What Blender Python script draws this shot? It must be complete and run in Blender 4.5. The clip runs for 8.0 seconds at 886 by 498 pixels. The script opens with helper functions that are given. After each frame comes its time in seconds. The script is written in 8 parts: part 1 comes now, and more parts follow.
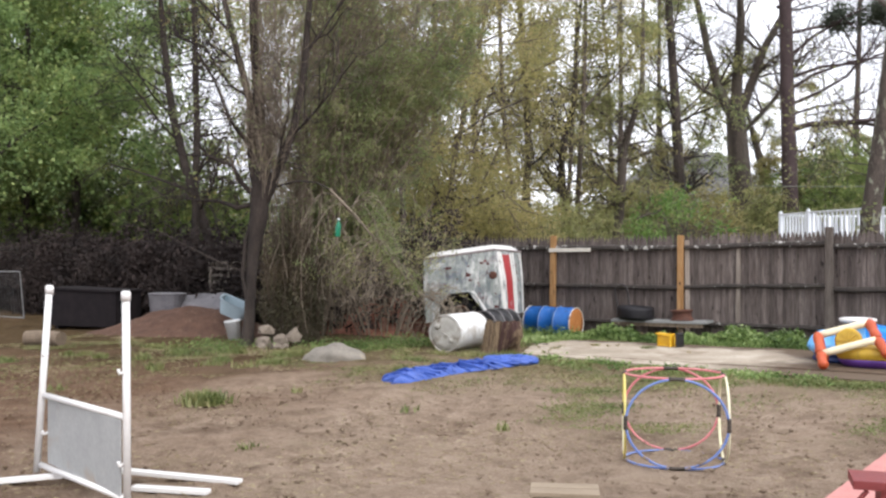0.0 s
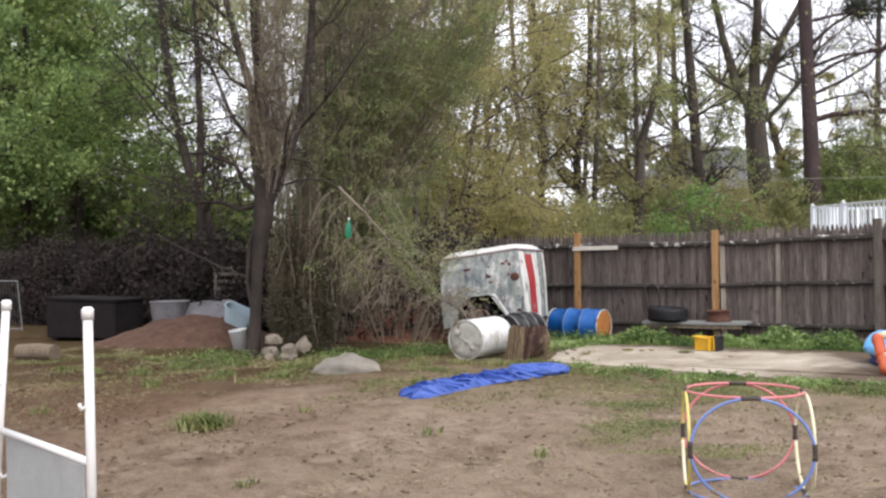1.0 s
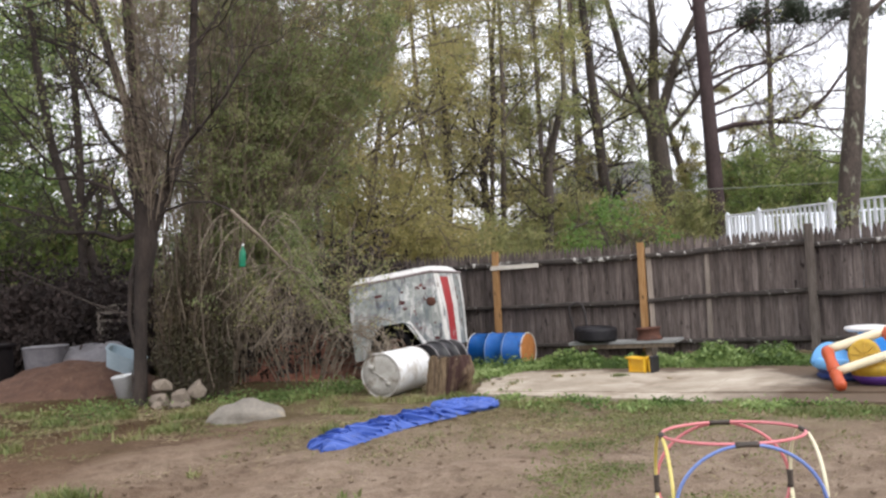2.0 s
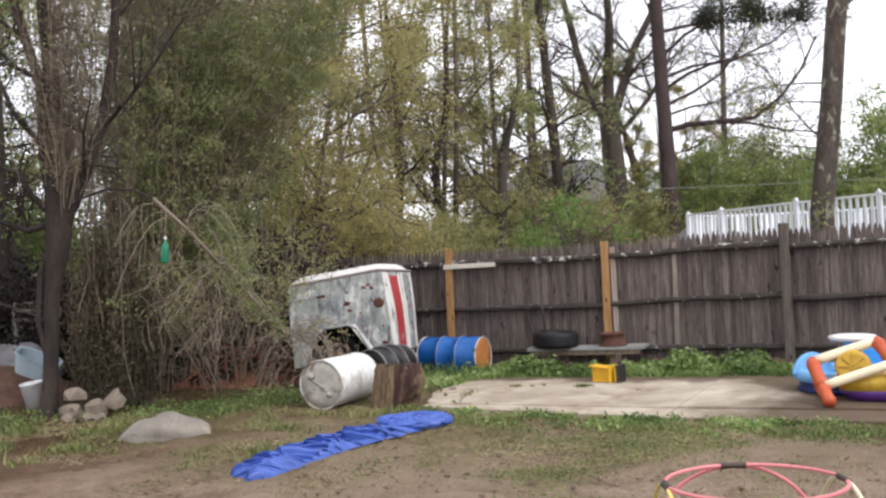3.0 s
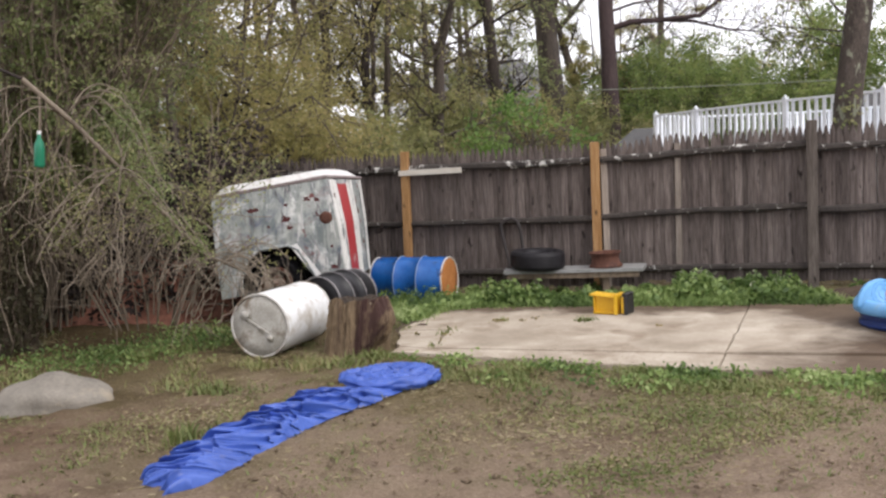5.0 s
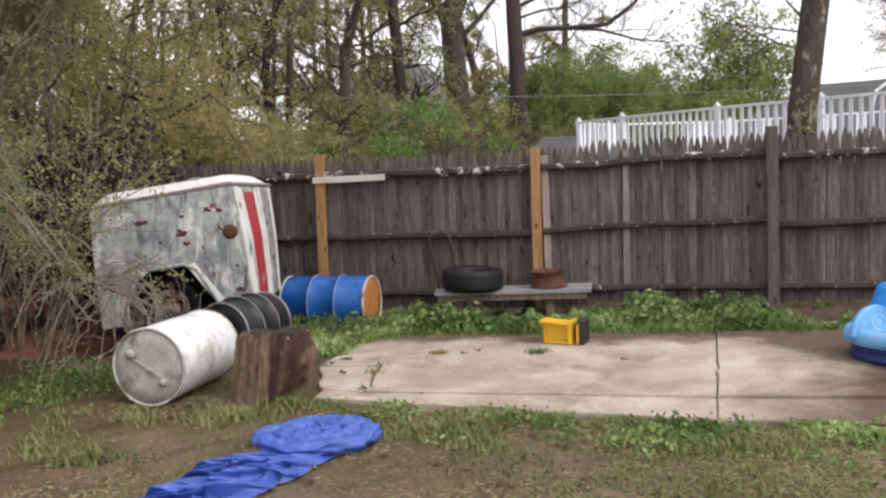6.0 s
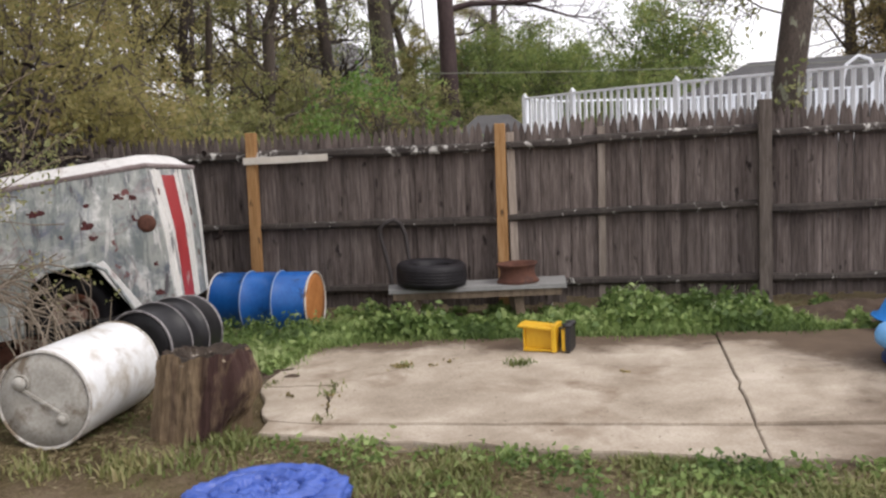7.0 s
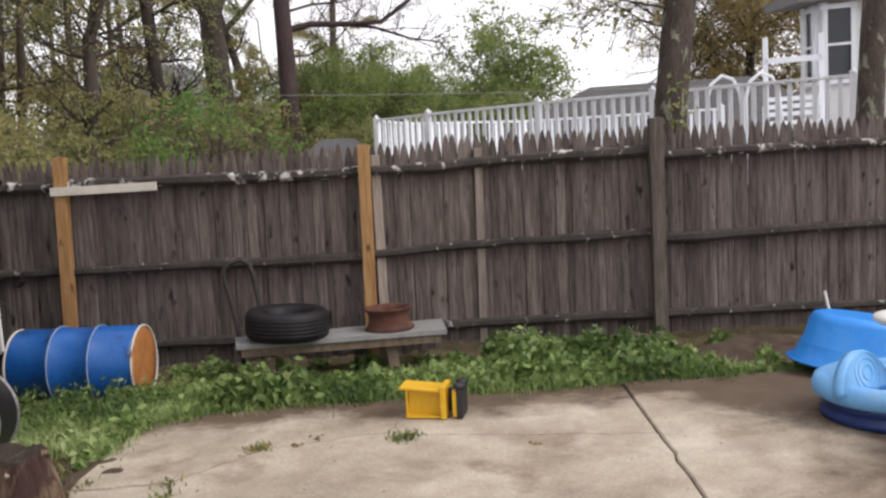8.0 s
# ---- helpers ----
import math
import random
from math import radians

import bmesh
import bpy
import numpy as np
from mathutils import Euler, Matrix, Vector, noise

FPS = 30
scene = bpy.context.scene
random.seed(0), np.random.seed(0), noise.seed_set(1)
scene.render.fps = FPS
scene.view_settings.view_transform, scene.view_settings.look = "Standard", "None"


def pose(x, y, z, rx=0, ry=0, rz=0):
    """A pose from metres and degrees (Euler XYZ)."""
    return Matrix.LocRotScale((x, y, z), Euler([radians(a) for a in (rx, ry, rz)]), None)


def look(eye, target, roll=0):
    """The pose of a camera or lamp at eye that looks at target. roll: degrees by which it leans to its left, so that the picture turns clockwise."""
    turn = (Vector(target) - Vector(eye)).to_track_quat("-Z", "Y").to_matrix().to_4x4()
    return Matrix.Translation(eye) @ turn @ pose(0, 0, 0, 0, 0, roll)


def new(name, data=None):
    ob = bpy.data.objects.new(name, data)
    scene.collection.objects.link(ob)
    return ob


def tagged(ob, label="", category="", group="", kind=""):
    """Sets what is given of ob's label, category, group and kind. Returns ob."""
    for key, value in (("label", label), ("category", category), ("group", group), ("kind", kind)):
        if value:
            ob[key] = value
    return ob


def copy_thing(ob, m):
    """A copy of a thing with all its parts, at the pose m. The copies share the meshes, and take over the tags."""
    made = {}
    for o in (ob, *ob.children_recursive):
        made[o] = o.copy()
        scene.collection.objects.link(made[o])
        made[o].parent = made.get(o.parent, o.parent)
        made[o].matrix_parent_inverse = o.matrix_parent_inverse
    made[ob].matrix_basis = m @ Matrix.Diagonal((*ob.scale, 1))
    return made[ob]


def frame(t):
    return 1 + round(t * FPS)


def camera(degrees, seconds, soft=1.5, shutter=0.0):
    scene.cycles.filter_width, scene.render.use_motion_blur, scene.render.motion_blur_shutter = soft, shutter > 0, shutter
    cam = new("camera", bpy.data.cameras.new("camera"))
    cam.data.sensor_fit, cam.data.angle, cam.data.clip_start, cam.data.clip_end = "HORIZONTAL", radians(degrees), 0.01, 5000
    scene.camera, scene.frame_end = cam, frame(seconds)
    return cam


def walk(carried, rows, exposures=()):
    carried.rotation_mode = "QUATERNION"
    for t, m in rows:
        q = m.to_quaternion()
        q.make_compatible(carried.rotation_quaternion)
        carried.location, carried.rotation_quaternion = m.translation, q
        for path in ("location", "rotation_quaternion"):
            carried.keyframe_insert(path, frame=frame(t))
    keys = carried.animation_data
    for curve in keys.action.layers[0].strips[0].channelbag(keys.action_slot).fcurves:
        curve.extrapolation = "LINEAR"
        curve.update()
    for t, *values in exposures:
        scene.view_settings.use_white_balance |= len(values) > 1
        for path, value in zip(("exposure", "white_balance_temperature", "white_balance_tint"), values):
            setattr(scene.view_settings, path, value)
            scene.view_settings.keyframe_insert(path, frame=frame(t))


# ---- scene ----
cam = camera(51.5, 8.0, soft=2.45)
PATH = [
    (0, (2.544, 1.252, 1.612), (2.021, 3.182, 1.619), 0.0),
    (0.5, (2.282, 1.865, 1.599), (1.69, 3.774, 1.552), 0.1),
    (1, (2.153, 2.271, 1.612), (1.606, 4.195, 1.621), -1.0),
    (1.2, (2.009, 2.57, 1.63), (1.528, 4.511, 1.66), -1.0),
    (2.3, (1.729, 3.925, 1.613), (1.42, 5.9, 1.665), -3.4),
    (2.5, (1.694, 4.176, 1.612), (1.416, 6.156, 1.635), -2.8),
    (3, (1.567, 4.729, 1.644), (1.327, 6.714, 1.685), -2.8),
    (3.5, (1.30, 5.49, 1.65), (1.051, 7.474, 1.713), -4.35),
    (4, (1.093, 5.961, 1.696), (0.758, 7.932, 1.757), -3.6),
    (4.2, (1.078, 6.184, 1.657), (0.809, 8.166, 1.644), -3.6),
    (5.3, (0.607, 7.591, 1.668), (0.596, 9.583, 1.493), -3.2),
    (5.5, (0.543, 7.913, 1.656), (0.586, 9.907, 1.507), -3.6),
    (6, (0.429, 8.58, 1.671), (0.579, 10.568, 1.508), -2.3),
    (6.5, (0.314, 9.254, 1.654), (0.652, 11.221, 1.518), -2.7),
    (7, (0.227, 9.934, 1.68), (0.541, 11.898, 1.467), -2.4),
    (7.5, (0.225, 10.646, 1.685), (0.782, 12.561, 1.535), -2.9),
    (8, (0.305, 11.259, 1.693), (0.956, 13.142, 1.518), -2.8),
]
walk(cam, [(t, look(eye, target, roll)) for t, eye, target, roll in PATH], [(0, 0.86, 6200, 10), (1, 0.76, 6250, 10), (2.5, 0.68, 6300, 11), (4, 0.66, 6380, 12), (5.5, 0.60, 6440, 12.5), (6.5, 0.52, 6500, 13), (7.5, 0.42, 6510, 13), (8, 0.43, 6520, 13)])

# ---- world and light: a bright, thinly overcast spring day ----
world = bpy.data.worlds.new("overcast_sky")
scene.world = world
world.use_nodes = True
wn, wl = world.node_tree.nodes, world.node_tree.links
wn.clear()
w_out = wn.new("ShaderNodeOutputWorld")
w_bg = wn.new("ShaderNodeBackground")
w_sky = wn.new("ShaderNodeTexSky")
w_sky.sky_type = "NISHITA"
w_sky.sun_disc = False
w_sky.sun_elevation, w_sky.sun_rotation = radians(48), radians(60)
w_mix = wn.new("ShaderNodeMix")
w_mix.data_type = "RGBA"
w_mix.inputs["Factor"].default_value = 0.86
w_mix.inputs["B"].default_value = (9.6, 9.35, 9.6, 1)
w_bg.inputs["Strength"].default_value = 0.112
wl.new(w_sky.outputs["Color"], w_mix.inputs["A"])
wl.new(w_mix.outputs["Result"], w_bg.inputs["Color"])
wl.new(w_bg.outputs["Background"], w_out.inputs["Surface"])

sun_data = bpy.data.lights.new("sun", "SUN")
sun_data.energy, sun_data.angle, sun_data.color = 1.5, radians(30), (1.0, 0.96, 0.9)
sun = new("sun", sun_data)
sun.matrix_world = look((20, -8, 30), (0, 12, 0))


# ---- materials ----
def node_material(name):
    m = bpy.data.materials.new(name)
    m.use_nodes = True
    n, l = m.node_tree.nodes, m.node_tree.links
    return m, n, l, n["Principled BSDF"]


def ramp(n, stops):
    r = n.new("ShaderNodeValToRGB")
    e = r.color_ramp.elements
    while len(e) < len(stops):
        e.new(0.5)
    for el, (at, col) in zip(e, stops):
        el.position, el.color = at, (*col, 1)
    return r


def noise_node(n, l, vec, scale, detail=4.0, rough=0.6, warp=0.0):
    t = n.new("ShaderNodeTexNoise")
    t.inputs["Scale"].default_value = scale
    t.inputs["Detail"].default_value = detail
    t.inputs["Roughness"].default_value = rough
    t.inputs["Distortion"].default_value = warp
    l.new(vec, t.inputs["Vector"])
    return t.outputs["Fac"]


def blend(n, l, fac, a, b, mode="MIX"):
    m = n.new("ShaderNodeMix")
    m.data_type, m.blend_type = "RGBA", mode
    for value, slot in ((fac, "Factor"), (a, "A"), (b, "B")):
        sock = [s for s in m.inputs if s.name == slot and s.enabled][0]
        if isinstance(value, (int, float)):
            sock.default_value = value
        elif isinstance(value, tuple):
            sock.default_value = (*value, 1)
        else:
            l.new(value, sock)
    return [s for s in m.outputs if s.enabled][0]


def coords(n, l, stretch=(1, 1, 1), world_space=False):
    src = n.new("ShaderNodeNewGeometry").outputs["Position"] if world_space else n.new("ShaderNodeTexCoord").outputs["Object"]
    mp = n.new("ShaderNodeMapping")
    mp.inputs["Scale"].default_value = stretch
    l.new(src, mp.inputs["Vector"])
    return mp.outputs["Vector"]


def step(n, l, fac, lo, hi):
    r = n.new("ShaderNodeMapRange")
    r.inputs["From Min"].default_value, r.inputs["From Max"].default_value = lo, hi
    l.new(fac, r.inputs["Value"])
    return r.outputs["Result"]


def relief(n, l, b, fac, strength, depth=0.02):
    bp = n.new("ShaderNodeBump")
    bp.inputs["Strength"].default_value, bp.inputs["Distance"].default_value = strength, depth
    l.new(fac, bp.inputs["Height"])
    l.new(bp.outputs["Normal"], b.inputs["Normal"])


def surface(name, c1, c2, scale=6.0, rough=0.8, bump=0.3, stretch=(1, 1, 1), c3=None, c3_at=(0.58, 0.68), c3_scale=2.0,
            metal=0.0, vary=0.0, depth=0.01, world_space=False, spec=0.4, grain=8.0):
    """A worn surface: two tones mixed by fine and coarse noise, optional stains of a third, fine relief."""
    m, n, l, b = node_material(name)
    v = coords(n, l, stretch, world_space)
    coarse, fine = noise_node(n, l, v, scale), noise_node(n, l, v, scale * grain, 5, 0.7)
    mixed = blend(n, l, 0.45, coarse, fine)
    col = ramp(n, [(0.32, c1), (0.68, c2)])
    l.new(mixed, col.inputs["Fac"])
    out = col.outputs["Color"]
    if c3:
        mask = step(n, l, noise_node(n, l, v, c3_scale, 6, 0.65, 0.4), *c3_at)
        out = blend(n, l, mask, out, c3)
    if vary:
        rnd = n.new("ShaderNodeObjectInfo").outputs["Random"]
        tone = ramp(n, [(0.0, (1 - vary,) * 3), (1.0, (1 + vary,) * 3)])
        l.new(rnd, tone.inputs["Fac"])
        out = blend(n, l, 1.0, out, tone.outputs["Color"], "MULTIPLY")
    l.new(out, b.inputs["Base Color"])
    b.inputs["Roughness"].default_value, b.inputs["Metallic"].default_value = rough, metal
    b.inputs["Specular IOR Level"].default_value = spec
    relief(n, l, b, mixed, bump, depth)
    return m


def leaf_material(name, stops, through_light=0.5, rough=0.55):
    """Leaves whose tone differs from leaf to leaf and from bough to bough, and which let some light through."""
    m, n, l, b = node_material(name)
    rnd = n.new("ShaderNodeNewGeometry").outputs["Random Per Island"]
    v = coords(n, l)
    big = noise_node(n, l, v, 0.9, 2)
    fac = blend(n, l, 0.6, rnd, step(n, l, big, 0.3, 0.7))
    col = ramp(n, stops)
    l.new(fac, col.inputs["Fac"])
    l.new(col.outputs["Color"], b.inputs["Base Color"])
    b.inputs["Roughness"].default_value = rough
    b.inputs["Specular IOR Level"].default_value = 0.35
    tr = n.new("ShaderNodeBsdfTranslucent")
    l.new(col.outputs["Color"], tr.inputs["Color"])
    mx = n.new("ShaderNodeMixShader")
    mx.inputs["Fac"].default_value = through_light
    l.new(b.outputs["BSDF"], mx.inputs[1])
    l.new(tr.outputs["BSDF"], mx.inputs[2])
    l.new(mx.outputs["Shader"], n["Material Output"].inputs["Surface"])
    return m


def ground_material():
    """Bare trodden soil with straw, pebbles and thin worn grass in patches, greener beside the slab and the thicket."""
    m, n, l, b = node_material("trodden_soil")
    v = coords(n, l, world_space=True)
    big, mid, fine = noise_node(n, l, v, 0.55, 4), noise_node(n, l, v, 3.2, 6, 0.7), noise_node(n, l, v, 48, 6, 0.8)
    soil = ramp(n, [(0.35, (0.125, 0.088, 0.062)), (0.47, (0.246, 0.182, 0.131)), (0.61, (0.365, 0.284, 0.214))])
    l.new(blend(n, l, 0.5, mid, fine), soil.inputs["Fac"])
    turf = ramp(n, [(0.3, (0.072, 0.058, 0.028)), (0.55, (0.155, 0.122, 0.064)), (0.75, (0.250, 0.198, 0.120))])
    l.new(fine, turf.inputs["Fac"])
    sep = n.new("ShaderNodeSeparateXYZ")
    l.new(v, sep.inputs[0])
    # worn turf from the tarp to the fence, bare soil towards the house
    yard = n.new("ShaderNodeMapRange")
    yard.inputs["From Min"].default_value, yard.inputs["From Max"].default_value = 11.2, 15.0
    yard.inputs["To Min"].default_value, yard.inputs["To Max"].default_value = -0.055, 0.20
    l.new(sep.outputs["Y"], yard.inputs["Value"])
    add = n.new("ShaderNodeMath")
    l.new(blend(n, l, 0.45, big, mid), add.inputs[0])
    l.new(yard.outputs["Result"], add.inputs[1])
    col = blend(n, l, step(n, l, add.outputs[0], 0.47, 0.68), soil.outputs["Color"], turf.outputs["Color"])
    damp = step(n, l, blend(n, l, 0.45, noise_node(n, l, v, 2.3, 6, 0.72, 0.6), noise_node(n, l, v, 0.45, 3, 0.6, 0.8)), 0.505, 0.63)
    col = blend(n, l, damp, col, blend(n, l, 1.0, col, (0.60, 0.56, 0.53), "MULTIPLY"))
    # crumbs of pale straw and dark clods, a few centimetres across
    col = blend(n, l, step(n, l, noise_node(n, l, v, 21, 5, 0.75, 0.5), 0.60, 0.68), col, blend(n, l, 1.0, col, (0.50, 0.45, 0.42), "MULTIPLY"))
    col = blend(n, l, step(n, l, noise_node(n, l, v, 27, 4, 0.7, 0.8), 0.63, 0.70), col, (0.40, 0.33, 0.25))
    # richer, redder soil along the west side, its colour darkened for the trees' shade
    west = n.new("ShaderNodeMath")
    west.operation = "MULTIPLY_ADD"
    west.inputs[1].default_value = 7.0
    l.new(noise_node(n, l, v, 0.35, 6, 0.7, 0.8), west.inputs[0])
    l.new(sep.outputs["X"], west.inputs[2])
    col = blend(n, l, step(n, l, west.outputs[0], 2.9, -0.6), col, blend(n, l, 1.0, col, (0.50, 0.41, 0.35), "MULTIPLY"))
    l.new(col, b.inputs["Base Color"])
    b.inputs["Roughness"].default_value = 0.95
    b.inputs["Specular IOR Level"].default_value = 0.15
    relief(n, l, b, blend(n, l, 0.6, mid, fine), 0.9, 0.045)
    return m


def concrete_material():
    m, n, l, b = node_material("weathered_concrete")
    v = coords(n, l, world_space=True)
    big, mid, fine = noise_node(n, l, v, 1.1, 4, 0.55, 0.1), noise_node(n, l, v, 5, 6, 0.7), noise_node(n, l, v, 60, 4, 0.7)
    base = ramp(n, [(0.36, (0.21, 0.170, 0.126)), (0.50, (0.353, 0.299, 0.234)), (0.62, (0.50, 0.442, 0.365))])
    l.new(blend(n, l, 0.30, blend(n, l, 0.30, big, mid), fine), base.inputs["Fac"])
    dirt = step(n, l, noise_node(n, l, v, 1.3, 5, 0.62, 0.3), 0.55, 0.70)
    col = blend(n, l, dirt, base.outputs["Color"], (0.193, 0.143, 0.0984))
    # brown dirt washed over the far right corner and along the back edge
    sep = n.new("ShaderNodeSeparateXYZ")
    l.new(v, sep.inputs[0])

    def lin(ax, ay, c, amount):
        """ax * x + ay * y + c, broken up by noise."""
        one, two, three = (n.new("ShaderNodeMath") for _ in range(3))
        one.operation = two.operation = three.operation = "MULTIPLY_ADD"
        one.inputs[1].default_value, one.inputs[2].default_value = ax, c
        two.inputs[1].default_value = ay
        three.inputs[1].default_value = amount
        l.new(sep.outputs["X"], one.inputs[0])
        l.new(sep.outputs["Y"], two.inputs[0])
        l.new(one.outputs[0], two.inputs[2])
        l.new(noise_node(n, l, v, 1.6, 7, 0.72, 0.3), three.inputs[0])
        l.new(two.outputs[0], three.inputs[2])
        return three.outputs[0]

    for ax, ay, c, lo, hi in ((0.28, 1.0, -18.42, -0.12, 0.25), (0.95, 0.30, -9.05, 0.0, 0.50), (0.62, -0.55, 5.5, 0.0, 0.6)):
        col = blend(n, l, step(n, l, lin(ax, ay, c, 1.5), lo, hi), col, blend(n, l, mid, (0.058, 0.040, 0.026), (0.150, 0.106, 0.072)))
    specks = step(n, l, noise_node(n, l, v, 17, 3, 0.6), 0.69, 0.73)
    col = blend(n, l, specks, col, (0.107, 0.0779, 0.0533))
    l.new(col, b.inputs["Base Color"])
    b.inputs["Roughness"].default_value = 0.88
    b.inputs["Specular IOR Level"].default_value = 0.3
    relief(n, l, b, blend(n, l, 0.5, mid, fine), 0.5, 0.01)
    return m


def fence_material(name, tones, vary=0.24, streak=0.5):
    """Weathered grey softwood: long vertical grain, dark knots and streaks, each board its own tone."""
    m, n, l, b = node_material(name)
    rnd = n.new("ShaderNodeObjectInfo").outputs["Random"]
    src = n.new("ShaderNodeNewGeometry").outputs["Position"]
    off = n.new("ShaderNodeVectorMath")
    off.operation = "ADD"
    l.new(src, off.inputs[0])
    l.new(rnd, off.inputs[1])
    mp = n.new("ShaderNodeMapping")
    mp.inputs["Scale"].default_value = (9, 9, 0.75)
    l.new(off.outputs[0], mp.inputs["Vector"])
    grain = noise_node(n, l, mp.outputs["Vector"], 4.5, 6, 0.7, 0.3)
    wide = noise_node(n, l, mp.outputs["Vector"], 0.7, 3, 0.6)
    col = ramp(n, [(0.37, tones[0]), (0.5, tones[1]), (0.64, tones[2])])
    l.new(blend(n, l, 0.35, grain, wide), col.inputs["Fac"])
    tone = ramp(n, [(0.0, (1 - vary,) * 3), (1.0, (1 + vary,) * 3)])
    l.new(rnd, tone.inputs["Fac"])
    out = blend(n, l, 1.0, col.outputs["Color"], tone.outputs["Color"], "MULTIPLY")
    mp2 = n.new("ShaderNodeMapping")
    mp2.inputs["Scale"].default_value = (4, 4, 1.4)
    l.new(off.outputs[0], mp2.inputs["Vector"])
    knots = step(n, l, noise_node(n, l, mp2.outputs["Vector"], 3.0, 3, 0.5), 0.64, 0.72)
    out = blend(n, l, knots, out, (0.022, 0.017, 0.015))
    l.new(out, b.inputs["Base Color"])
    b.inputs["Roughness"].default_value = 0.9
    b.inputs["Specular IOR Level"].default_value = 0.2
    relief(n, l, b, grain, streak, 0.012)
    return m


def truck_paint():
    """White body paint worn through to grey-green primer, with smears, dark streaks and rust spots."""
    m, n, l, b = node_material("flaking_white_paint")
    v = coords(n, l)
    vs = coords(n, l, (1.5, 1, 0.36))
    a, c, f = noise_node(n, l, v, 2.6, 6, 0.68, 0.4), noise_node(n, l, vs, 7.5, 6, 0.7, 0.5), noise_node(n, l, v, 30, 4, 0.7)
    hue = ramp(n, [(0.33, (0.130, 0.140, 0.180)), (0.44, (0.235, 0.255, 0.245)), (0.54, (0.300, 0.315, 0.290)), (0.62, (0.205, 0.215, 0.215)), (0.72, (0.270, 0.225, 0.215))])
    l.new(noise_node(n, l, v, 2.3, 6, 0.70, 0.9), hue.inputs["Fac"])
    white = ramp(n, [(0.3, (0.42, 0.42, 0.40)), (0.7, (0.66, 0.66, 0.64))])
    l.new(f, white.inputs["Fac"])
    out = blend(n, l, step(n, l, a, 0.36, 0.48), white.outputs["Color"], hue.outputs["Color"])
    out = blend(n, l, step(n, l, c, 0.47, 0.58), out, blend(n, l, 1.0, out, (0.60, 0.64, 0.66), "MULTIPLY"))
    out = blend(n, l, step(n, l, noise_node(n, l, vs, 5.4, 6, 0.75, 0.8), 0.57, 0.64), out, (0.52, 0.51, 0.49))
    out = blend(n, l, step(n, l, noise_node(n, l, vs, 6.2, 5, 0.65, 0.4), 0.58, 0.65), out, (0.075, 0.070, 0.076))
    out = blend(n, l, step(n, l, noise_node(n, l, v, 3.4, 7, 0.75, 1.2), 0.575, 0.66), out, (0.20, 0.150, 0.150))
    out = blend(n, l, step(n, l, noise_node(n, l, v, 6.3, 4, 0.55, 0.2), 0.645, 0.68), out, (0.13, 0.040, 0.038))
    l.new(out, b.inputs["Base Color"])
    b.inputs["Roughness"].default_value = 0.6
    relief(n, l, b, blend(n, l, 0.5, c, f), 0.35, 0.006)
    return m


def fabric_material(name, dark, light):
    m, n, l, b = node_material(name)
    v = coords(n, l, world_space=True)
    a, f = noise_node(n, l, v, 5, 4), noise_node(n, l, v, 50, 3)
    col = ramp(n, [(0.3, dark), (0.7, light)])
    l.new(blend(n, l, 0.3, a, f), col.inputs["Fac"])
    dirt = step(n, l, noise_node(n, l, v, 3.3, 5, 0.7), 0.62, 0.74)
    l.new(blend(n, l, dirt, col.outputs["Color"], (0.10, 0.115, 0.24)), b.inputs["Base Color"])
    b.inputs["Roughness"].default_value = 0.42
    relief(n, l, b, a, 0.25, 0.02)
    return m


M = {}
M["soil"] = ground_material()
M["concrete"] = concrete_material()
M["picket"] = fence_material("weathered_picket", ((0.052, 0.041, 0.037), (0.108, 0.088, 0.079), (0.180, 0.151, 0.137)))
M["old_post"] = fence_material("grey_post", ((0.0656, 0.0541, 0.0459), (0.123, 0.103, 0.0886), (0.205, 0.18, 0.156)), 0.12)
M["pale_post"] = fence_material("pale_split_post", ((0.164, 0.135, 0.115), (0.246, 0.209, 0.176), (0.344, 0.295, 0.254)), 0.08)
M["new_post"] = fence_material("tan_new_post", ((0.213, 0.111, 0.0451), (0.328, 0.184, 0.0779), (0.41, 0.254, 0.123)), 0.06)
M["rail"] = surface("split_rail", (0.020, 0.0165, 0.015), (0.070, 0.058, 0.050), 3.0, 0.92, 0.9, (1, 1, 1), (0.361, 0.353, 0.328), (0.61, 0.66), 10.0, depth=0.02)
M["white_board"] = surface("white_board", (0.495, 0.459, 0.396), (0.648, 0.612, 0.54), 5, 0.7, 0.2)
M["bark"] = surface("grey_brown_bark", (0.014, 0.011, 0.010), (0.066, 0.050, 0.041), 7.0, 0.95, 1.0, (1, 1, 0.22), depth=0.05)
M["far_bark"] = surface("distant_bark", (0.055, 0.043, 0.036), (0.150, 0.120, 0.098), 2.0, 0.95, 0.8, (1, 1, 0.25), depth=0.06)
M["grey_bark"] = surface("grey_furrowed_bark", (0.036, 0.029, 0.025), (0.125, 0.100, 0.082), 2.6, 0.95, 1.0, (1, 1, 0.22), (0.15, 0.15, 0.10), (0.58, 0.70), 1.4, depth=0.08)
M["dark_bark"] = surface("dark_wet_bark", (0.020, 0.016, 0.014), (0.070, 0.054, 0.045), 2.4, 0.95, 0.9, (1, 1, 0.25), (0.09, 0.10, 0.055), (0.60, 0.72), 1.8, depth=0.06)
M["pine_bark"] = surface("reddish_pine_bark", (0.030, 0.020, 0.021), (0.090, 0.062, 0.061), 2.2, 0.95, 0.9, (1, 1, 0.3), (0.19, 0.10, 0.06), (0.64, 0.74), 0.7, depth=0.06)
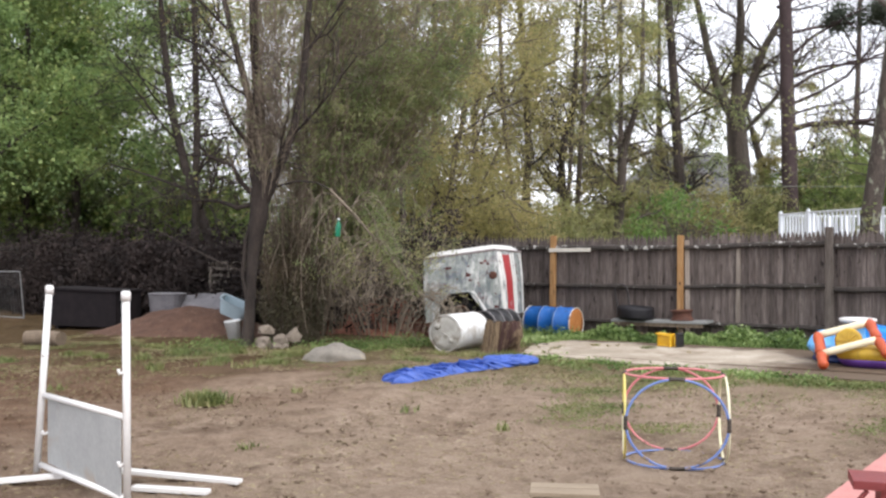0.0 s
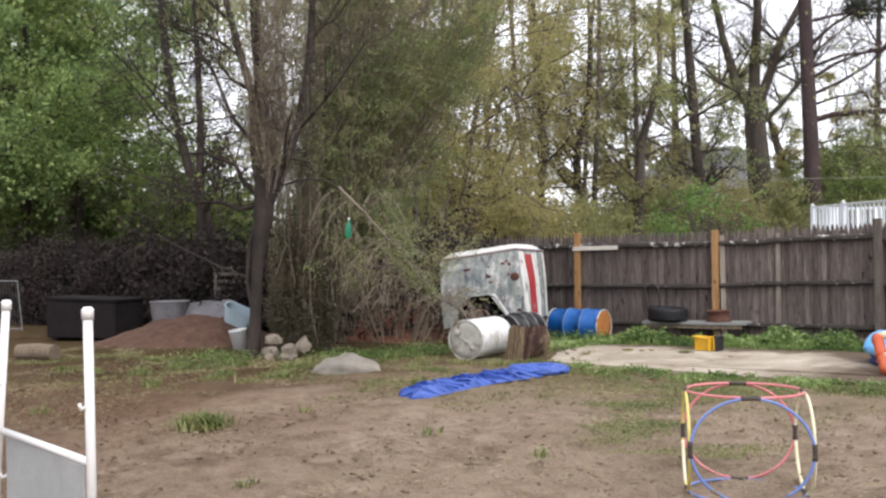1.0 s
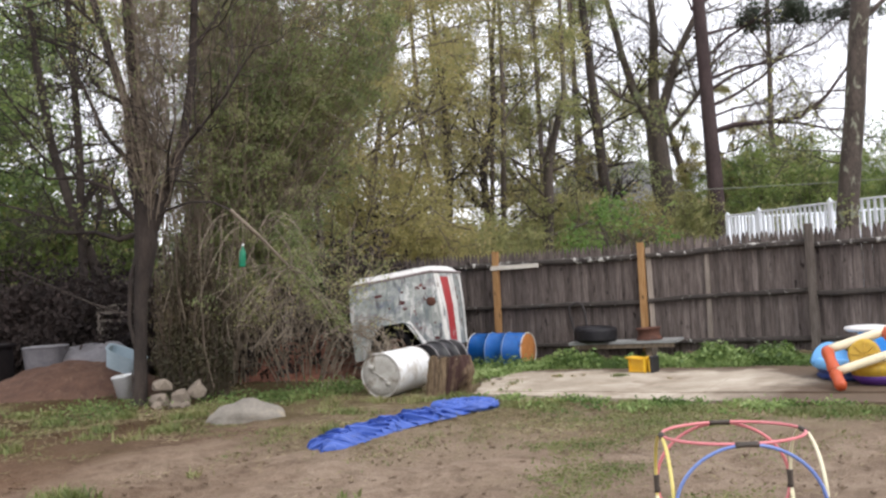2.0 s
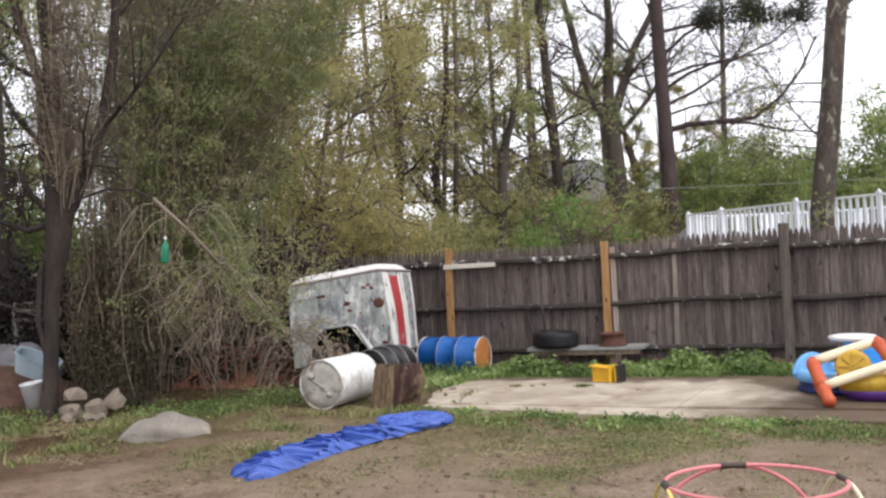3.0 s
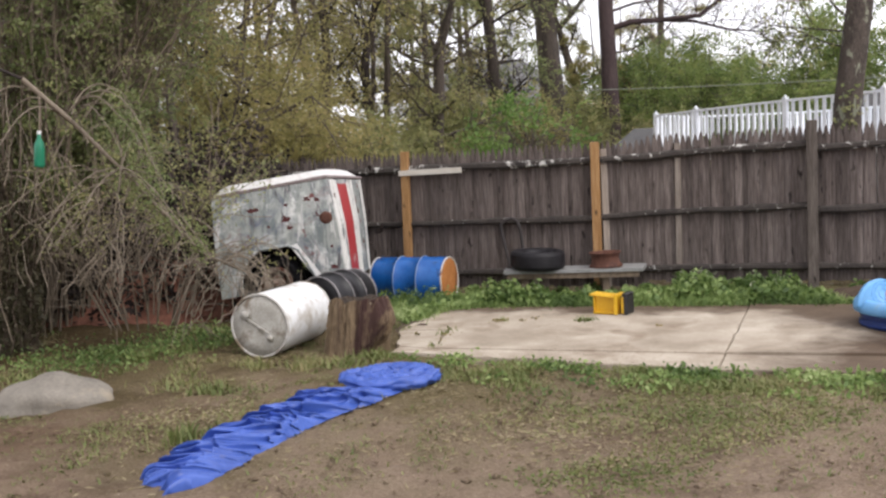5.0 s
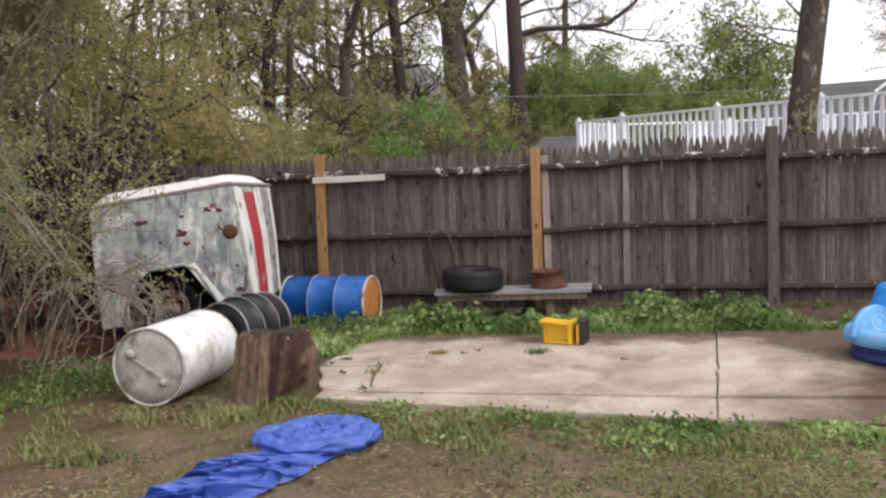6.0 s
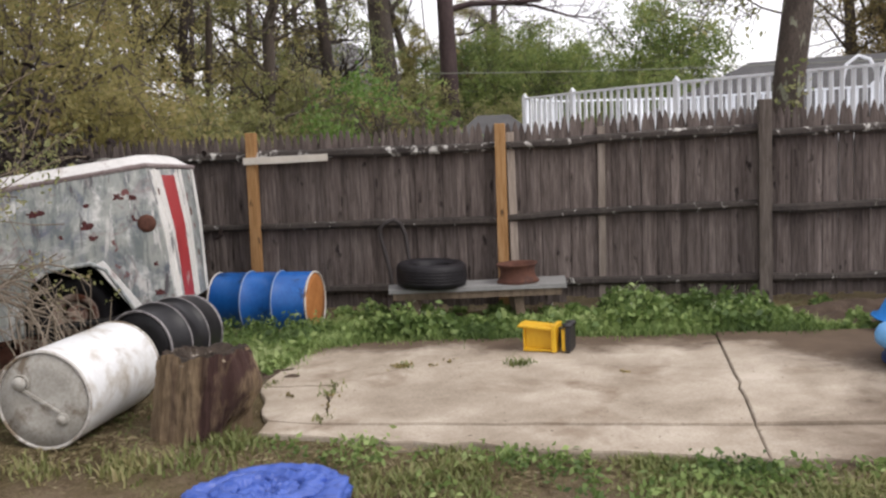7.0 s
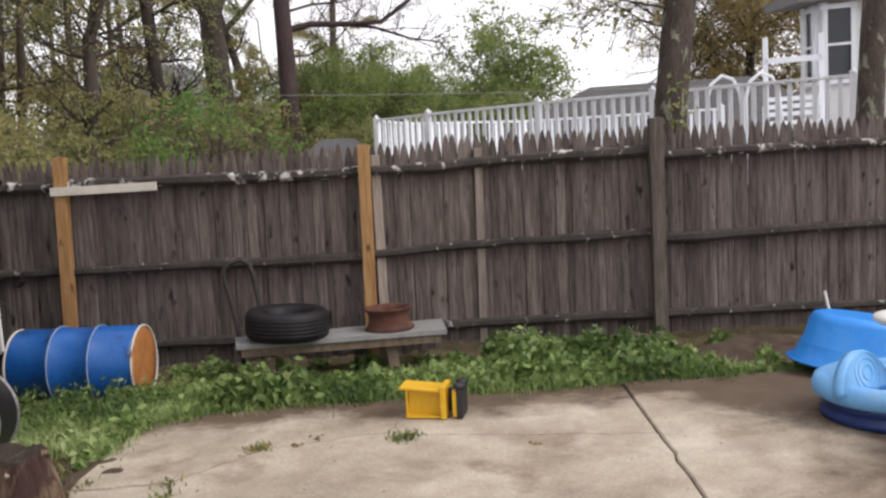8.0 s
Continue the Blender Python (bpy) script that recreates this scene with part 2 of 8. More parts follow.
M["lichen_bark"] = surface("lichened_bark", (0.030, 0.024, 0.020), (0.125, 0.100, 0.083), 6.0, 0.95, 1.0, (1, 1, 0.4), (0.26, 0.27, 0.20), (0.57, 0.63), 11.0, depth=0.05)
M["twig"] = surface("brush_twig", (0.102, 0.080, 0.060), (0.272, 0.220, 0.162), 4.0, 0.95, 0.5, (1, 1, 0.3))
M["dark_twig"] = surface("dark_shrub_twig", (0.045, 0.032, 0.024), (0.130, 0.095, 0.070), 4.0, 0.95, 0.5, (1, 1, 0.3))
M["pale_twig"] = surface("pale_dead_twig", (0.120, 0.095, 0.072), (0.270, 0.225, 0.170), 6.0, 0.9, 0.5, (1, 1, 0.4))
M["leaf_thicket"] = leaf_material("olive_willow_leaf", [(0.15, (0.130, 0.165, 0.070)), (0.45, (0.230, 0.285, 0.110)), (0.7, (0.330, 0.355, 0.155)), (0.95, (0.410, 0.380, 0.205))], 0.55)
M["leaf_juniper"] = leaf_material("dark_juniper_leaf", [(0.1, (0.038, 0.033, 0.019)), (0.5, (0.074, 0.068, 0.036)), (0.9, (0.130, 0.102, 0.060))], 0.25)
M["leaf_tan"] = leaf_material("tan_spring_leaf", [(0.1, (0.220, 0.198, 0.088)), (0.4, (0.332, 0.308, 0.124)), (0.7, (0.425, 0.376, 0.160)), (0.95, (0.500, 0.385, 0.205))], 0.64)
M["leaf_russet"] = leaf_material("russet_olive_leaf", [(0.1, (0.15, 0.125, 0.06)), (0.4, (0.26, 0.21, 0.095)), (0.7, (0.36, 0.29, 0.125)), (0.95, (0.42, 0.29, 0.15))], 0.5)
M["leaf_green"] = leaf_material("fresh_green_leaf", [(0.1, (0.085, 0.126, 0.045)), (0.4, (0.183, 0.252, 0.0776)), (0.7, (0.295, 0.353, 0.114)), (0.95, (0.43, 0.412, 0.155))], 0.55)
M["leaf_dark"] = leaf_material("shaded_green_leaf", [(0.1, (0.125, 0.195, 0.080)), (0.5, (0.270, 0.375, 0.135)), (0.9, (0.470, 0.530, 0.205))], 0.55)
M["leaf_spring"] = leaf_material("sparse_spring_leaf", [(0.1, (0.158, 0.182, 0.0818)), (0.4, (0.29, 0.305, 0.125)), (0.7, (0.398, 0.389, 0.171)), (0.95, (0.471, 0.37, 0.214))], 0.55)
M["leaf_bright"] = leaf_material("bright_bush_leaf", [(0.1, (0.090, 0.165, 0.042)), (0.5, (0.185, 0.300, 0.080)), (0.9, (0.320, 0.415, 0.135))], 0.55)
M["dead_leaf"] = leaf_material("shade_dark_dead_leaf", [(0.1, (0.013, 0.010, 0.010)), (0.9, (0.046, 0.032, 0.028))], 0.1, 0.95)
M["needle"] = leaf_material("pine_needle", [(0.1, (0.022, 0.035, 0.022)), (0.9, (0.07, 0.085, 0.05))], 0.1)
M["grass"] = leaf_material("yard_grass", [(0.1, (0.085, 0.112, 0.034)), (0.4, (0.150, 0.182, 0.058)), (0.7, (0.225, 0.230, 0.090)), (0.95, (0.34, 0.28, 0.145))], 0.3)
M["straw"] = leaf_material("dry_grass", [(0.1, (0.16, 0.13, 0.07)), (0.5, (0.30, 0.245, 0.135)), (0.9, (0.42, 0.36, 0.23))], 0.2)
M["weed"] = leaf_material("weed_leaf", [(0.1, (0.045, 0.080, 0.024)), (0.45, (0.140, 0.215, 0.062)), (0.7, (0.30, 0.39, 0.135)), (0.95, (0.46, 0.53, 0.26))], 0.4)
M["seed_head"] = leaf_material("pale_flower_head", [(0.1, (0.36, 0.40, 0.24)), (0.9, (0.58, 0.58, 0.46))], 0.3)
M["heap"] = surface("red_brown_soil_heap", (0.056, 0.028, 0.019), (0.142, 0.077, 0.050), 5, 0.97, 1.0, depth=0.05, c3=(0.185, 0.120, 0.078), c3_at=(0.58, 0.7), c3_scale=7)
M["leaf_litter"] = surface("red_brown_leaf_litter", (0.136, 0.056, 0.038), (0.344, 0.152, 0.104), 9, 0.97, 1.0, depth=0.05)
M["damp_soil"] = surface("damp_brown_dirt", (0.0381, 0.0246, 0.0167), (0.0967, 0.0666, 0.0452), 5, 0.95, 0.8, depth=0.03, c3=(0.132, 0.0984, 0.0714), c3_scale=4)
M["stone"] = surface("grey_field_stone", (0.14, 0.126, 0.106), (0.256, 0.23, 0.193), 5, 0.9, 0.7, c3=(0.294, 0.253, 0.193), c3_scale=3, depth=0.03)
M["tan_stone"] = surface("tan_field_stone", (0.130, 0.104, 0.080), (0.250, 0.208, 0.164), 6, 0.9, 0.7, vary=0.15, depth=0.03)
M["paint"] = truck_paint()
M["old_trim"] = surface("dull_trim", (0.10, 0.065, 0.062), (0.28, 0.24, 0.23), 5, 0.8, 0.3)
M["scuffed_rim"] = surface("scuffed_black_rim", (0.06, 0.055, 0.06), (0.34, 0.32, 0.32), 9, 0.6, 0.2)
M["stump_top"] = surface("rotten_stump_top", (0.020, 0.015, 0.012), (0.085, 0.062, 0.045), 9, 0.95, 1.0, c3=(0.42, 0.37, 0.31), c3_at=(0.58, 0.66), c3_scale=9, depth=0.04)
M["lichen_rail"] = surface("lichened_rail", (0.020, 0.0165, 0.015), (0.070, 0.058, 0.050), 3.0, 0.92, 0.9, c3=(0.50, 0.485, 0.45), c3_at=(0.565, 0.63), c3_scale=9.0, depth=0.02)
M["red_stripe"] = surface("red_stripe_paint", (0.27, 0.022, 0.026), (0.39, 0.040, 0.042), 8, 0.55, 0.2, (1, 1, 0.35), (0.45, 0.38, 0.36), (0.62, 0.67), 6.0)
M["white_stripe"] = surface("white_stripe_paint", (0.50, 0.49, 0.46), (0.74, 0.73, 0.70), 8, 0.6, 0.2, (1, 1, 0.3), (0.22, 0.22, 0.22), (0.565, 0.62), 7.0)
M["roof_paint"] = surface("white_cap_paint", (0.522, 0.513, 0.495), (0.72, 0.711, 0.693), 4, 0.6, 0.2, c3=(0.27, 0.189, 0.18), c3_at=(0.58, 0.68), c3_scale=4)
M["rust"] = surface("rusted_steel", (0.0451, 0.0172, 0.0123), (0.123, 0.0508, 0.0312), 9, 0.85, 0.7, c3=(0.0369, 0.0246, 0.023), c3_scale=4)
M["dark_rust"] = surface("dark_flaked_rust", (0.040, 0.014, 0.014), (0.115, 0.032, 0.032), 14, 0.9, 0.6)
# near-black colour that stands in for shade inside the truck box
M["dark"] = surface("hollow_shade_black", (0.00984, 0.00902, 0.00902), (0.0246, 0.023, 0.0221), 6, 0.9, 0.3)
M["rubber"] = surface("dusty_tyre_rubber", (0.009, 0.008, 0.0095), (0.021, 0.0195, 0.022), 10, 0.5, 0.4, spec=0.2)
M["white_plastic"] = surface("white_drum_plastic", (0.63, 0.639, 0.639), (0.738, 0.747, 0.747), 3, 0.42, 0.1, c3=(0.36, 0.31, 0.24), c3_at=(0.50, 0.72), c3_scale=3.4)
M["dirty_plastic"] = surface("soiled_drum_end", (0.25, 0.235, 0.20), (0.45, 0.435, 0.395), 5, 0.6, 0.3, c3=(0.15, 0.12, 0.086), c3_at=(0.53, 0.64), c3_scale=4.2)
M["soiled_rim"] = surface("soiled_white_rim", (0.30, 0.275, 0.235), (0.60, 0.59, 0.56), 6, 0.5, 0.2, c3=(0.16, 0.12, 0.08), c3_at=(0.50, 0.62), c3_scale=5)
M["black_plastic"] = surface("black_drum_plastic", (0.008, 0.008, 0.009), (0.020, 0.019, 0.021), 6, 0.42, 0.2, c3=(0.05, 0.044, 0.042), c3_at=(0.62, 0.74), c3_scale=7, spec=0.3)
M["blue_steel"] = surface("blue_drum_paint", (0.00492, 0.0615, 0.246), (0.0131, 0.111, 0.377), 4, 0.38, 0.15, c3=(0.00984, 0.0369, 0.115), c3_scale=5)
M["drum_rim"] = surface("worn_drum_rim", (0.41, 0.385, 0.353), (0.574, 0.549, 0.508), 9, 0.55, 0.3, c3=(0.164, 0.082, 0.0492), c3_scale=6)
M["rust_lid"] = surface("orange_rusted_lid", (0.295, 0.102, 0.0246), (0.476, 0.205, 0.0615), 6, 0.8, 0.3, c3=(0.164, 0.0574, 0.0246), c3_scale=4)
M["stump"] = surface("rotting_stump_bark", (0.060, 0.038, 0.022), (0.330, 0.240, 0.145), 9, 0.97, 1.0, (1, 1, 0.14), (0.055, 0.027, 0.022), (0.50, 0.60), 3.0, depth=0.05)
M["tarp"] = fabric_material("blue_tarp", (0.022, 0.058, 0.265), (0.070, 0.135, 0.470))
M["worn_rib"] = surface("worn_blue_rib", (0.041, 0.131, 0.344), (0.344, 0.385, 0.426), 7, 0.5, 0.2)
M["hub"] = surface("tan_rusted_hub", (0.20, 0.135, 0.10), (0.50, 0.40, 0.33), 8, 0.8, 0.4, c3=(0.13, 0.045, 0.025), c3_at=(0.50, 0.58), c3_scale=6)
M["pvc"] = surface("white_pvc", (0.666, 0.648, 0.63), (0.747, 0.729, 0.711), 5, 0.38, 0.05, c3=(0.45, 0.396, 0.342), c3_at=(0.68, 0.80), c3_scale=4)
M["jump_panel"] = surface("grey_jump_panel", (0.295, 0.299, 0.295), (0.394, 0.398, 0.389), 4, 0.7, 0.15, c3=(0.328, 0.279, 0.221), c3_at=(0.58, 0.74), c3_scale=3)
M["plank"] = surface("pale_sawn_plank", (0.170, 0.130, 0.088), (0.300, 0.240, 0.170), 5, 0.8, 0.3, (1, 6, 6))
M["pink"] = surface("pink_hoop", (0.508, 0.139, 0.156), (0.64, 0.246, 0.254), 5, 0.4, 0.05)
M["blue_hoop"] = surface("blue_hoop", (0.0984, 0.156, 0.41), (0.18, 0.254, 0.508), 5, 0.4, 0.05)
M["yellow_hoop"] = surface("yellow_hoop", (0.508, 0.41, 0.082), (0.656, 0.574, 0.213), 5, 0.4, 0.05)
M["pale_hoop"] = surface("pale_yellow_hoop", (0.607, 0.558, 0.344), (0.689, 0.656, 0.492), 5, 0.4, 0.05)
M["tape"] = surface("dark_tape", (0.0246, 0.0205, 0.0164), (0.0738, 0.0574, 0.0451), 20, 0.6, 0.2)
M["red_wood"] = surface("red_painted_wood", (0.41, 0.164, 0.148), (0.508, 0.238, 0.213), 6, 0.7, 0.3, (1, 1, 1), (0.369, 0.221, 0.189), (0.64, 0.76), 4)
M["toy_yellow"] = surface("yellow_toy_plastic", (0.59, 0.328, 0.0123), (0.697, 0.426, 0.0246), 5, 0.4, 0.05, c3=(0.369, 0.213, 0.0328), c3_at=(0.66, 0.8), c3_scale=6)
M["dull_yellow"] = surface("dull_yellow_toy_plastic", (0.40, 0.245, 0.018), (0.52, 0.335, 0.035), 5, 0.45, 0.05, c3=(0.25, 0.155, 0.03), c3_at=(0.60, 0.76), c3_scale=6)
M["toy_black"] = surface("black_toy_plastic", (0.00984, 0.00984, 0.0115), (0.0287, 0.0271, 0.0287), 8, 0.45, 0.1)
M["sky_blue"] = surface("pale_blue_plastic", (0.115, 0.33, 0.64), (0.18, 0.43, 0.74), 4, 0.42, 0.08, c3=(0.25, 0.37, 0.50), c3_at=(0.58, 0.80), c3_scale=5)
M["vivid_blue"] = surface("vivid_blue_plastic", (0.012, 0.18, 0.60), (0.03, 0.27, 0.73), 4, 0.40, 0.08, c3=(0.07, 0.22, 0.45), c3_at=(0.58, 0.80), c3_scale=5)
M["navy"] = surface("navy_plastic", (0.00984, 0.023, 0.107), (0.0164, 0.041, 0.164), 4, 0.4, 0.05)
M["orange"] = surface("orange_plastic", (0.36, 0.055, 0.018), (0.48, 0.095, 0.030), 4, 0.42, 0.05)
M["cream"] = surface("cream_plastic", (0.648, 0.558, 0.36), (0.756, 0.684, 0.504), 4, 0.42, 0.05, c3=(0.54, 0.45, 0.297), c3_at=(0.66, 0.8))
M["white_paint"] = surface("white_rail_paint", (0.69, 0.715, 0.75), (0.80, 0.82, 0.85), 3, 0.5, 0.1)
M["siding"] = surface("white_house_siding", (0.63, 0.63, 0.639), (0.738, 0.738, 0.747), 2, 0.6, 0.1)
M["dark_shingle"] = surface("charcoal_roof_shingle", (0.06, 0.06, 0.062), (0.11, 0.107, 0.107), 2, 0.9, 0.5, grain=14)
M["shingle"] = surface("grey_roof_shingle", (0.139, 0.139, 0.139), (0.23, 0.226, 0.226), 2, 0.9, 0.5, grain=14)
M["dark_metal"] = surface("dark_pipe_metal", (0.0205, 0.0172, 0.0172), (0.0574, 0.0492, 0.0476), 8, 0.7, 0.2, metal=0.3)
M["grey_metal"] = surface("dull_grey_metal", (0.164, 0.164, 0.164), (0.295, 0.295, 0.295), 6, 0.5, 0.2, metal=0.4)
M["bench_board"] = surface("weathered_bench_board", (0.15, 0.148, 0.142), (0.29, 0.29, 0.28), 5, 0.9, 0.4, (0.3, 4, 4))
M["bench_leg"] = surface("bench_leg_wood", (0.0902, 0.0656, 0.0451), (0.205, 0.156, 0.111), 5, 0.9, 0.4, (4, 4, 0.5))
M["bluewhite"] = surface("pale_blue_bin", (0.295, 0.385, 0.443), (0.426, 0.508, 0.549), 4, 0.5, 0.1)
M["bottle_green"] = surface("green_bottle_plastic", (0.010, 0.13, 0.07), (0.02, 0.22, 0.12), 4, 0.3, 0.05)
M["grey_sheet"] = surface("grey_tarp_sheet", (0.107, 0.102, 0.111), (0.221, 0.209, 0.217), 4, 0.8, 0.4)
# brown box, base colour lowered to near black to carry its shade
M["brown_box"] = surface("shade_dark_box", (0.008, 0.007, 0.008), (0.022, 0.017, 0.018), 5, 0.95, 0.4, spec=0.15)
M["pallet"] = surface("grey_pallet_wood", (0.14, 0.118, 0.10), (0.33, 0.285, 0.24), 5, 0.9, 0.4, (0.4, 4, 4))
M["pool_wall"] = surface("pale_pool_wall", (0.41, 0.476, 0.541), (0.541, 0.59, 0.64), 2, 0.5, 0.1)
M["dark_red"] = surface("dark_red_paint", (0.131, 0.023, 0.023), (0.213, 0.041, 0.0394), 6, 0.6, 0.3, (1, 5, 5))
M["purple"] = surface("purple_plastic", (0.0738, 0.0246, 0.164), (0.115, 0.041, 0.23), 4, 0.4, 0.05)
M["cable"] = surface("cable_sheath", (0.205, 0.221, 0.18), (0.295, 0.312, 0.262), 3, 0.7, 0.1)


def glass_material():
    m, n, l, b = node_material("dark_window_glass")
    b.inputs["Base Color"].default_value = (0.02, 0.024, 0.028, 1)
    b.inputs["Roughness"].default_value = 0.06
    return m


M["glass"] = glass_material()


# ---- building helpers ----
def finish(name, bm, material, smooth=False):
    me = bpy.data.meshes.new(name)
    bm.normal_update()
    bm.to_mesh(me)
    bm.free()
    if material:
        me.materials.append(material)
    if smooth:
        me.polygons.foreach_set("use_smooth", [True] * len(me.polygons))
    return me


def part(name, bm, material, parent, label="", smooth=False):
    ob = new(name, finish(name, bm, material, smooth))
    ob.parent = parent
    return tagged(ob, label)


def thing(name, m, label, category, group="", kind=""):
    ob = new(name)
    ob.matrix_world = m
    return tagged(ob, label, category, group, kind)


def array_mesh(name, verts, faces, material, smooth=False):
    """A mesh from arrays of vertices and of faces with equally many corners."""
    verts, faces = np.asarray(verts, dtype=np.float32), np.asarray(faces, dtype=np.int32)
    me = bpy.data.meshes.new(name)
    me.vertices.add(len(verts))
    me.vertices.foreach_set("co", verts.ravel())
    k = faces.shape[1]
    me.loops.add(faces.size)
    me.loops.foreach_set("vertex_index", faces.ravel())
    me.polygons.add(len(faces))
    me.polygons.foreach_set("loop_start", np.arange(0, faces.size, k, dtype=np.int32))
    if smooth:
        me.polygons.foreach_set("use_smooth", np.ones(len(faces), dtype=bool))
    me.materials.append(material)
    me.update(calc_edges=True)
    return me


def add_box(bm, size, m=None, bevel=0.0):
    made = bmesh.ops.create_cube(bm, size=1.0, matrix=(m or Matrix()) @ Matrix.Diagonal((*size, 1)))
    if bevel:
        edges = {e for v in made["verts"] for e in v.link_edges}
        bmesh.ops.bevel(bm, geom=list(edges), offset=bevel, segments=2, affect="EDGES", profile=0.6)


def box(size, m=None, bevel=0.0):
    bm = bmesh.new()
    add_box(bm, size, m, bevel)
    return bm


def lathe(profile, sides=32, axis_m=None, closed_ends=True):
    """A turned body: profile rows of (radius, height) about z."""
    bm = bmesh.new()
    rings = []
    for r, z in profile:
        rings.append([bm.verts.new((r * math.cos(2 * math.pi * i / sides), r * math.sin(2 * math.pi * i / sides), z)) for i in range(sides)])
    for a, b in zip(rings, rings[1:]):
        for i in range(sides):
            j = (i + 1) % sides
            bm.faces.new((a[i], a[j], b[j], b[i]))
    if closed_ends:
        bm.faces.new(list(reversed(rings[0])))
        bm.faces.new(rings[-1])
    if axis_m:
        bm.transform(axis_m)
    return bm


def add_tube(bm, pts, radii, sides=8, ends=True):
    """A bent, tapering round bar along pts."""
    pts = [Vector(p) for p in pts]
    if isinstance(radii, (int, float)):
        radii = [radii] * len(pts)
    rings, side = [], None
    for i, (p, r) in enumerate(zip(pts, radii)):
        d = (pts[min(i + 1, len(pts) - 1)] - pts[max(i - 1, 0)]).normalized()
        if side is None:
            side = d.orthogonal().normalized()
        side = (side - d * side.dot(d)).normalized()
        up = d.cross(side)
        rings.append([bm.verts.new(p + (side * math.cos(2 * math.pi * k / sides) + up * math.sin(2 * math.pi * k / sides)) * r) for k in range(sides)])
    for a, b in zip(rings, rings[1:]):
        for k in range(sides):
            j = (k + 1) % sides
            bm.faces.new((a[k], a[j], b[j], b[k]))
    if ends:
        bm.faces.new(list(reversed(rings[0])))
        bm.faces.new(rings[-1])


def tube(pts, radii, sides=8):
    bm = bmesh.new()
    add_tube(bm, pts, radii, sides)
    return bm


def ring_bar(radius, thick, sides=48, arc=(0, 360), m=None, cross=8):
    """A round bar bent into a hoop, or an arc of one, in the xy plane."""
    a0, a1 = radians(arc[0]), radians(arc[1])
    whole = abs(arc[1] - arc[0]) >= 360
    bm = bmesh.new()
    rings = []
    for i in range(sides if whole else sides + 1):
        a = a0 + (a1 - a0) * i / sides
        c = Vector((math.cos(a), math.sin(a), 0))
        rings.append([bm.verts.new(c * (radius + thick * math.cos(2 * math.pi * k / cross)) + Vector((0, 0, thick * math.sin(2 * math.pi * k / cross)))) for k in range(cross)])
    for i in range(len(rings) if whole else len(rings) - 1):
        a, b = rings[i], rings[(i + 1) % len(rings)]
        for k in range(cross):
            j = (k + 1) % cross
            bm.faces.new((a[k], b[k], b[j], a[j]))
    if not whole:
        bm.faces.new(rings[0])
        bm.faces.new(list(reversed(rings[-1])))
    if m:
        bm.transform(m)
    bmesh.ops.recalc_face_normals(bm, faces=bm.faces)
    return bm


def prism(outline, z0, z1, bevel=0.0):
    """An upright block over a plan outline."""
    bm = bmesh.new()
    low = [bm.verts.new((x, y, z0)) for x, y in outline]
    high = [bm.verts.new((x, y, z1)) for x, y in outline]
    bm.faces.new(list(reversed(low)))
    top = bm.faces.new(high)
    for i in range(len(low)):
        j = (i + 1) % len(low)
        bm.faces.new((low[i], low[j], high[j], high[i]))
    bmesh.ops.recalc_face_normals(bm, faces=bm.faces)
    if bevel:
        bmesh.ops.bevel(bm, geom=list(top.edges), offset=bevel, segments=2, affect="EDGES")
    return bm


def boulder(size, seed, rough=0.18, sub=3):
    bm = bmesh.new()
    bmesh.ops.create_icosphere(bm, subdivisions=sub, radius=1.0)
    for v in bm.verts:
        p = v.co.normalized()
        k = 1 + rough * noise.noise(p * 1.4 + Vector((seed * 7.1, 0, 0))) * 2 + rough * 0.4 * noise.noise(p * 4 + Vector((0, seed * 3.3, 0)))
        q = p * k
        q.z = max(q.z, -0.55)
        v.co = Vector((q.x * size[0] / 2, q.y * size[1] / 2, q.z * size[2] / 2))
    return bm


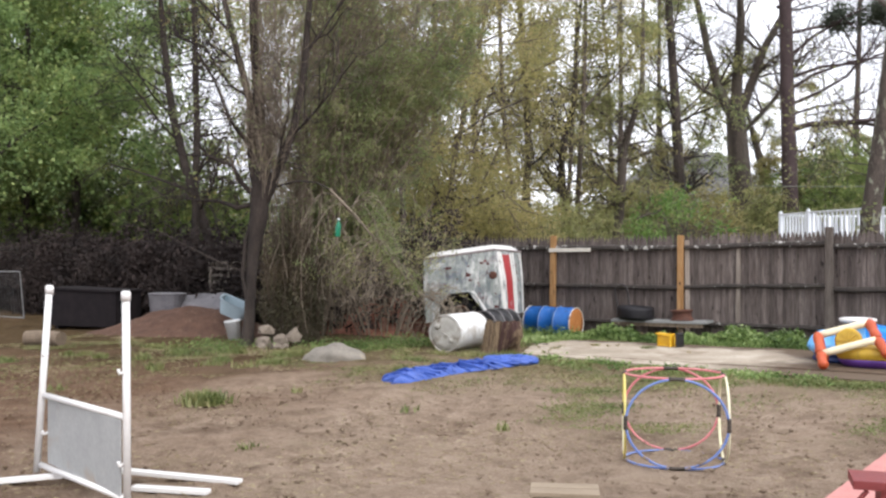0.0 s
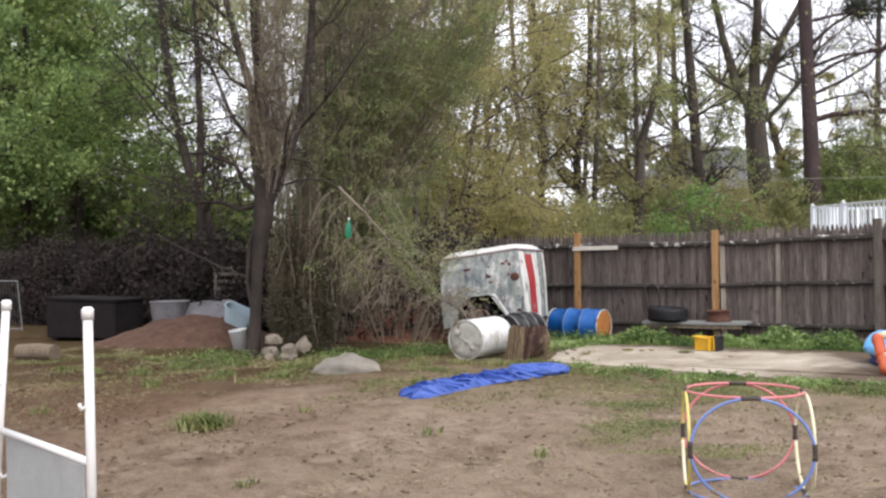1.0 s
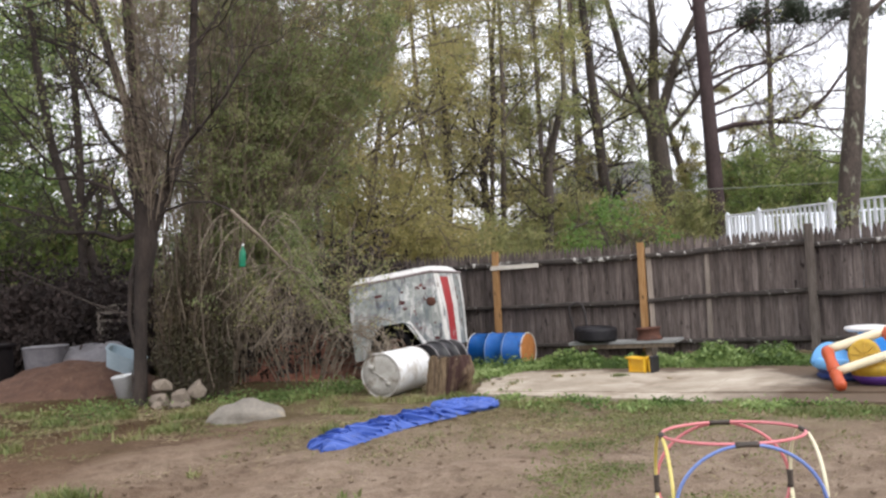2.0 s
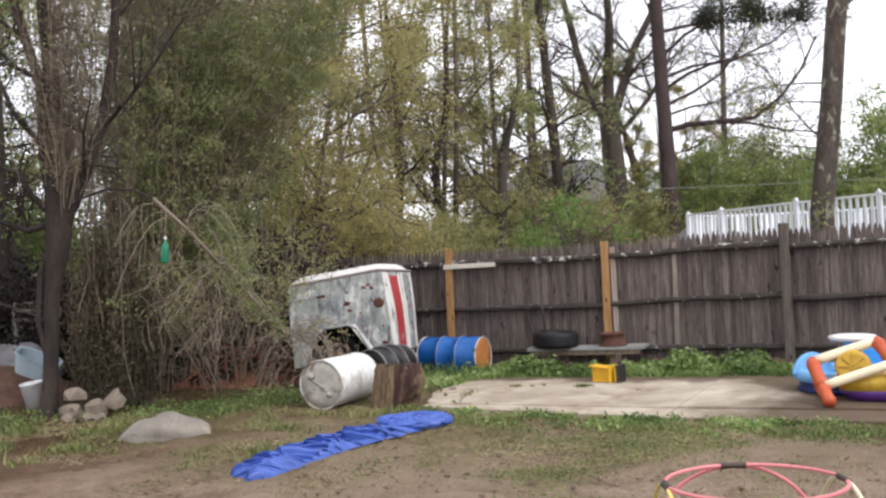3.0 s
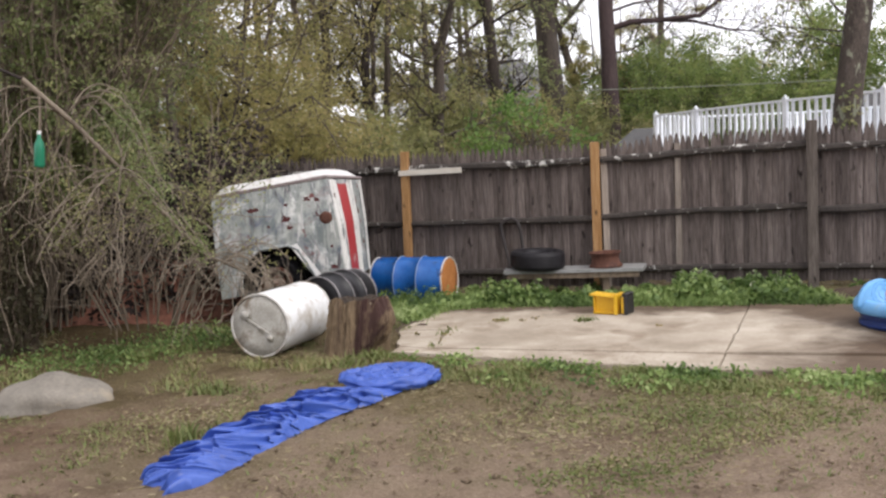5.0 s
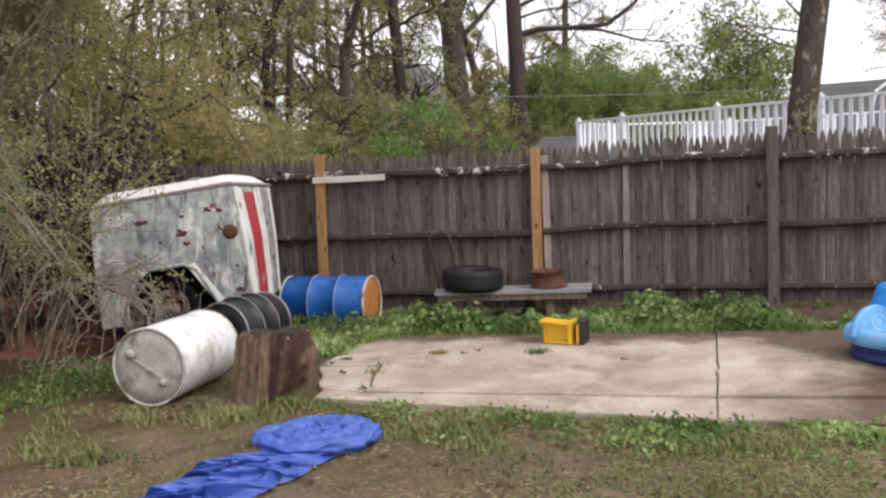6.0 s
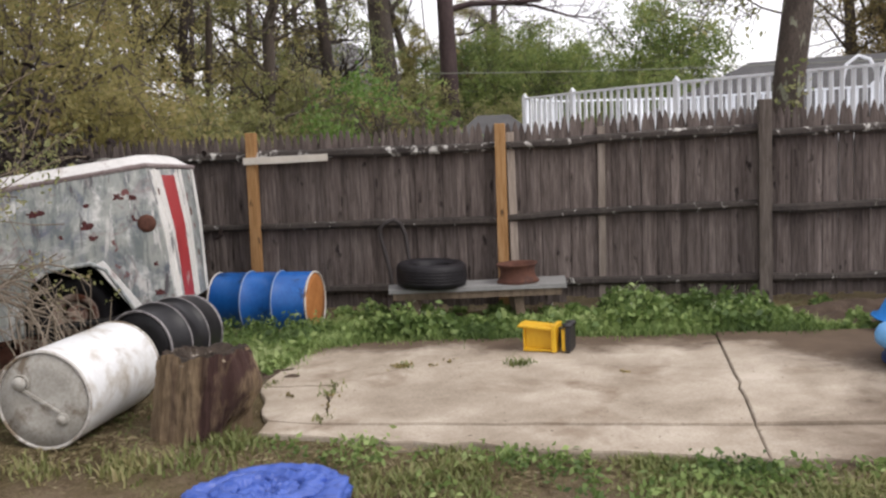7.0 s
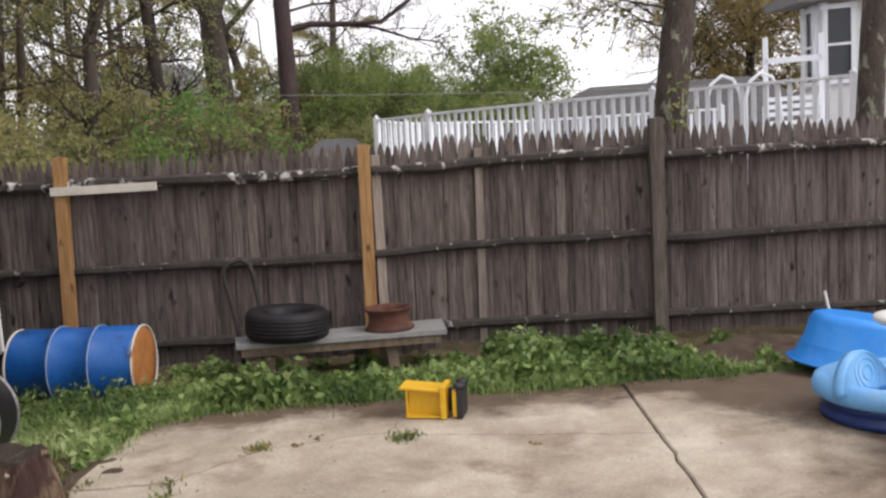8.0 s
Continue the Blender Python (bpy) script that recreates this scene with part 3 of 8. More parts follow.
# ---- plants ----
class Plant:
    """Collects tapering branch pieces and leaf places, and turns them into two meshes."""

    def __init__(self, seed):
        self.rng = np.random.default_rng(seed)
        self.segs, self.tips = [], []

    def limb(self, pts, r0, r1):
        pts = [np.array(p, dtype=float) for p in pts]
        for i in range(len(pts) - 1):
            f, g = i / (len(pts) - 1), (i + 1) / (len(pts) - 1)
            self.segs.append((pts[i], pts[i + 1], r0 + (r1 - r0) * f, r0 + (r1 - r0) * g))
        return pts

    def grow(self, p, d, length, r, level, levels, wander=0.22, lift=0.05, kids=3, spread=0.75, first=0.35, shrink=0.62, leafy=2):
        rng = self.rng
        p, d = np.array(p, dtype=float), np.array(d, dtype=float)
        d /= np.linalg.norm(d)
        steps = 5 if level == 0 else 4
        spots = set(rng.choice(np.arange(1, steps + 1), size=min(kids, steps), replace=False)) if level < levels else set()
        for i in range(1, steps + 1):
            d = d + rng.normal(0, wander, 3) * (0.4 if level == 0 else 1) + np.array([0, 0, lift])
            d /= np.linalg.norm(d)
            q = p + d * length / steps
            r2 = max(r * (1 - 0.16), 0.004)
            self.segs.append((p, q, r, r2))
            if level >= levels - leafy + 1:
                self.tips.append((p + q) / 2)
                self.tips.append(q)
            p, r = q, r2
            if level < levels and i / steps >= first:
                for _ in range(2 if i in spots else 1):
                    side = np.cross(d, rng.normal(0, 1, 3))
                    side /= np.linalg.norm(side) + 1e-9
                    nd = d * (1 - spread * 0.5) + side * spread
                    self.grow(p, nd, length * shrink * rng.uniform(0.7, 1.15), r * 0.55, level + 1, levels, wander, lift, kids, spread, first * 0.8, shrink, leafy)

    def wood(self, name, material, sides=6):
        n = len(self.segs)
        a, b = np.array([s[0] for s in self.segs]), np.array([s[1] for s in self.segs])
        ra, rb = np.array([s[2] for s in self.segs]), np.array([s[3] for s in self.segs])
        d = b - a
        ln = np.linalg.norm(d, axis=1, keepdims=True) + 1e-9
        d = d / ln
        b = b + d * (rb[:, None] * 0.5)
        ref = np.where(np.abs(d[:, 2:3]) < 0.9, np.array([[0, 0, 1.0]]), np.array([[1.0, 0, 0]]))
        s = np.cross(d, ref)
        s /= np.linalg.norm(s, axis=1, keepdims=True) + 1e-9
        u = np.cross(d, s)
        ang = np.arange(sides) * 2 * np.pi / sides
        ring = s[:, None, :] * np.cos(ang)[None, :, None] + u[:, None, :] * np.sin(ang)[None, :, None]
        va, vb = a[:, None, :] + ring * ra[:, None, None], b[:, None, :] + ring * rb[:, None, None]
        verts = np.concatenate([va, vb], axis=1).reshape(-1, 3)
        k = np.arange(sides)
        quad = np.stack([k, k + sides, (k + 1) % sides + sides, (k + 1) % sides], axis=1)
        faces = (quad[None] + (np.arange(n) * 2 * sides)[:, None, None]).reshape(-1, 4)
        return array_mesh(name, verts, faces, material, True)


def leaf_mesh(name, spots, size, material, rng, droop=0.0, narrow=0.5, jitter=0.4, flat=1.0):
    """Pointed leaves, a folded quad each, scattered round the spots; a small flat lays them on the ground."""
    c = np.asarray(spots, dtype=float)
    n = len(c)
    c = c + rng.normal(0, jitter, (n, 3))
    d = rng.normal(0, 1, (n, 3))
    d[:, 2] = d[:, 2] * flat - droop
    d /= np.linalg.norm(d, axis=1, keepdims=True)
    s = np.cross(d, rng.normal(0, 1, (n, 3)))
    s /= np.linalg.norm(s, axis=1, keepdims=True) + 1e-9
    up = np.cross(d, s)
    ln = size * rng.uniform(0.6, 1.35, (n, 1))
    w = ln * narrow
    v = np.stack([c - d * ln * 0.5, c + s * w * 0.5 + up * w * 0.15, c + d * ln * 0.5, c - s * w * 0.5 + up * w * 0.15], axis=1).reshape(-1, 3)
    f = np.arange(4 * n).reshape(-1, 4)
    return array_mesh(name, v, f, material)


def lumps(p, scale, seed):
    """A smooth random field over many places at once, about -1.5 to 1.5."""
    rng = np.random.default_rng(seed)
    p, out = np.asarray(p, dtype=float), 0.0
    for _ in range(7):
        out = out + np.sin(p @ rng.normal(0, scale, p.shape[1]) + rng.uniform(0, 6.28))
    return out / 7 ** 0.5


def sprays(tips, count, rng, seed, reach=0.6, keep=0.0):
    """Leaf places along short drooping twigs at the tips, in full and in empty patches."""
    tips = np.array(tips)
    some = tips[lumps(tips, 1.1, seed) > keep]
    tips = some if len(some) > 20 else tips
    k = max(1, count // 9)
    base = tips[rng.integers(0, len(tips), k)] + rng.normal(0, 0.15 * reach, (k, 3))
    d = rng.normal(0, 1, (k, 3)) * (1, 1, 0.4)
    d /= np.linalg.norm(d, axis=1, keepdims=True)
    f = np.linspace(0.05, 1, 9)[None, :, None] * reach
    pts = base[:, None] + d[:, None] * f + np.array([0, 0, -0.35]) * f ** 2 / reach
    return (pts + rng.normal(0, 0.06 * reach, pts.shape)).reshape(-1, 3)


def blade_mesh(name, xy, height, material, rng, lean=0.45, width=0.007, z=0.0):
    """Bent grass blades, two joined pieces each."""
    n = len(xy)
    h = height * rng.uniform(0.45, 1.3, n)
    a = rng.uniform(0, 2 * np.pi, n)
    tilt = rng.uniform(0.05, lean, n) * h * 2
    base = np.column_stack([xy, np.full(n, 0.0) + z])
    side = np.column_stack([-np.sin(a), np.cos(a), np.zeros(n)]) * width * rng.uniform(0.6, 1.5, n)[:, None]
    out = np.column_stack([np.cos(a), np.sin(a), np.zeros(n)])
    mid = base + out * (tilt * 0.3)[:, None] + np.array([0, 0, 1.0]) * (h * 0.6)[:, None]
    tip = base + out * tilt[:, None] + np.array([0, 0, 1.0]) * h[:, None]
    v = np.stack([base - side, base + side, mid + side * 0.7, mid - side * 0.7, tip], axis=1).reshape(-1, 3)
    o = (np.arange(n) * 5)[:, None]
    f = np.concatenate([np.array([[0, 1, 2], [0, 2, 3], [3, 2, 4]])[None] + o[:, None]], axis=0).reshape(-1, 3)
    return array_mesh(name, v, f, material)


def plant_thing(name, m, label, category, trunk_mesh, crown_mesh, group="", trunk_name="trunk"):
    ob = thing(name, m, label, category, group)
    t = new(trunk_name, trunk_mesh)
    t.parent = ob
    if crown_mesh:
        c = new("crown", crown_mesh)
        c.parent = ob
    return ob


# ---- ground: one sheet out to the horizon ----
def axis_steps(lo, hi, fine):
    near = np.arange(lo, hi + 1e-6, fine)
    grow = np.cumsum(0.3 * 1.28 ** np.arange(30))
    return np.concatenate([(lo - grow)[::-1], near, hi + grow])


def hump(x, y, cx, cy, rx, ry, h):
    return h * np.exp(-(((x - cx) / rx) ** 2 + ((y - cy) / ry) ** 2))


def make_ground():
    xs, ys = axis_steps(-13, 9, 0.09), axis_steps(0, 22, 0.09)
    gx, gy = np.meshgrid(xs, ys)
    rng = np.random.default_rng(4)
    z = np.zeros_like(gx)
    for k in range(26):
        f, a, ph = rng.uniform(0.7, 7.5), rng.uniform(0, 2 * np.pi), rng.uniform(0, 6.28)
        z += 0.011 / (1 + 0.35 * f) * np.sin(f * (gx * np.cos(a) + gy * np.sin(a)) + ph)
    near = (np.abs(gx + 2) < 12) & (gy > -1) & (gy < 23)
    z += np.where(near, rng.normal(0, 0.0075, z.shape), 0)
    for k in range(30):
        f, a, ph = rng.uniform(9, 26), rng.uniform(0, 2 * np.pi), rng.uniform(0, 6.28)
        z += np.where(near, 0.0016 * np.sin(f * (gx * np.cos(a) + gy * np.sin(a)) + ph + 2.0 * np.sin(1.3 * gx + k) + 2.0 * np.sin(1.1 * gy + 2 * k)), 0)
    slab = (gx > -0.25) & (gx < 7.2) & (gy > 12.6) & (gy < 18.2)
    z = np.where(slab, np.minimum(z, 0.005), z)
    # shallow hollow where the hoops stand
    z += hump(gx, gy, 2.5, 8.9, 2.3, 1.7, -0.085)
    # the wood behind the fence rises gently
    z += np.clip((gy - 24) / 40, 0, 1.0) ** 1.2 * 1.6
    verts = np.column_stack([gx.ravel(), gy.ravel(), z.ravel()])
    ny, nx = gx.shape
    i = np.arange(ny - 1)[:, None] * nx + np.arange(nx - 1)[None]
    faces = np.stack([i, i + 1, i + nx + 1, i + nx], axis=-1).reshape(-1, 4)
    ob = new("ground", array_mesh("ground", verts, faces, M["soil"], True))
    return tagged(ob, "bare trodden brown soil with thin worn grass", "ground", kind="structure")


make_ground()

# ---- fence: a stockade of pointed pickets on three split rails ----
FENCE = [(-26.5, 28.6), (-16.0, 25.2), (-0.21, 20.09), (2.35, 19.27), (3.35, 19.10), (4.92, 18.53), (10.5, 16.75)]


def on_fence(x):
    for (x0, y0), (x1, y1) in zip(FENCE, FENCE[1:]):
        if x <= x1:
            break
    return y0 + (y1 - y0) * (x - x0) / (x1 - x0), math.atan2(y1 - y0, x1 - x0)


def picket_mesh(k):
    """A half-round pale with a pointed top."""
    rng = random.Random(40 + k)
    w, h = 0.0435, 1.945 + rng.uniform(-0.02, 0.02)
    bm = bmesh.new()
    prof = [(-w, 0.0), (-w * 0.85, -0.007), (0, -0.010), (w * 0.85, -0.007), (w, 0.0), (0, 0.010)]
    rings = []
    for z, s in ((0.04, 1.0), (0.9, rng.uniform(0.97, 1.02)), (h - 0.19, 0.99), (h - 0.10, 0.76), (h - 0.04, 0.42)):
        rings.append([bm.verts.new((x * s + rng.uniform(-0.001, 0.001), y * max(s, 0.5), z)) for x, y in prof])
    for a, b in zip(rings, rings[1:]):
        for i in range(6):
            bm.faces.new((a[i], a[(i + 1) % 6], b[(i + 1) % 6], b[i]))
    top = bm.verts.new((0, -0.005, h))
    for i in range(6):
        bm.faces.new((rings[-1][i], rings[-1][(i + 1) % 6], top))
    return finish("picket", bm, M["picket"])


fence = thing("stockade_fence", Matrix(), "weathered grey wooden stockade fence with pointed pickets", "fence", kind="structure")


def fence_rails():
    spans = [(-26, -22.4), (-22.4, -19.2), (-19.2, -16), (-16, -12.6), (-12.6, -9.4), (-9.4, -6.2), (-6.2, -3.2), (-3.2, -0.21), (-0.21, 2.35), (2.35, 4.92), (4.92, 7.5), (7.5, 10.5)]
    rng = random.Random(5)
    for x0, x1 in spans:
        mid = 0.94 if x1 < 2.4 else 0.995
        for z in (1.70 if x1 < 2.4 else 1.72, mid, 0.25 if x1 < 2.4 else 0.27):
            pts = []
            for i in range(9):
                x = x0 + (x1 - x0) * i / 8
                y, a = on_fence(x)
                tilt = (0.07 if z < 1.5 else 0.05) * (i / 8 - 0.5) * (x0 > 2 and z > 0.5)
                pts.append((x, y - 0.060, tilt + z + rng.uniform(-0.008, 0.008) + 0.02 * (x > 3) * (z > 1)))
            bm = tube(pts, [(0.052 if z > 1.5 else 0.045) + rng.uniform(-0.010, 0.010) for _ in pts], 7)
            part("rail", bm, M["lichen_rail" if z > 1.5 else "rail"], fence)


def fence_posts():
    for x, z, w, mat, lean, label in (
            (-0.21, 1.95, 0.105, "new_post", 0.8, "newer tan timber post"), (2.33, 1.93, 0.105, "new_post", 0.3, "newer tan timber post"),
            (2.47, 1.84, 0.085, "pale_post", -0.5, "pale split post"), (3.36, 1.86, 0.075, "pale_post", 0.6, "pale split post"),
            (4.85, 2.05, 0.125, "old_post", 0.0, ""), (7.45, 1.98, 0.12, "old_post", 0.0, ""), (-3.2, 1.98, 0.12, "old_post", 0.5, ""),
            (-6.2, 1.95, 0.12, "old_post", -0.5, ""), (-9.4, 1.95, 0.11, "pale_post", 0.4, ""), (-12.6, 1.95, 0.12, "old_post", 0.0, ""), (-16.0, 1.95, 0.12, "old_post", 0.0, ""), (-19.2, 1.95, 0.12, "old_post", 0.0, ""), (-22.4, 1.95, 0.12, "old_post", 0.0, "")):
        y, a = on_fence(x)
        split = mat == "pale_post"
        m = pose(x, y - (0.036 if split else 0.115), 0, 0, lean, math.degrees(a))
        bm = box((w, 0.034 if split else w * 0.9, z + 0.15), pose(0, 0, (z - 0.15) / 2), 0.008)
        bm.transform(m)
        part("post", bm, M[mat], fence, label)
    y, a = on_fence(-0.1)
    bm = box((0.92, 0.025, 0.075), pose(0.16, on_fence(0.2)[0] - 0.165, 1.655, 0, -0.6, math.degrees(on_fence(0.2)[1])), 0.004)
    part("board", bm, M["white_board"], fence, "short pale board nailed to the rail")


def fence_pickets():
    kinds = [picket_mesh(k) for k in range(6)]
    rng = random.Random(9)
    x, far, k = -26.3, [], 0
    while x < 10.3:
        y, a = on_fence(x)
        z = rng.uniform(-0.02, 0.02) + 0.05 * (x > 3)
        m = pose(x, y + 0.009 * (k % 2), z, rng.uniform(-0.25, 0.25), rng.uniform(-0.3, 0.3), math.degrees(a) + rng.uniform(-2, 2))
        if -10.9 < x < 8.9:
            ob = new("picket", kinds[rng.randrange(6)])
            ob.parent = fence
            ob.matrix_world = m
        else:
            far.append(m)
        x += 0.0735 * math.cos(a)
        k += 1
    bm = bmesh.new()
    for m in far:
        one = bmesh.new()
        one.from_mesh(kinds[0])
        one.transform(m)
        me = bpy.data.meshes.new("tmp")
        one.to_mesh(me)
        one.free()
        bm.from_mesh(me)
        bpy.data.meshes.remove(me)
    tagged(part("far_pickets", bm, M["picket"], fence), kind="stuff")


fence_rails()
fence_posts()

# ---- concrete slab, broken into pieces ----
slab = thing("pavement", Matrix(), "cracked weathered concrete slab in the yard", "pavement", kind="structure")


def jag(a, b, n, amount, seed):
    rng = random.Random(seed)
    out = []
    for i in range(1, n):
        f = i / n
        out.append((a[0] + (b[0] - a[0]) * f + rng.uniform(-amount, amount), a[1] + (b[1] - a[1]) * f + rng.uniform(-amount, amount)))
    return out


def shrink(poly, d):
    """Pull an outline in by d, to leave open joints."""
    n, out = len(poly), []
    area = sum(poly[i][0] * poly[(i + 1) % n][1] - poly[(i + 1) % n][0] * poly[i][1] for i in range(n))
    s = 1 if area > 0 else -1
    for i in range(n):
        p, q, r = Vector(poly[i - 1]), Vector(poly[i]), Vector(poly[(i + 1) % n])
        e = (q - p).normalized() + (r - q).normalized()
        nrm = Vector((-e.y, e.x)).normalized() * s
        out.append(tuple(q + nrm * d))
    return out


def make_slab():
    c, d, e, f, g = (0.31, 15.50), (0.43, 16.43), (1.0, 16.80), (3.245, 15.96), (-0.09, 16.57)
    j0, j1 = (3.70, 17.17), (2.77, 14.73)
    a0 = (-0.02, 15.68)
    cd, de, ef = jag(c, d, 7, 0.03, 1), jag(d, e, 6, 0.03, 2), jag(e, (1.66, 16.80), 5, 0.03, 3) + [(1.66, 16.80)] + jag((1.66, 16.80), f, 12, 0.022, 23)
    cj = jag(c, j1, 16, 0.008, 4)
    dg = jag(d, g, 7, 0.02, 17)
    corner = [a0, c] + cd + [d] + dg + [g] + jag(g, a0, 6, 0.03, 7)
    left = [g] + dg[::-1] + [d] + de + [e] + ef + [f, j0] + jag(j0, (1.75, 17.66), 12, 0.025, 8) + [(1.75, 17.66)] + jag((1.75, 17.66), (1.0, 17.88), 5, 0.02, 9) + [(1.0, 17.88)]
    left += jag((1.0, 17.88), (0.3, 17.74), 5, 0.03, 5) + [(0.3, 17.74)] + jag((0.3, 17.74), g, 7, 0.03, 6)
    main = [c] + cj + [j1] + jag(j1, f, 10, 0.01, 10) + [f] + ef[::-1] + [e] + de[::-1] + [d] + cd[::-1]
    apron = [(-0.08, 15.42)] + jag((-0.08, 15.42), (2.56, 14.17), 20, 0.035, 11) + [(2.56, 14.17), j1] + cj[::-1] + [c, a0]
    right = [j1, (4.6, 14.25), (7.0, 13.35), (7.0, 16.25)] + jag((7.0, 16.25), j0, 14, 0.05, 12) + [j0, f] + jag(j1, f, 10, 0.01, 10)[::-1]
    apron_right = [(2.56, 14.17)] + jag((2.56, 14.17), (4.6, 13.55), 14, 0.03, 13) + [(4.6, 13.55)] + jag((4.6, 13.55), (7.0, 12.75), 10, 0.03, 14) + [(7.0, 12.75), (7.0, 13.35), (4.6, 14.25), j1]
    for k, (poly, top) in enumerate(((corner, 0.036), (left, 0.040), (main, 0.045), (apron, 0.037), (right, 0.052), (apron_right, 0.034))):
        part("slab_piece", prism(shrink(poly, 0.0058), -0.1, top, 0.007), M["concrete"], slab)


make_slab()


# ---- drums ----
def drum(name, m, shell, label, length=0.88, r=0.285, ribs=(0.33, 0.67), rim=None, lid=None, rib_h=0.012, worn=None):
    """A drum that lies on its side; its axis is the pose's x, its open end at x = 0."""
    ob = thing(name, m, label, "drum")
    lay = pose(0, 0, 0, 0, 90, 0)
    prof = [(r * 0.90, 0.012), (r * 0.985, 0.012), (r, 0.03)]
    for f in ribs:
        z = f * length
        prof += [(r, z - 0.016), (r + rib_h, z - 0.006), (r + rib_h, z + 0.006), (r, z + 0.016)]
    prof += [(r, length - 0.03), (r * 0.985, length), (r * 0.9, length)]
    part("shell", lathe(prof, 48, lay), M[shell], ob, smooth=True)
    if worn:
        for f in ribs:
            part("rib", ring_bar(r + rib_h, 0.007, 48, m=pose(f * length, 0, 0, 0, 90, 0)), M[worn], ob, "rib worn pale along its crest", smooth=True)
    for x in (0.0, length):
        part("rim", ring_bar(r * 0.985, 0.011, 48, m=pose(x, 0, 0, 0, 90, 0)), M[rim or shell], ob, smooth=True)
    part("end_plate", lathe([(r * 0.2, 0.004), (r * 0.6, 0.006), (r * 0.94, 0.0), (r * 0.94, 0.012), (r * 0.2, 0.016)], 40, pose(0, 0, 0, 0, 90, 0)), M[lid or shell], ob, smooth=True)
    return ob


def bung(ob, y, z, mat, r=0.04):
    b = part("bung", lathe([(r, -0.03), (r, 0.0), (r * 0.8, 0.008), (r * 0.8, 0.02)], 20, pose(-0.004, y, z, 0, 90, 0)), M[mat], ob, smooth=True)
    part("bung_ring", ring_bar(r * 1.25, 0.007, 24, m=pose(-0.004, y, z, 0, 90, 0)), M[mat], b, smooth=True)


R_DRUM = 0.30
white_drum = drum("plastic_drum", pose(-1.31, 15.60, R_DRUM, 0, 0, 73) @ pose(0, 0, 0, 24, 0, 0), "white_plastic", "white plastic drum with a soiled end, lying in the grass",
                  0.92, R_DRUM, (), "soiled_rim", "dirty_plastic")
bung(white_drum, 0.17, 0.04, "dirty_plastic")
bung(white_drum, -0.15, -0.06, "dirty_plastic", 0.028)
# raised bar added in place of the diagonal shading on the end plate
part("seam", box((0.012, 0.26, 0.022), pose(-0.004, 0.01, -0.01, 8, 0, 0), 0.004), M["dirty_plastic"], white_drum)
drum("plastic_drum", pose(-0.98, 17.0, 0.30, 0, 0, 64), "black_plastic", "black ribbed plastic drum lying behind the white drum", 0.72, 0.285, (0.33, 0.67), "scuffed_rim", None, 0.022, "scuffed_rim")
drum("steel_drum", pose(0.38, 19.10, 0.232, 0, 0, 159), "blue_steel", "blue steel drum with a rusted orange end, lying by the fence", 1.02, 0.305, (0.34, 0.66), "drum_rim", "rust_lid", 0.012, "worn_rib")


# ---- stump ----
def stump():
    """A rotten stump: fluted weathered sides, a hollow low on one side and a torn, sunken top."""
    sides, levels = 132, 26
    bm, rings = bmesh.new(), []
    for k in range(levels + 1):
        f = k / levels
        z = -0.03 + 0.545 * f
        ring = []
        for i in range(sides):
            a = 2 * math.pi * i / sides
            c = Vector((math.cos(a), math.sin(a), 0))
            flute = 1 - abs(noise.noise(c * 4.2 + Vector((0, 0, z * 0.7)))) * 2
            rib = noise.noise(c * 11 + Vector((3, 1, z * 1.5)))
            r = 0.274 * (1.13 - 0.11 * f) + 0.042 * flute - 0.03 + 0.012 * rib + 0.010 * noise.noise(c * 6 + Vector((0, 0, z * 14)))
            gap = math.exp(-((a - 5.75) / 0.55) ** 2)
            r += gap * (0.095 * math.exp(-((z - 0.36) / 0.13) ** 2) - 0.13 * math.exp(-((z - 0.06) / 0.09) ** 2))
            torn = 0.05 * noise.noise(c * 2.3 + Vector((0, 0, 9))) + 0.022 * noise.noise(c * 9 + Vector((0, 0, 5))) - 0.03 * math.cos(a - 2.8)
            ring.append(bm.verts.new((r * c.x, r * c.y * 0.95, z + torn * f ** 3)))
        rings.append(ring)
    for a, b in zip(rings, rings[1:]):
        for i in range(sides):
            j = (i + 1) % sides
            bm.faces.new((a[i], a[j], b[j], b[i]))
    crest = [v.co.copy() for v in rings[-1]]
    top = bmesh.new()
    loops = []
    for s, drop in ((1.0, 0.0), (0.90, 0.012), (0.72, 0.035), (0.45, 0.06), (0.18, 0.05)):
        loops.append([top.verts.new((p.x * s, p.y * s, p.z - drop + (0.03 * noise.noise(p * 16 * s) if s < 1 else 0))) for p in crest])
    for a, b in zip(loops, loops[1:]):
        for i in range(sides):
            j = (i + 1) % sides
            top.faces.new((a[i], a[j], b[j], b[i]))
    top.faces.new(loops[-1])
    ob = thing("tree_stump", pose(-0.42, 15.72, -0.01, 0, 5, 0), "rotting brown tree stump with ridged bark", "stump")
    part("bark", bm, M["stump"], ob)
    part("cut_top", top, M["stump_top"], ob, "dark rotten top with pale chips")
    rng = random.Random(6)
    for k in range(9):
        v = crest[rng.randrange(sides)]
        chip = part("wood_chip", box((0.07, 0.022, 0.010), pose(0, 0, 0, rng.uniform(-20, 20), rng.uniform(-25, 25), rng.uniform(0, 180)), 0.003), M["plank"], ob, "pale splinter")
        chip.location = v * 0.93 + Vector((0, 0, 0.004))


stump()


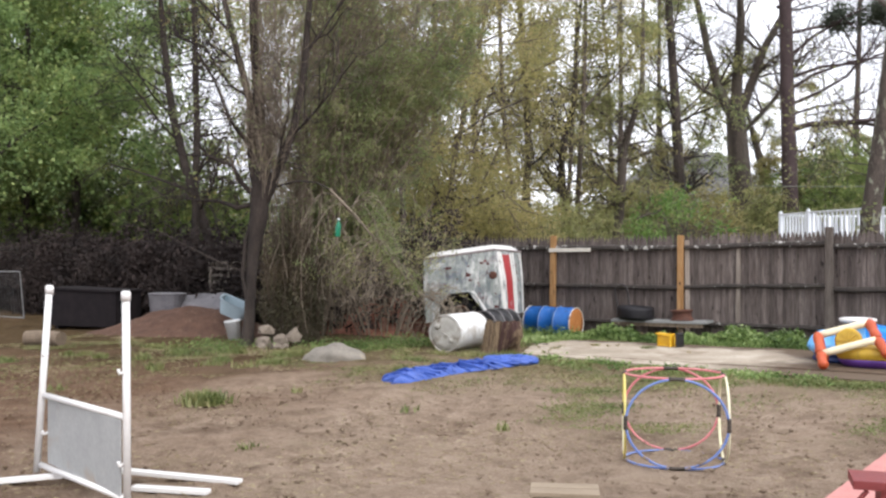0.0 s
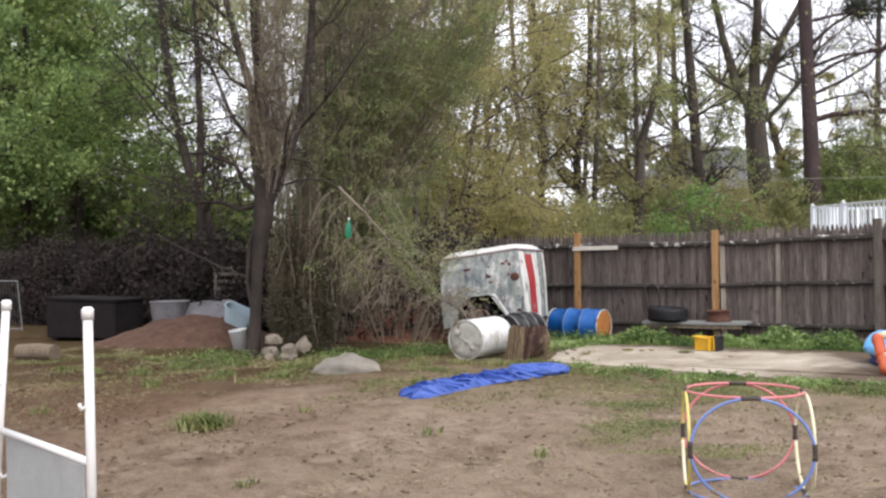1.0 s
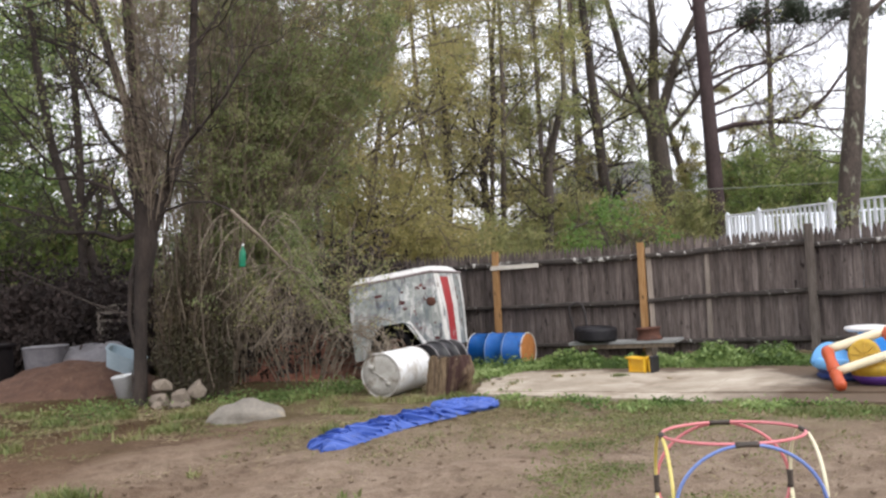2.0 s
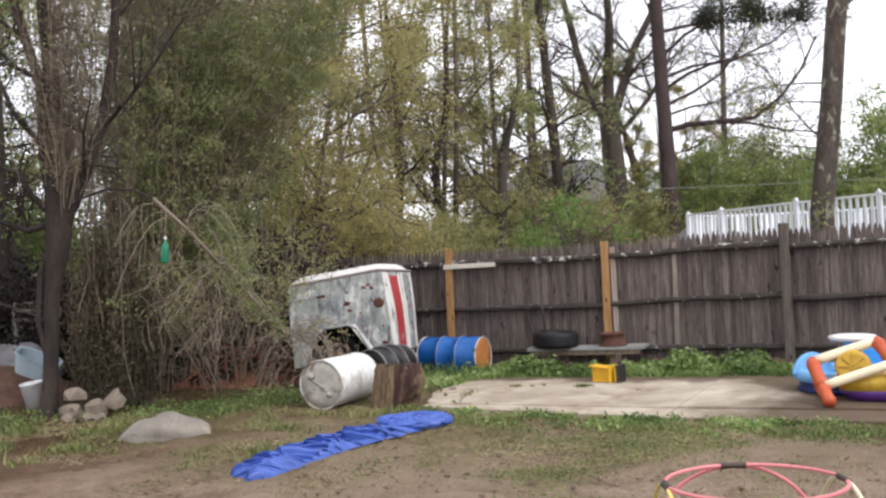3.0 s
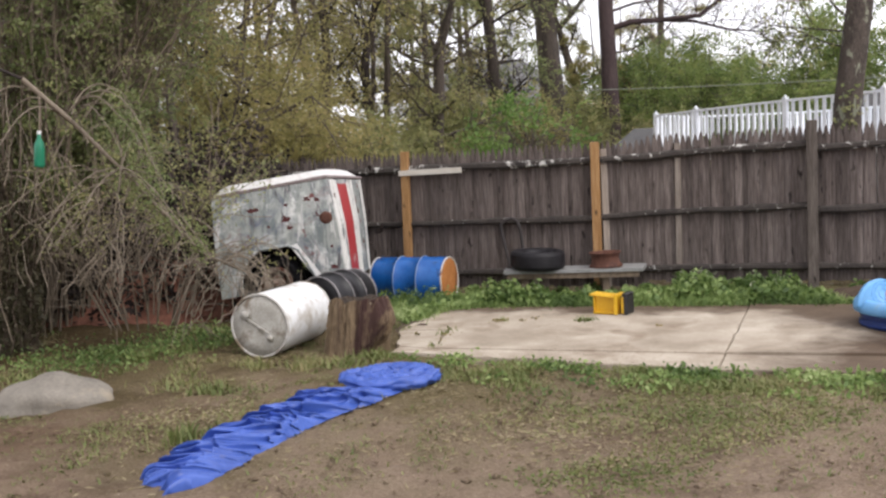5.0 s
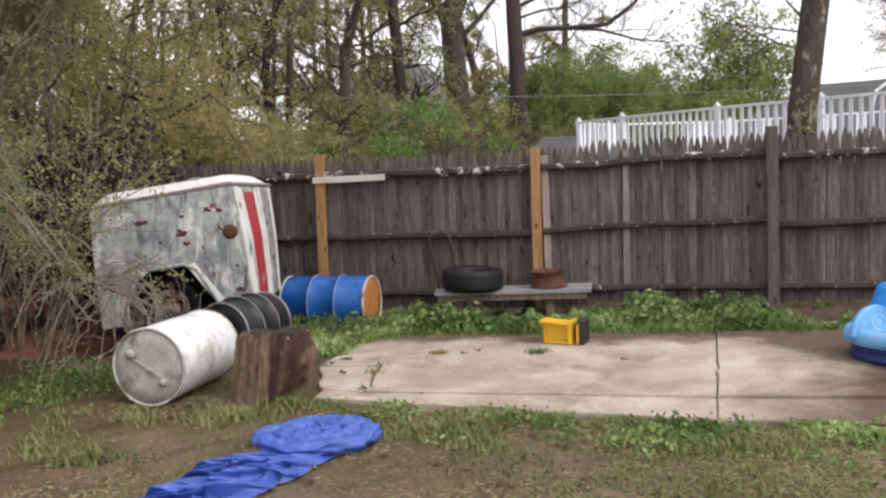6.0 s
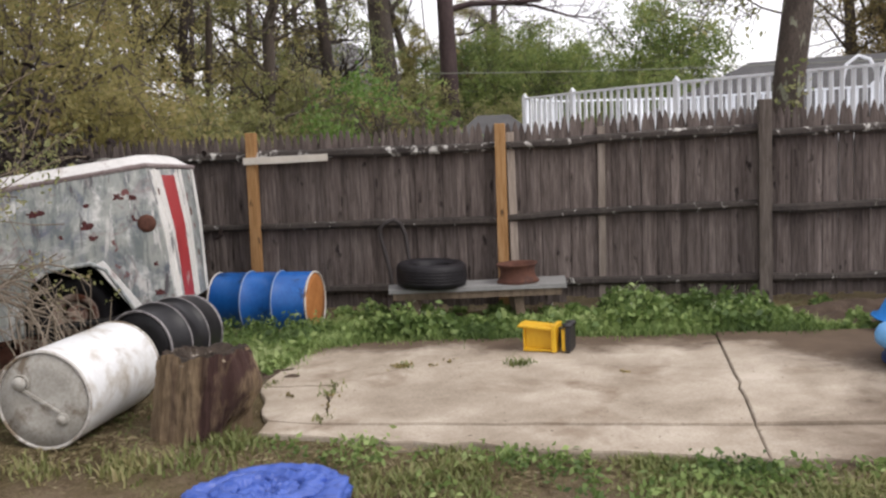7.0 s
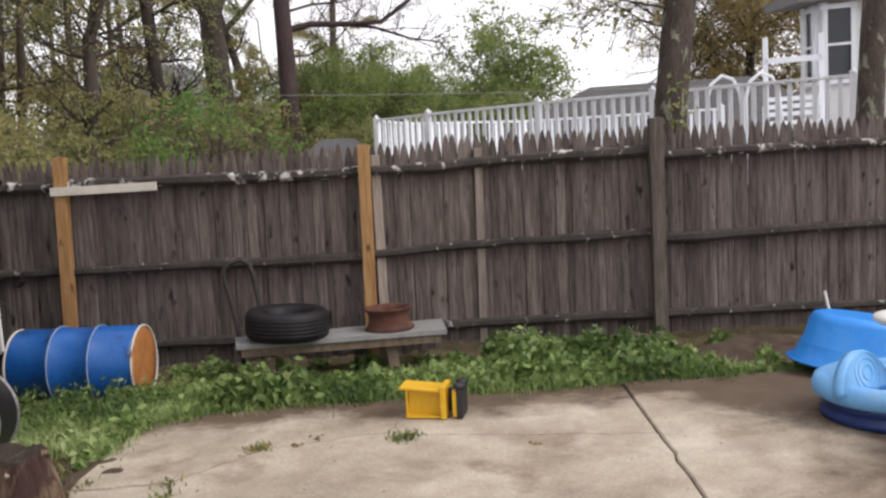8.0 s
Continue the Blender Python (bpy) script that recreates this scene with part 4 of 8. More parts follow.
# ---- old truck box ----
def truck():
    ob = thing("truck_box", Matrix(), "old truck rear box with flaking white paint", "truck box")
    # four corners of each level: near left, near right, far right, far left
    levels = [(-0.02, [(-2.22, 17.62, 0.30), (-0.78, 17.72, 0.46), (-0.66, 19.2, 0.42), (-2.15, 19.3, 0.30)]),
              (0.6, [(-2.25, 17.60, 0.95), (-0.84, 17.70, 1.12), (-0.68, 19.2, 1.08), (-2.18, 19.3, 0.95)]),
              (1.0, [(-2.27, 17.63, 1.48), (-0.96, 17.76, 1.66), (-0.73, 19.2, 1.62), (-2.2, 19.3, 1.48)])]
    bm = bmesh.new()

    def at(level, u, v):
        """A place on the near side: u from left to right, v from the sill up."""
        n0, n1, n2 = (Vector(levels[0][1][k]) for k in (0, 1, 2))
        t0, t1 = Vector(levels[2][1][0]), Vector(levels[2][1][1])
        m0, m1 = Vector(levels[1][1][0]), Vector(levels[1][1][1])
        lo, mi, hi = n0.lerp(n1, u), m0.lerp(m1, u), t0.lerp(t1, u)
        return lo.lerp(mi, v / 0.55) if v < 0.55 else mi.lerp(hi, (v - 0.55) / 0.45)

    # near side panel with the wheel arch left open
    arch = [(0.17, 0.0), (0.18, 0.17), (0.25, 0.35), (0.35, 0.42), (0.58, 0.42), (0.66, 0.36), (0.80, 0.0)]
    outline = [(0.0, 0.0)] + arch + [(0.97, 0.0), (1.0, 0.12), (1.0, 0.9), (0.97, 1.0), (0.03, 1.0), (0.0, 0.93)]
    grid = {}
    N, K = 44, 40

    def inside(u, v):
        hit = False
        for (x0, y0), (x1, y1) in zip(arch, arch[1:] + arch[:1]):
            if (y0 > v) != (y1 > v) and u < (x1 - x0) * (v - y0) / (y1 - y0 + 1e-12) + x0:
                hit = not hit
        return hit

    def vert(i, j, back):
        key = (i, j, back)
        if key not in grid:
            u, v = i / N, j / K
            p = at(0, u, v)
            p.y += -0.02 * math.sin(math.pi * v) + 0.004 * noise.noise(p * 3)
            if back:
                p.y += 0.03
            grid[key] = bm.verts.new(p)
        return grid[key]

    cells = {(i, j) for i in range(N) for j in range(K) if not inside((i + 0.5) / N, (j + 0.5) / K)}
    for i, j in cells:
        bm.faces.new((vert(i, j, 0), vert(i + 1, j, 0), vert(i + 1, j + 1, 0), vert(i, j + 1, 0)))
        bm.faces.new((vert(i, j + 1, 1), vert(i + 1, j + 1, 1), vert(i + 1, j, 1), vert(i, j, 1)))
        for di, dj, a, b in ((-1, 0, (i, j), (i, j + 1)), (1, 0, (i + 1, j + 1), (i + 1, j)), (0, -1, (i + 1, j), (i, j)), (0, 1, (i, j + 1), (i + 1, j + 1))):
            if (i + di, j + dj) not in cells:
                bm.faces.new((vert(*a, 0), vert(*b, 0), vert(*b, 1), vert(*a, 1)))
    bmesh.ops.recalc_face_normals(bm, faces=bm.faces)
    part("side_panel", bm, M["paint"], ob, smooth=False)

    # rounded flare round the arch
    lip = [at(0, u, v) + Vector((0, -0.03, 0)) for u, v in arch]
    fine = []
    for a, b in zip(lip, lip[1:]):
        fine += [a.lerp(b, k / 4) for k in range(4)]
    fine.append(lip[-1])
    part("wheel_arch_lip", tube(fine, 0.018, 8), M["paint"], ob, smooth=True)

    def sheet(name, corners, mat, thick, label="", bevel=0.012):
        """A plate over four corners with thickness along its normal."""
        b = bmesh.new()
        c = [Vector(p) for p in corners]
        nrm = (c[1] - c[0]).cross(c[3] - c[0]).normalized() * thick
        lo, hi = [b.verts.new(p - nrm) for p in c], [b.verts.new(p) for p in c]
        b.faces.new(hi)
        b.faces.new(list(reversed(lo)))
        for k in range(4):
            b.faces.new((lo[k], lo[(k + 1) % 4], hi[(k + 1) % 4], hi[k]))
        bmesh.ops.recalc_face_normals(b, faces=b.faces)
        bmesh.ops.bevel(b, geom=list(b.edges), offset=bevel, segments=2, affect="EDGES")
        return part(name, b, M[mat], ob, label)

    lo, mid, top = (lv[1] for lv in levels)
    # end face in two folds, far side, far end, cap
    def end_at(v, w):
        """A place on the end face: v from near to far, w from the sill to the cap."""
        k, f = (0, w / 0.52) if w < 0.52 else (1, (w - 0.52) / 0.48)
        c = (lo, mid, top)
        p, q = Vector(c[k][1]).lerp(Vector(c[k][2]), v), Vector(c[k + 1][1]).lerp(Vector(c[k + 1][2]), v)
        return p.lerp(q, f)

    def end_strip(name, v0, v1, w0, w1, mat, proud, label=""):
        b = bmesh.new()
        n, m = 4, 16
        g = []
        for shift in (proud, proud - 0.03):
            g.append([[b.verts.new(end_at(v0 + (v1 - v0) * i / n, w0 + (w1 - w0) * j / m) + Vector((shift, 0, 0))) for i in range(n + 1)] for j in range(m + 1)])
        for j in range(m):
            for i in range(n):
                b.faces.new((g[0][j][i], g[0][j][i + 1], g[0][j + 1][i + 1], g[0][j + 1][i]))
        rim = [(j, 0) for j in range(m + 1)] + [(m, i) for i in range(1, n + 1)] + [(j, n) for j in range(m - 1, -1, -1)] + [(0, i) for i in range(n - 1, 0, -1)]
        for (j0, i0), (j1, i1) in zip(rim, rim[1:] + rim[:1]):
            b.faces.new((g[0][j0][i0], g[0][j1][i1], g[1][j1][i1], g[1][j0][i0]))
        bmesh.ops.recalc_face_normals(b, faces=b.faces)
        part(name, b, M[mat], ob, label)

    end_strip("end_panel", 0.0, 1.0, 0.0, 1.0, "paint", 0.0)
    sheet("far_panel", [lo[2], lo[3], top[3], top[2]], "paint", 0.03)
    sheet("front_panel", [lo[3], lo[0], top[0], top[3]], "paint", 0.03)
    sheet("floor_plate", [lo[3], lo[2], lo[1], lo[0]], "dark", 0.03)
    # the cap: a slightly domed lid with a rounded edge
    b = bmesh.new()
    rows = []
    for j in range(9):
        row = []
        for i in range(13):
            u, v = i / 12, j / 8
            p = (Vector(top[0]).lerp(Vector(top[1]), u)).lerp(Vector(top[3]).lerp(Vector(top[2]), u), v)
            edge = min(u, 1 - u) * 1.35, min(v, 1 - v) * 1.5
            p.z += 0.10 * min(1, min(edge) / 0.06) ** 0.5 + 0.02 * math.sin(math.pi * v)
            row.append(b.verts.new(p))
        rows.append(row)
    for r0, r1 in zip(rows, rows[1:]):
        for k in range(12):
            b.faces.new((r0[k], r0[k + 1], r1[k + 1], r1[k]))
    part("roof_cap", b, M["roof_paint"], ob, "white domed cap", smooth=True)
    drip = [Vector(top[k]) for k in (3, 0, 1, 2)]
    part("drip_rail", tube([p + Vector((0, 0, 0.0)) for p in drip], 0.022, 8), M["old_trim"], ob, "dull red-brown drip rail")

    q = [at(0, u, v) + Vector((0, -0.038, 0)) for u, v in ((0.60, 0.405), (0.80, 0.0), (0.86, 0.0), (0.655, 0.425))]
    sheet("arch_trim", [q[0], q[1], q[2], q[3]], "roof_paint", 0.015, "pale broad trim beside the wheel arch", 0.004)
    for u, v, s in ((0.32, 0.80, 0.055), (0.36, 0.80, 0.035), (0.60, 0.66, 0.06), (0.615, 0.58, 0.04), (0.62, 0.80, 0.035), (0.80, 0.82, 0.05), (0.88, 0.80, 0.04), (0.86, 0.66, 0.04), (0.93, 0.34, 0.035), (0.92, 0.14, 0.045), (0.45, 0.62, 0.03)):
        spot = part("rust_spot", boulder((s * 1.25, 0.012, s * 1.2), u * 90, 0.75, 3), M["dark_rust"], ob)
        spot.location = at(0, u, v) + Vector((0, -0.02 * math.sin(math.pi * v), 0))
    for v in (0.03, 0.14, 0.58, 0.66, 0.95):
        end_strip("flute", v - 0.014, v + 0.014, 0.01, 0.98, "white_stripe", 0.014)
    # stripes down the end face
    end_strip("white_stripe", 0.07, 0.25, 0.03, 0.97, "white_stripe", 0.005)
    end_strip("red_stripe", 0.25, 0.52, 0.03, 0.93, "red_stripe", 0.006)
    end_strip("white_stripe", 0.52, 0.64, 0.03, 0.95, "white_stripe", 0.005)
    for v, w, s in ((0.12, 0.80, 0.05), (0.75, 0.62, 0.06), (0.82, 0.30, 0.05)):
        p = end_at(v, w)
        part("dent", boulder((0.02, s, s * 1.5), v * 9, 0.2, 2), M["rust"], ob, "rust spot").location = p
    # round tail lamp hole, and the wheel in its arch
    p = at(0, 0.925, 0.62)
    part("tail_lamp", lathe([(0.06, -0.02), (0.075, 0.0), (0.065, 0.02), (0.03, 0.022)], 24, Matrix.Translation(p + Vector((0, -0.02, 0))) @ pose(0, 0, 0, 90, 0, 0)), M["rust"], ob, "rusted round tail lamp", smooth=True)
    c = Vector((-1.62, 17.93, 0.44))
    wheel = part("wheel", ring_bar(0.255, 0.085, 40, m=Matrix.Translation(c) @ pose(0, 0, 0, 90, 0, 0), cross=12), M["rubber"], ob, smooth=True)
    part("wheel_rim", lathe([(0.20, -0.02), (0.20, 0.05), (0.14, 0.05), (0.12, -0.02), (0.09, -0.02), (0.07, 0.05), (0.05, 0.06), (0.05, 0.09), (0.01, 0.095)], 28, Matrix.Translation(c) @ pose(0, 0, 0, 90, 0, 0)), M["hub"], wheel, "pale rusted wheel rim", smooth=True)
    # near-black sheet behind the arch, in place of the shade inside
    part("arch_shade_panel", box((1.2, 0.02, 0.9), pose(-1.5, 18.5, 0.75, 0, 6, 0)), M["dark"], ob)


truck()


# ---- folded tarp ----
def tarp():
    """A folded sheet: a pleated strip that ends in a loose coil."""
    start, end, half = Vector((-0.99, 12.10)), Vector((0.10, 14.53)), 0.262
    d = (end - start).normalized()
    s = Vector((d.y, -d.x))
    length = (end - start).length
    bm = bmesh.new()
    N, K = 320, 76
    rows = []
    for i in range(N + 1):
        f = i / N
        wide = half * (0.72 + 0.30 * min(1, f * 3)) * (1 + 0.10 * noise.noise(Vector((f * 5, 0, 3)))) * (1 + 0.20 * min(1.0, max(0.0, (f - 0.6) / 0.2)))
        if f > 0.93:
            wide *= math.sqrt(max(0.04, 1 - ((f - 0.93) / 0.07) ** 2))
        if f < 0.04:
            wide *= 0.7 + 0.3 * f / 0.04
        bend = -0.15 * math.sin(math.pi * f)
        row = []
        for j in range(K + 1):
            v = j / K * 2 - 1
            a, b = f * length, v * wide
            p2 = start + d * a + s * (b + bend)
            q = Vector((p2.x, p2.y, 0))
            w1 = noise.noise(Vector((a * 2.2, b * 2.2, 4.2)))
            # pleats that start square at one edge and bend into the length of the strip, with sharp crests
            side = b / half
            across = a - 0.42 * b - 0.6 * max(0.0, side + 0.2) ** 2 * half + 0.08 * w1
            run = b + 0.3 * a
            big = 1 - abs(noise.noise(Vector((run * 1.7, across * 8.0, 2.5)))) * 1.9
            small = 1 - abs(noise.noise(Vector((run * 3.5, across * 17.0, 6.1)))) * 1.9
            length_wise = 1 - abs(noise.noise(Vector((a * 1.3 + 4, (b + 0.12 * w1) * 13.0, 1.3)))) * 1.9
            lump = 0.006 + 0.088 * max(0.0, big) ** 1.5 * (0.6 + 0.8 * abs(w1)) + 0.036 * max(0.0, small) ** 1.3 + 0.05 * max(0.0, length_wise) ** 1.5 * max(0.0, side + 0.25) + 0.02 * max(0.0, 1 - side * side)
            # the folds lean over, so that each hides the foot of the next
            lump *= 1 - 0.75 * min(1.0, max(0.0, (f - 0.70) / 0.14))
            p2 = p2 - d * (1.5 * lump)
            q = Vector((p2.x, p2.y, 0))
            edge = max(0.0, 1 - abs(v) ** 7) * min(1, f / 0.03) * min(1, (1 - f) / 0.02)
            row.append(bm.verts.new((q.x + 0.02 * noise.noise(q * 6), q.y + 0.02 * noise.noise(q * 6 + Vector((4, 0, 0))), 0.002 + lump * edge)))
        rows.append(row)
    for a, b in zip(rows, rows[1:]):
        for j in range(K):
            bm.faces.new((a[j], a[j + 1], b[j + 1], b[j]))
    ob = thing("tarp", Matrix(), "crumpled bright blue plastic tarp, folded and coiled at one end", "tarp")
    part("strip", bm, M["tarp"], ob, smooth=True)
    # the loose coil: rolled turns of sheet lying round one another on the end of the strip
    centre = Vector((0.03, 14.33, 0.0))
    for k, (r, thick, lift) in enumerate(((0.335, 0.060, 0.055), (0.215, 0.054, 0.068), (0.095, 0.056, 0.050))):
        roll = bmesh.new()
        rings = []
        turns, cross = 150, 26
        for i in range(turns):
            a = 2 * math.pi * i / turns
            out = Vector((math.cos(a), math.sin(a), 0))
            wob = 1 + 0.10 * noise.noise(out * 1.6 + Vector((k * 5, 0, 0)))
            row = []
            for j in range(cross):
                c = 2 * math.pi * j / cross
                pleat = 1 - abs(noise.noise(Vector((math.cos(a) * 2.2 + k * 3, math.sin(a) * 2.2, c * 1.1 + a * 1.4)))) * 1.9
                crease = 1 - abs(noise.noise(Vector((math.cos(a) * 6 + k, math.sin(a) * 6, math.cos(c) * 1.5 + 4)))) * 1.9
                t = thick * (0.66 + 0.52 * max(0.0, pleat) ** 1.4 + 0.22 * max(0.0, crease))
                p = centre + out * (r * wob + t * math.cos(c) * 1.05) + Vector((0, 0, lift + t * math.sin(c) * 0.70))
                p.x, p.y = centre.x + (p.x - centre.x) * 1.02, centre.y + (p.y - centre.y) * 0.84
                p.z = max(p.z, 0.004)
                row.append(roll.verts.new(p))
            rings.append(row)
        for i in range(turns):
            for j in range(cross):
                roll.faces.new((rings[i][j], rings[(i + 1) % turns][j], rings[(i + 1) % turns][(j + 1) % cross], rings[i][(j + 1) % cross]))
        bmesh.ops.recalc_face_normals(roll, faces=roll.faces)
        part("coil", roll, M["tarp"], ob, smooth=True)


tarp()


# ---- stones ----
def stone(size, m, mat, label, seed, group="", rough=0.18, chipped=False):
    bm = boulder(size, seed, rough, 2 if chipped else 4)
    if chipped:
        rng = random.Random(seed)
        for _ in range(7):
            n = Vector((rng.uniform(-1, 1), rng.uniform(-1, 1), rng.uniform(-0.4, 1))).normalized()
            near = max(v.co.dot(n) for v in bm.verts) * rng.uniform(0.50, 0.72)
            for v in bm.verts:
                over = v.co.dot(n) - near
                if over > 0:
                    v.co -= n * over
    ob = new("stone", finish("stone", bm, M[mat], not chipped))
    ob.matrix_world = m
    tagged(ob, label, "stone", group)


stone((0.92, 0.66, 0.50), pose(-2.58, 14.02, 0.0, 0, 3, 12), "stone", "broad flat grey stone half sunk in the grass", 7, rough=0.12)
for k, (x, y, z, sx, sy, sz, rz) in enumerate(((-4.43, 15.62, 0.10, 0.52, 0.42, 0.36, 10), (-4.42, 15.66, 0.36, 0.46, 0.36, 0.34, 40), (-3.98, 15.58, 0.12, 0.42, 0.36, 0.40, 75),
                                                (-3.86, 15.85, 0.22, 0.44, 0.34, 0.46, 20), (-4.22, 15.22, 0.05, 0.26, 0.20, 0.16, 0), (-3.98, 15.25, 0.05, 0.34, 0.22, 0.18, 15), (-3.75, 15.32, 0.05, 0.24, 0.2, 0.16, 60))):
    stone((sx * 0.8, sy * 0.8, sz * 0.8), pose(x * 0.8 - 1.0, y * 0.8 + 3.10, z * 0.8, 0, 0, rz), "tan_stone", "tan field stone in a small heap beside the tree", 11 + k, "heap of stones", 0.24, True)


# ---- soil heaps ----
def heap(name, cx, cy, rx, ry, h, mat, label, seed, cat="soil"):
    bm = bmesh.new()
    N, rows = 72, []
    for k in range(26):
        f = k / 25
        row = []
        for i in range(N):
            a = 2 * math.pi * i / N
            wob = 1 + 0.16 * noise.noise(Vector((math.cos(a) * 1.3, math.sin(a) * 1.3, seed)))
            x, y = cx + rx * wob * f * math.cos(a), cy + ry * wob * f * math.sin(a)
            z = h * (0.5 + 0.5 * math.cos(math.pi * f)) ** 0.9
            z += 0.10 * h * noise.noise(Vector((x * 2.2, y * 2.2, seed))) * (1 - f) + 0.035 * noise.noise(Vector((x * 8, y * 8, seed))) * (1 - f ** 4)
            row.append(bm.verts.new((x, y, z - 0.02)))
        rows.append(row)
    for a, b in zip(rows[1:], rows[2:]):
        for i in range(N):
            j = (i + 1) % N
            bm.faces.new((a[i], a[j], b[j], b[i]))
    bm.faces.new(rows[1])
    bmesh.ops.recalc_face_normals(bm, faces=bm.faces)
    tagged(new(name, finish(name, bm, M[mat], True)), label, cat)


heap("soil_mound", -7.0, 17.55, 2.4, 1.3, 0.55, "heap", "low heap of reddish brown soil", 1)
heap("leaf_litter", -3.6, 19.15, 2.5, 1.35, 0.80, "leaf_litter", "low heap of red-brown dead leaves under the brush", 2, "leaf heap")


# ---- the overgrown thicket and its tree ----
def thicket():
    t = Plant(21)
    rng = t.rng

    def trunk(rows):
        """A stem through rows of (x, y, z, radius)."""
        for (x0, y0, z0, r0), (x1, y1, z1, r1) in zip(rows, rows[1:]):
            a, b = np.array([x0, y0, z0]), np.array([x1, y1, z1])
            for k in range(3):
                t.segs.append((a + (b - a) * k / 3, a + (b - a) * (k + 1) / 3, r0 + (r1 - r0) * k / 3, r0 + (r1 - r0) * (k + 1) / 3))

    trunk([(-4.92, 15.72, -0.1, 0.13), (-4.86, 15.72, 0.3, 0.10), (-4.82, 15.72, 1.0, 0.09), (-4.78, 15.71, 1.6, 0.105), (-4.66, 15.70, 2.2, 0.165), (-4.62, 15.70, 2.75, 0.175)])
    trunk([(-4.62, 15.70, 2.7, 0.15), (-4.56, 15.71, 3.2, 0.12), (-4.66, 15.74, 4.0, 0.105), (-4.76, 15.78, 5.0, 0.095), (-4.86, 15.85, 6.5, 0.07), (-4.9, 15.9, 9.0, 0.04)])
    trunk([(-4.68, 15.70, 2.75, 0.11), (-4.80, 15.72, 3.3, 0.085), (-4.84, 15.75, 4.2, 0.07), (-5.10, 15.8, 5.0, 0.06), (-5.5, 15.85, 6.4, 0.045), (-5.8, 15.9, 8.5, 0.03)])
    trunk([(-4.56, 15.70, 2.5, 0.11), (-4.28, 15.72, 3.1, 0.085), (-4.05, 15.78, 3.7, 0.07), (-3.92, 15.9, 4.6, 0.06), (-3.8, 16.0, 6.5, 0.05), (-3.7, 16.2, 9.0, 0.03)])
    trunk([(-4.80, 15.72, 0.4, 0.05), (-4.94, 15.64, 1.2, 0.032), (-4.88, 15.62, 1.8, 0.032), (-4.68, 15.66, 2.4, 0.04)])
    for rows, r0, r1 in (([(-4.72, 15.7, 2.45), (-5.05, 15.68, 2.38), (-5.4, 15.66, 2.50), (-5.9, 15.7, 2.52)], 0.05, 0.022), ([(-4.76, 15.7, 2.6), (-4.98, 15.66, 2.82), (-5.12, 15.64, 3.1), (-5.6, 15.6, 3.3), (-6.1, 15.6, 3.32)], 0.05, 0.018),
                         ([(-4.8, 15.72, 3.4), (-5.2, 15.7, 3.9), (-5.5, 15.7, 4.6), (-5.9, 15.7, 5.2)], 0.04, 0.016), ([(-4.84, 15.75, 4.3), (-5.2, 15.7, 4.5), (-5.7, 15.7, 5.2), (-6.2, 15.7, 5.4)], 0.035, 0.012)):
        pts = t.limb(rows, r0, r1)
        for p in pts[1:]:
            for _ in range(2):
                t.grow(p, (rng.uniform(-1, 0.1), rng.normal(0, 0.4), rng.uniform(0.0, 0.9)), rng.uniform(0.5, 1.1), 0.014, 0, 2, 0.25, 0.02, 3, 0.75, 0.2, 0.6, 2)
    for p, d, ln, r in (((-5.0, 15.8, 4.8), (-0.8, 0.1, 0.7), 1.6, 0.03), ((-4.1, 15.8, 3.6), (0.8, -0.4, 0.6), 1.9, 0.03), ((-5.2, 15.85, 5.4), (-0.6, -0.5, 0.8), 1.8, 0.03), ((-3.95, 15.95, 5.0), (0.7, 0.2, 0.9), 2.0, 0.03), ((-4.3, 15.75, 3.0), (0.3, -0.8, 0.5), 1.3, 0.025)):
        t.grow(p, d, ln, r, 0, 2, 0.22, 0.03, 3, 0.75, 0.2, 0.6, 2)
    t.limb([(-4.62, 15.72, 2.55), (-4.2, 15.45, 2.72), (-3.7, 15.15, 2.78), (-3.3, 15.0, 2.74), (-3.05, 14.95, 2.62)], 0.016, 0.014)
    plant_thing("tree", Matrix(), "dark-trunked small tree with bare twiggy limbs", "tree", t.wood("trunk", M["bark"], 9), leaf_mesh("crown", sprays(t.tips, 1500, rng, 21, 0.25, 0.2), 0.05, M["leaf_thicket"], rng, 0.3, 0.4, 0.04))
    # brush: thin stems that rise and arch outward, hung with long fine twigs and small leaves in drifts
    b = Plant(33)
    rng = b.rng
    spots = []

    def wisp(p, d, steps, r, leafy):
        """A fine twig that sets out along d and hangs over."""
        for i in range(steps):
            q = p + d
            b.segs.append((p, q, r, r * 0.85))
            if leafy:
                spots.extend(p + (q - p) * g for g in (0.12, 0.37, 0.62, 0.87))
            d = d * 0.92 + np.array([rng.normal(0, 0.018), rng.normal(0, 0.018), -0.022])
            p, r = q, r * 0.85

    for k in range(150):
        a, q = rng.uniform(0, 2 * np.pi), rng.uniform(0, 1) ** 0.5
        x, y = -4.75 + 0.65 * q * np.cos(a), 18.1 + 0.8 * q * np.sin(a)
        h = rng.uniform(4.5, 9.5)
        out = np.array([rng.uniform(0.0, 4.2) if k % 3 else rng.uniform(-0.3, 1.6), (y - 18.0) * 0.8 + rng.uniform(-1.3, 1.1)])
        p, r = np.array([x, y, -0.05]), rng.uniform(0.010, 0.030)
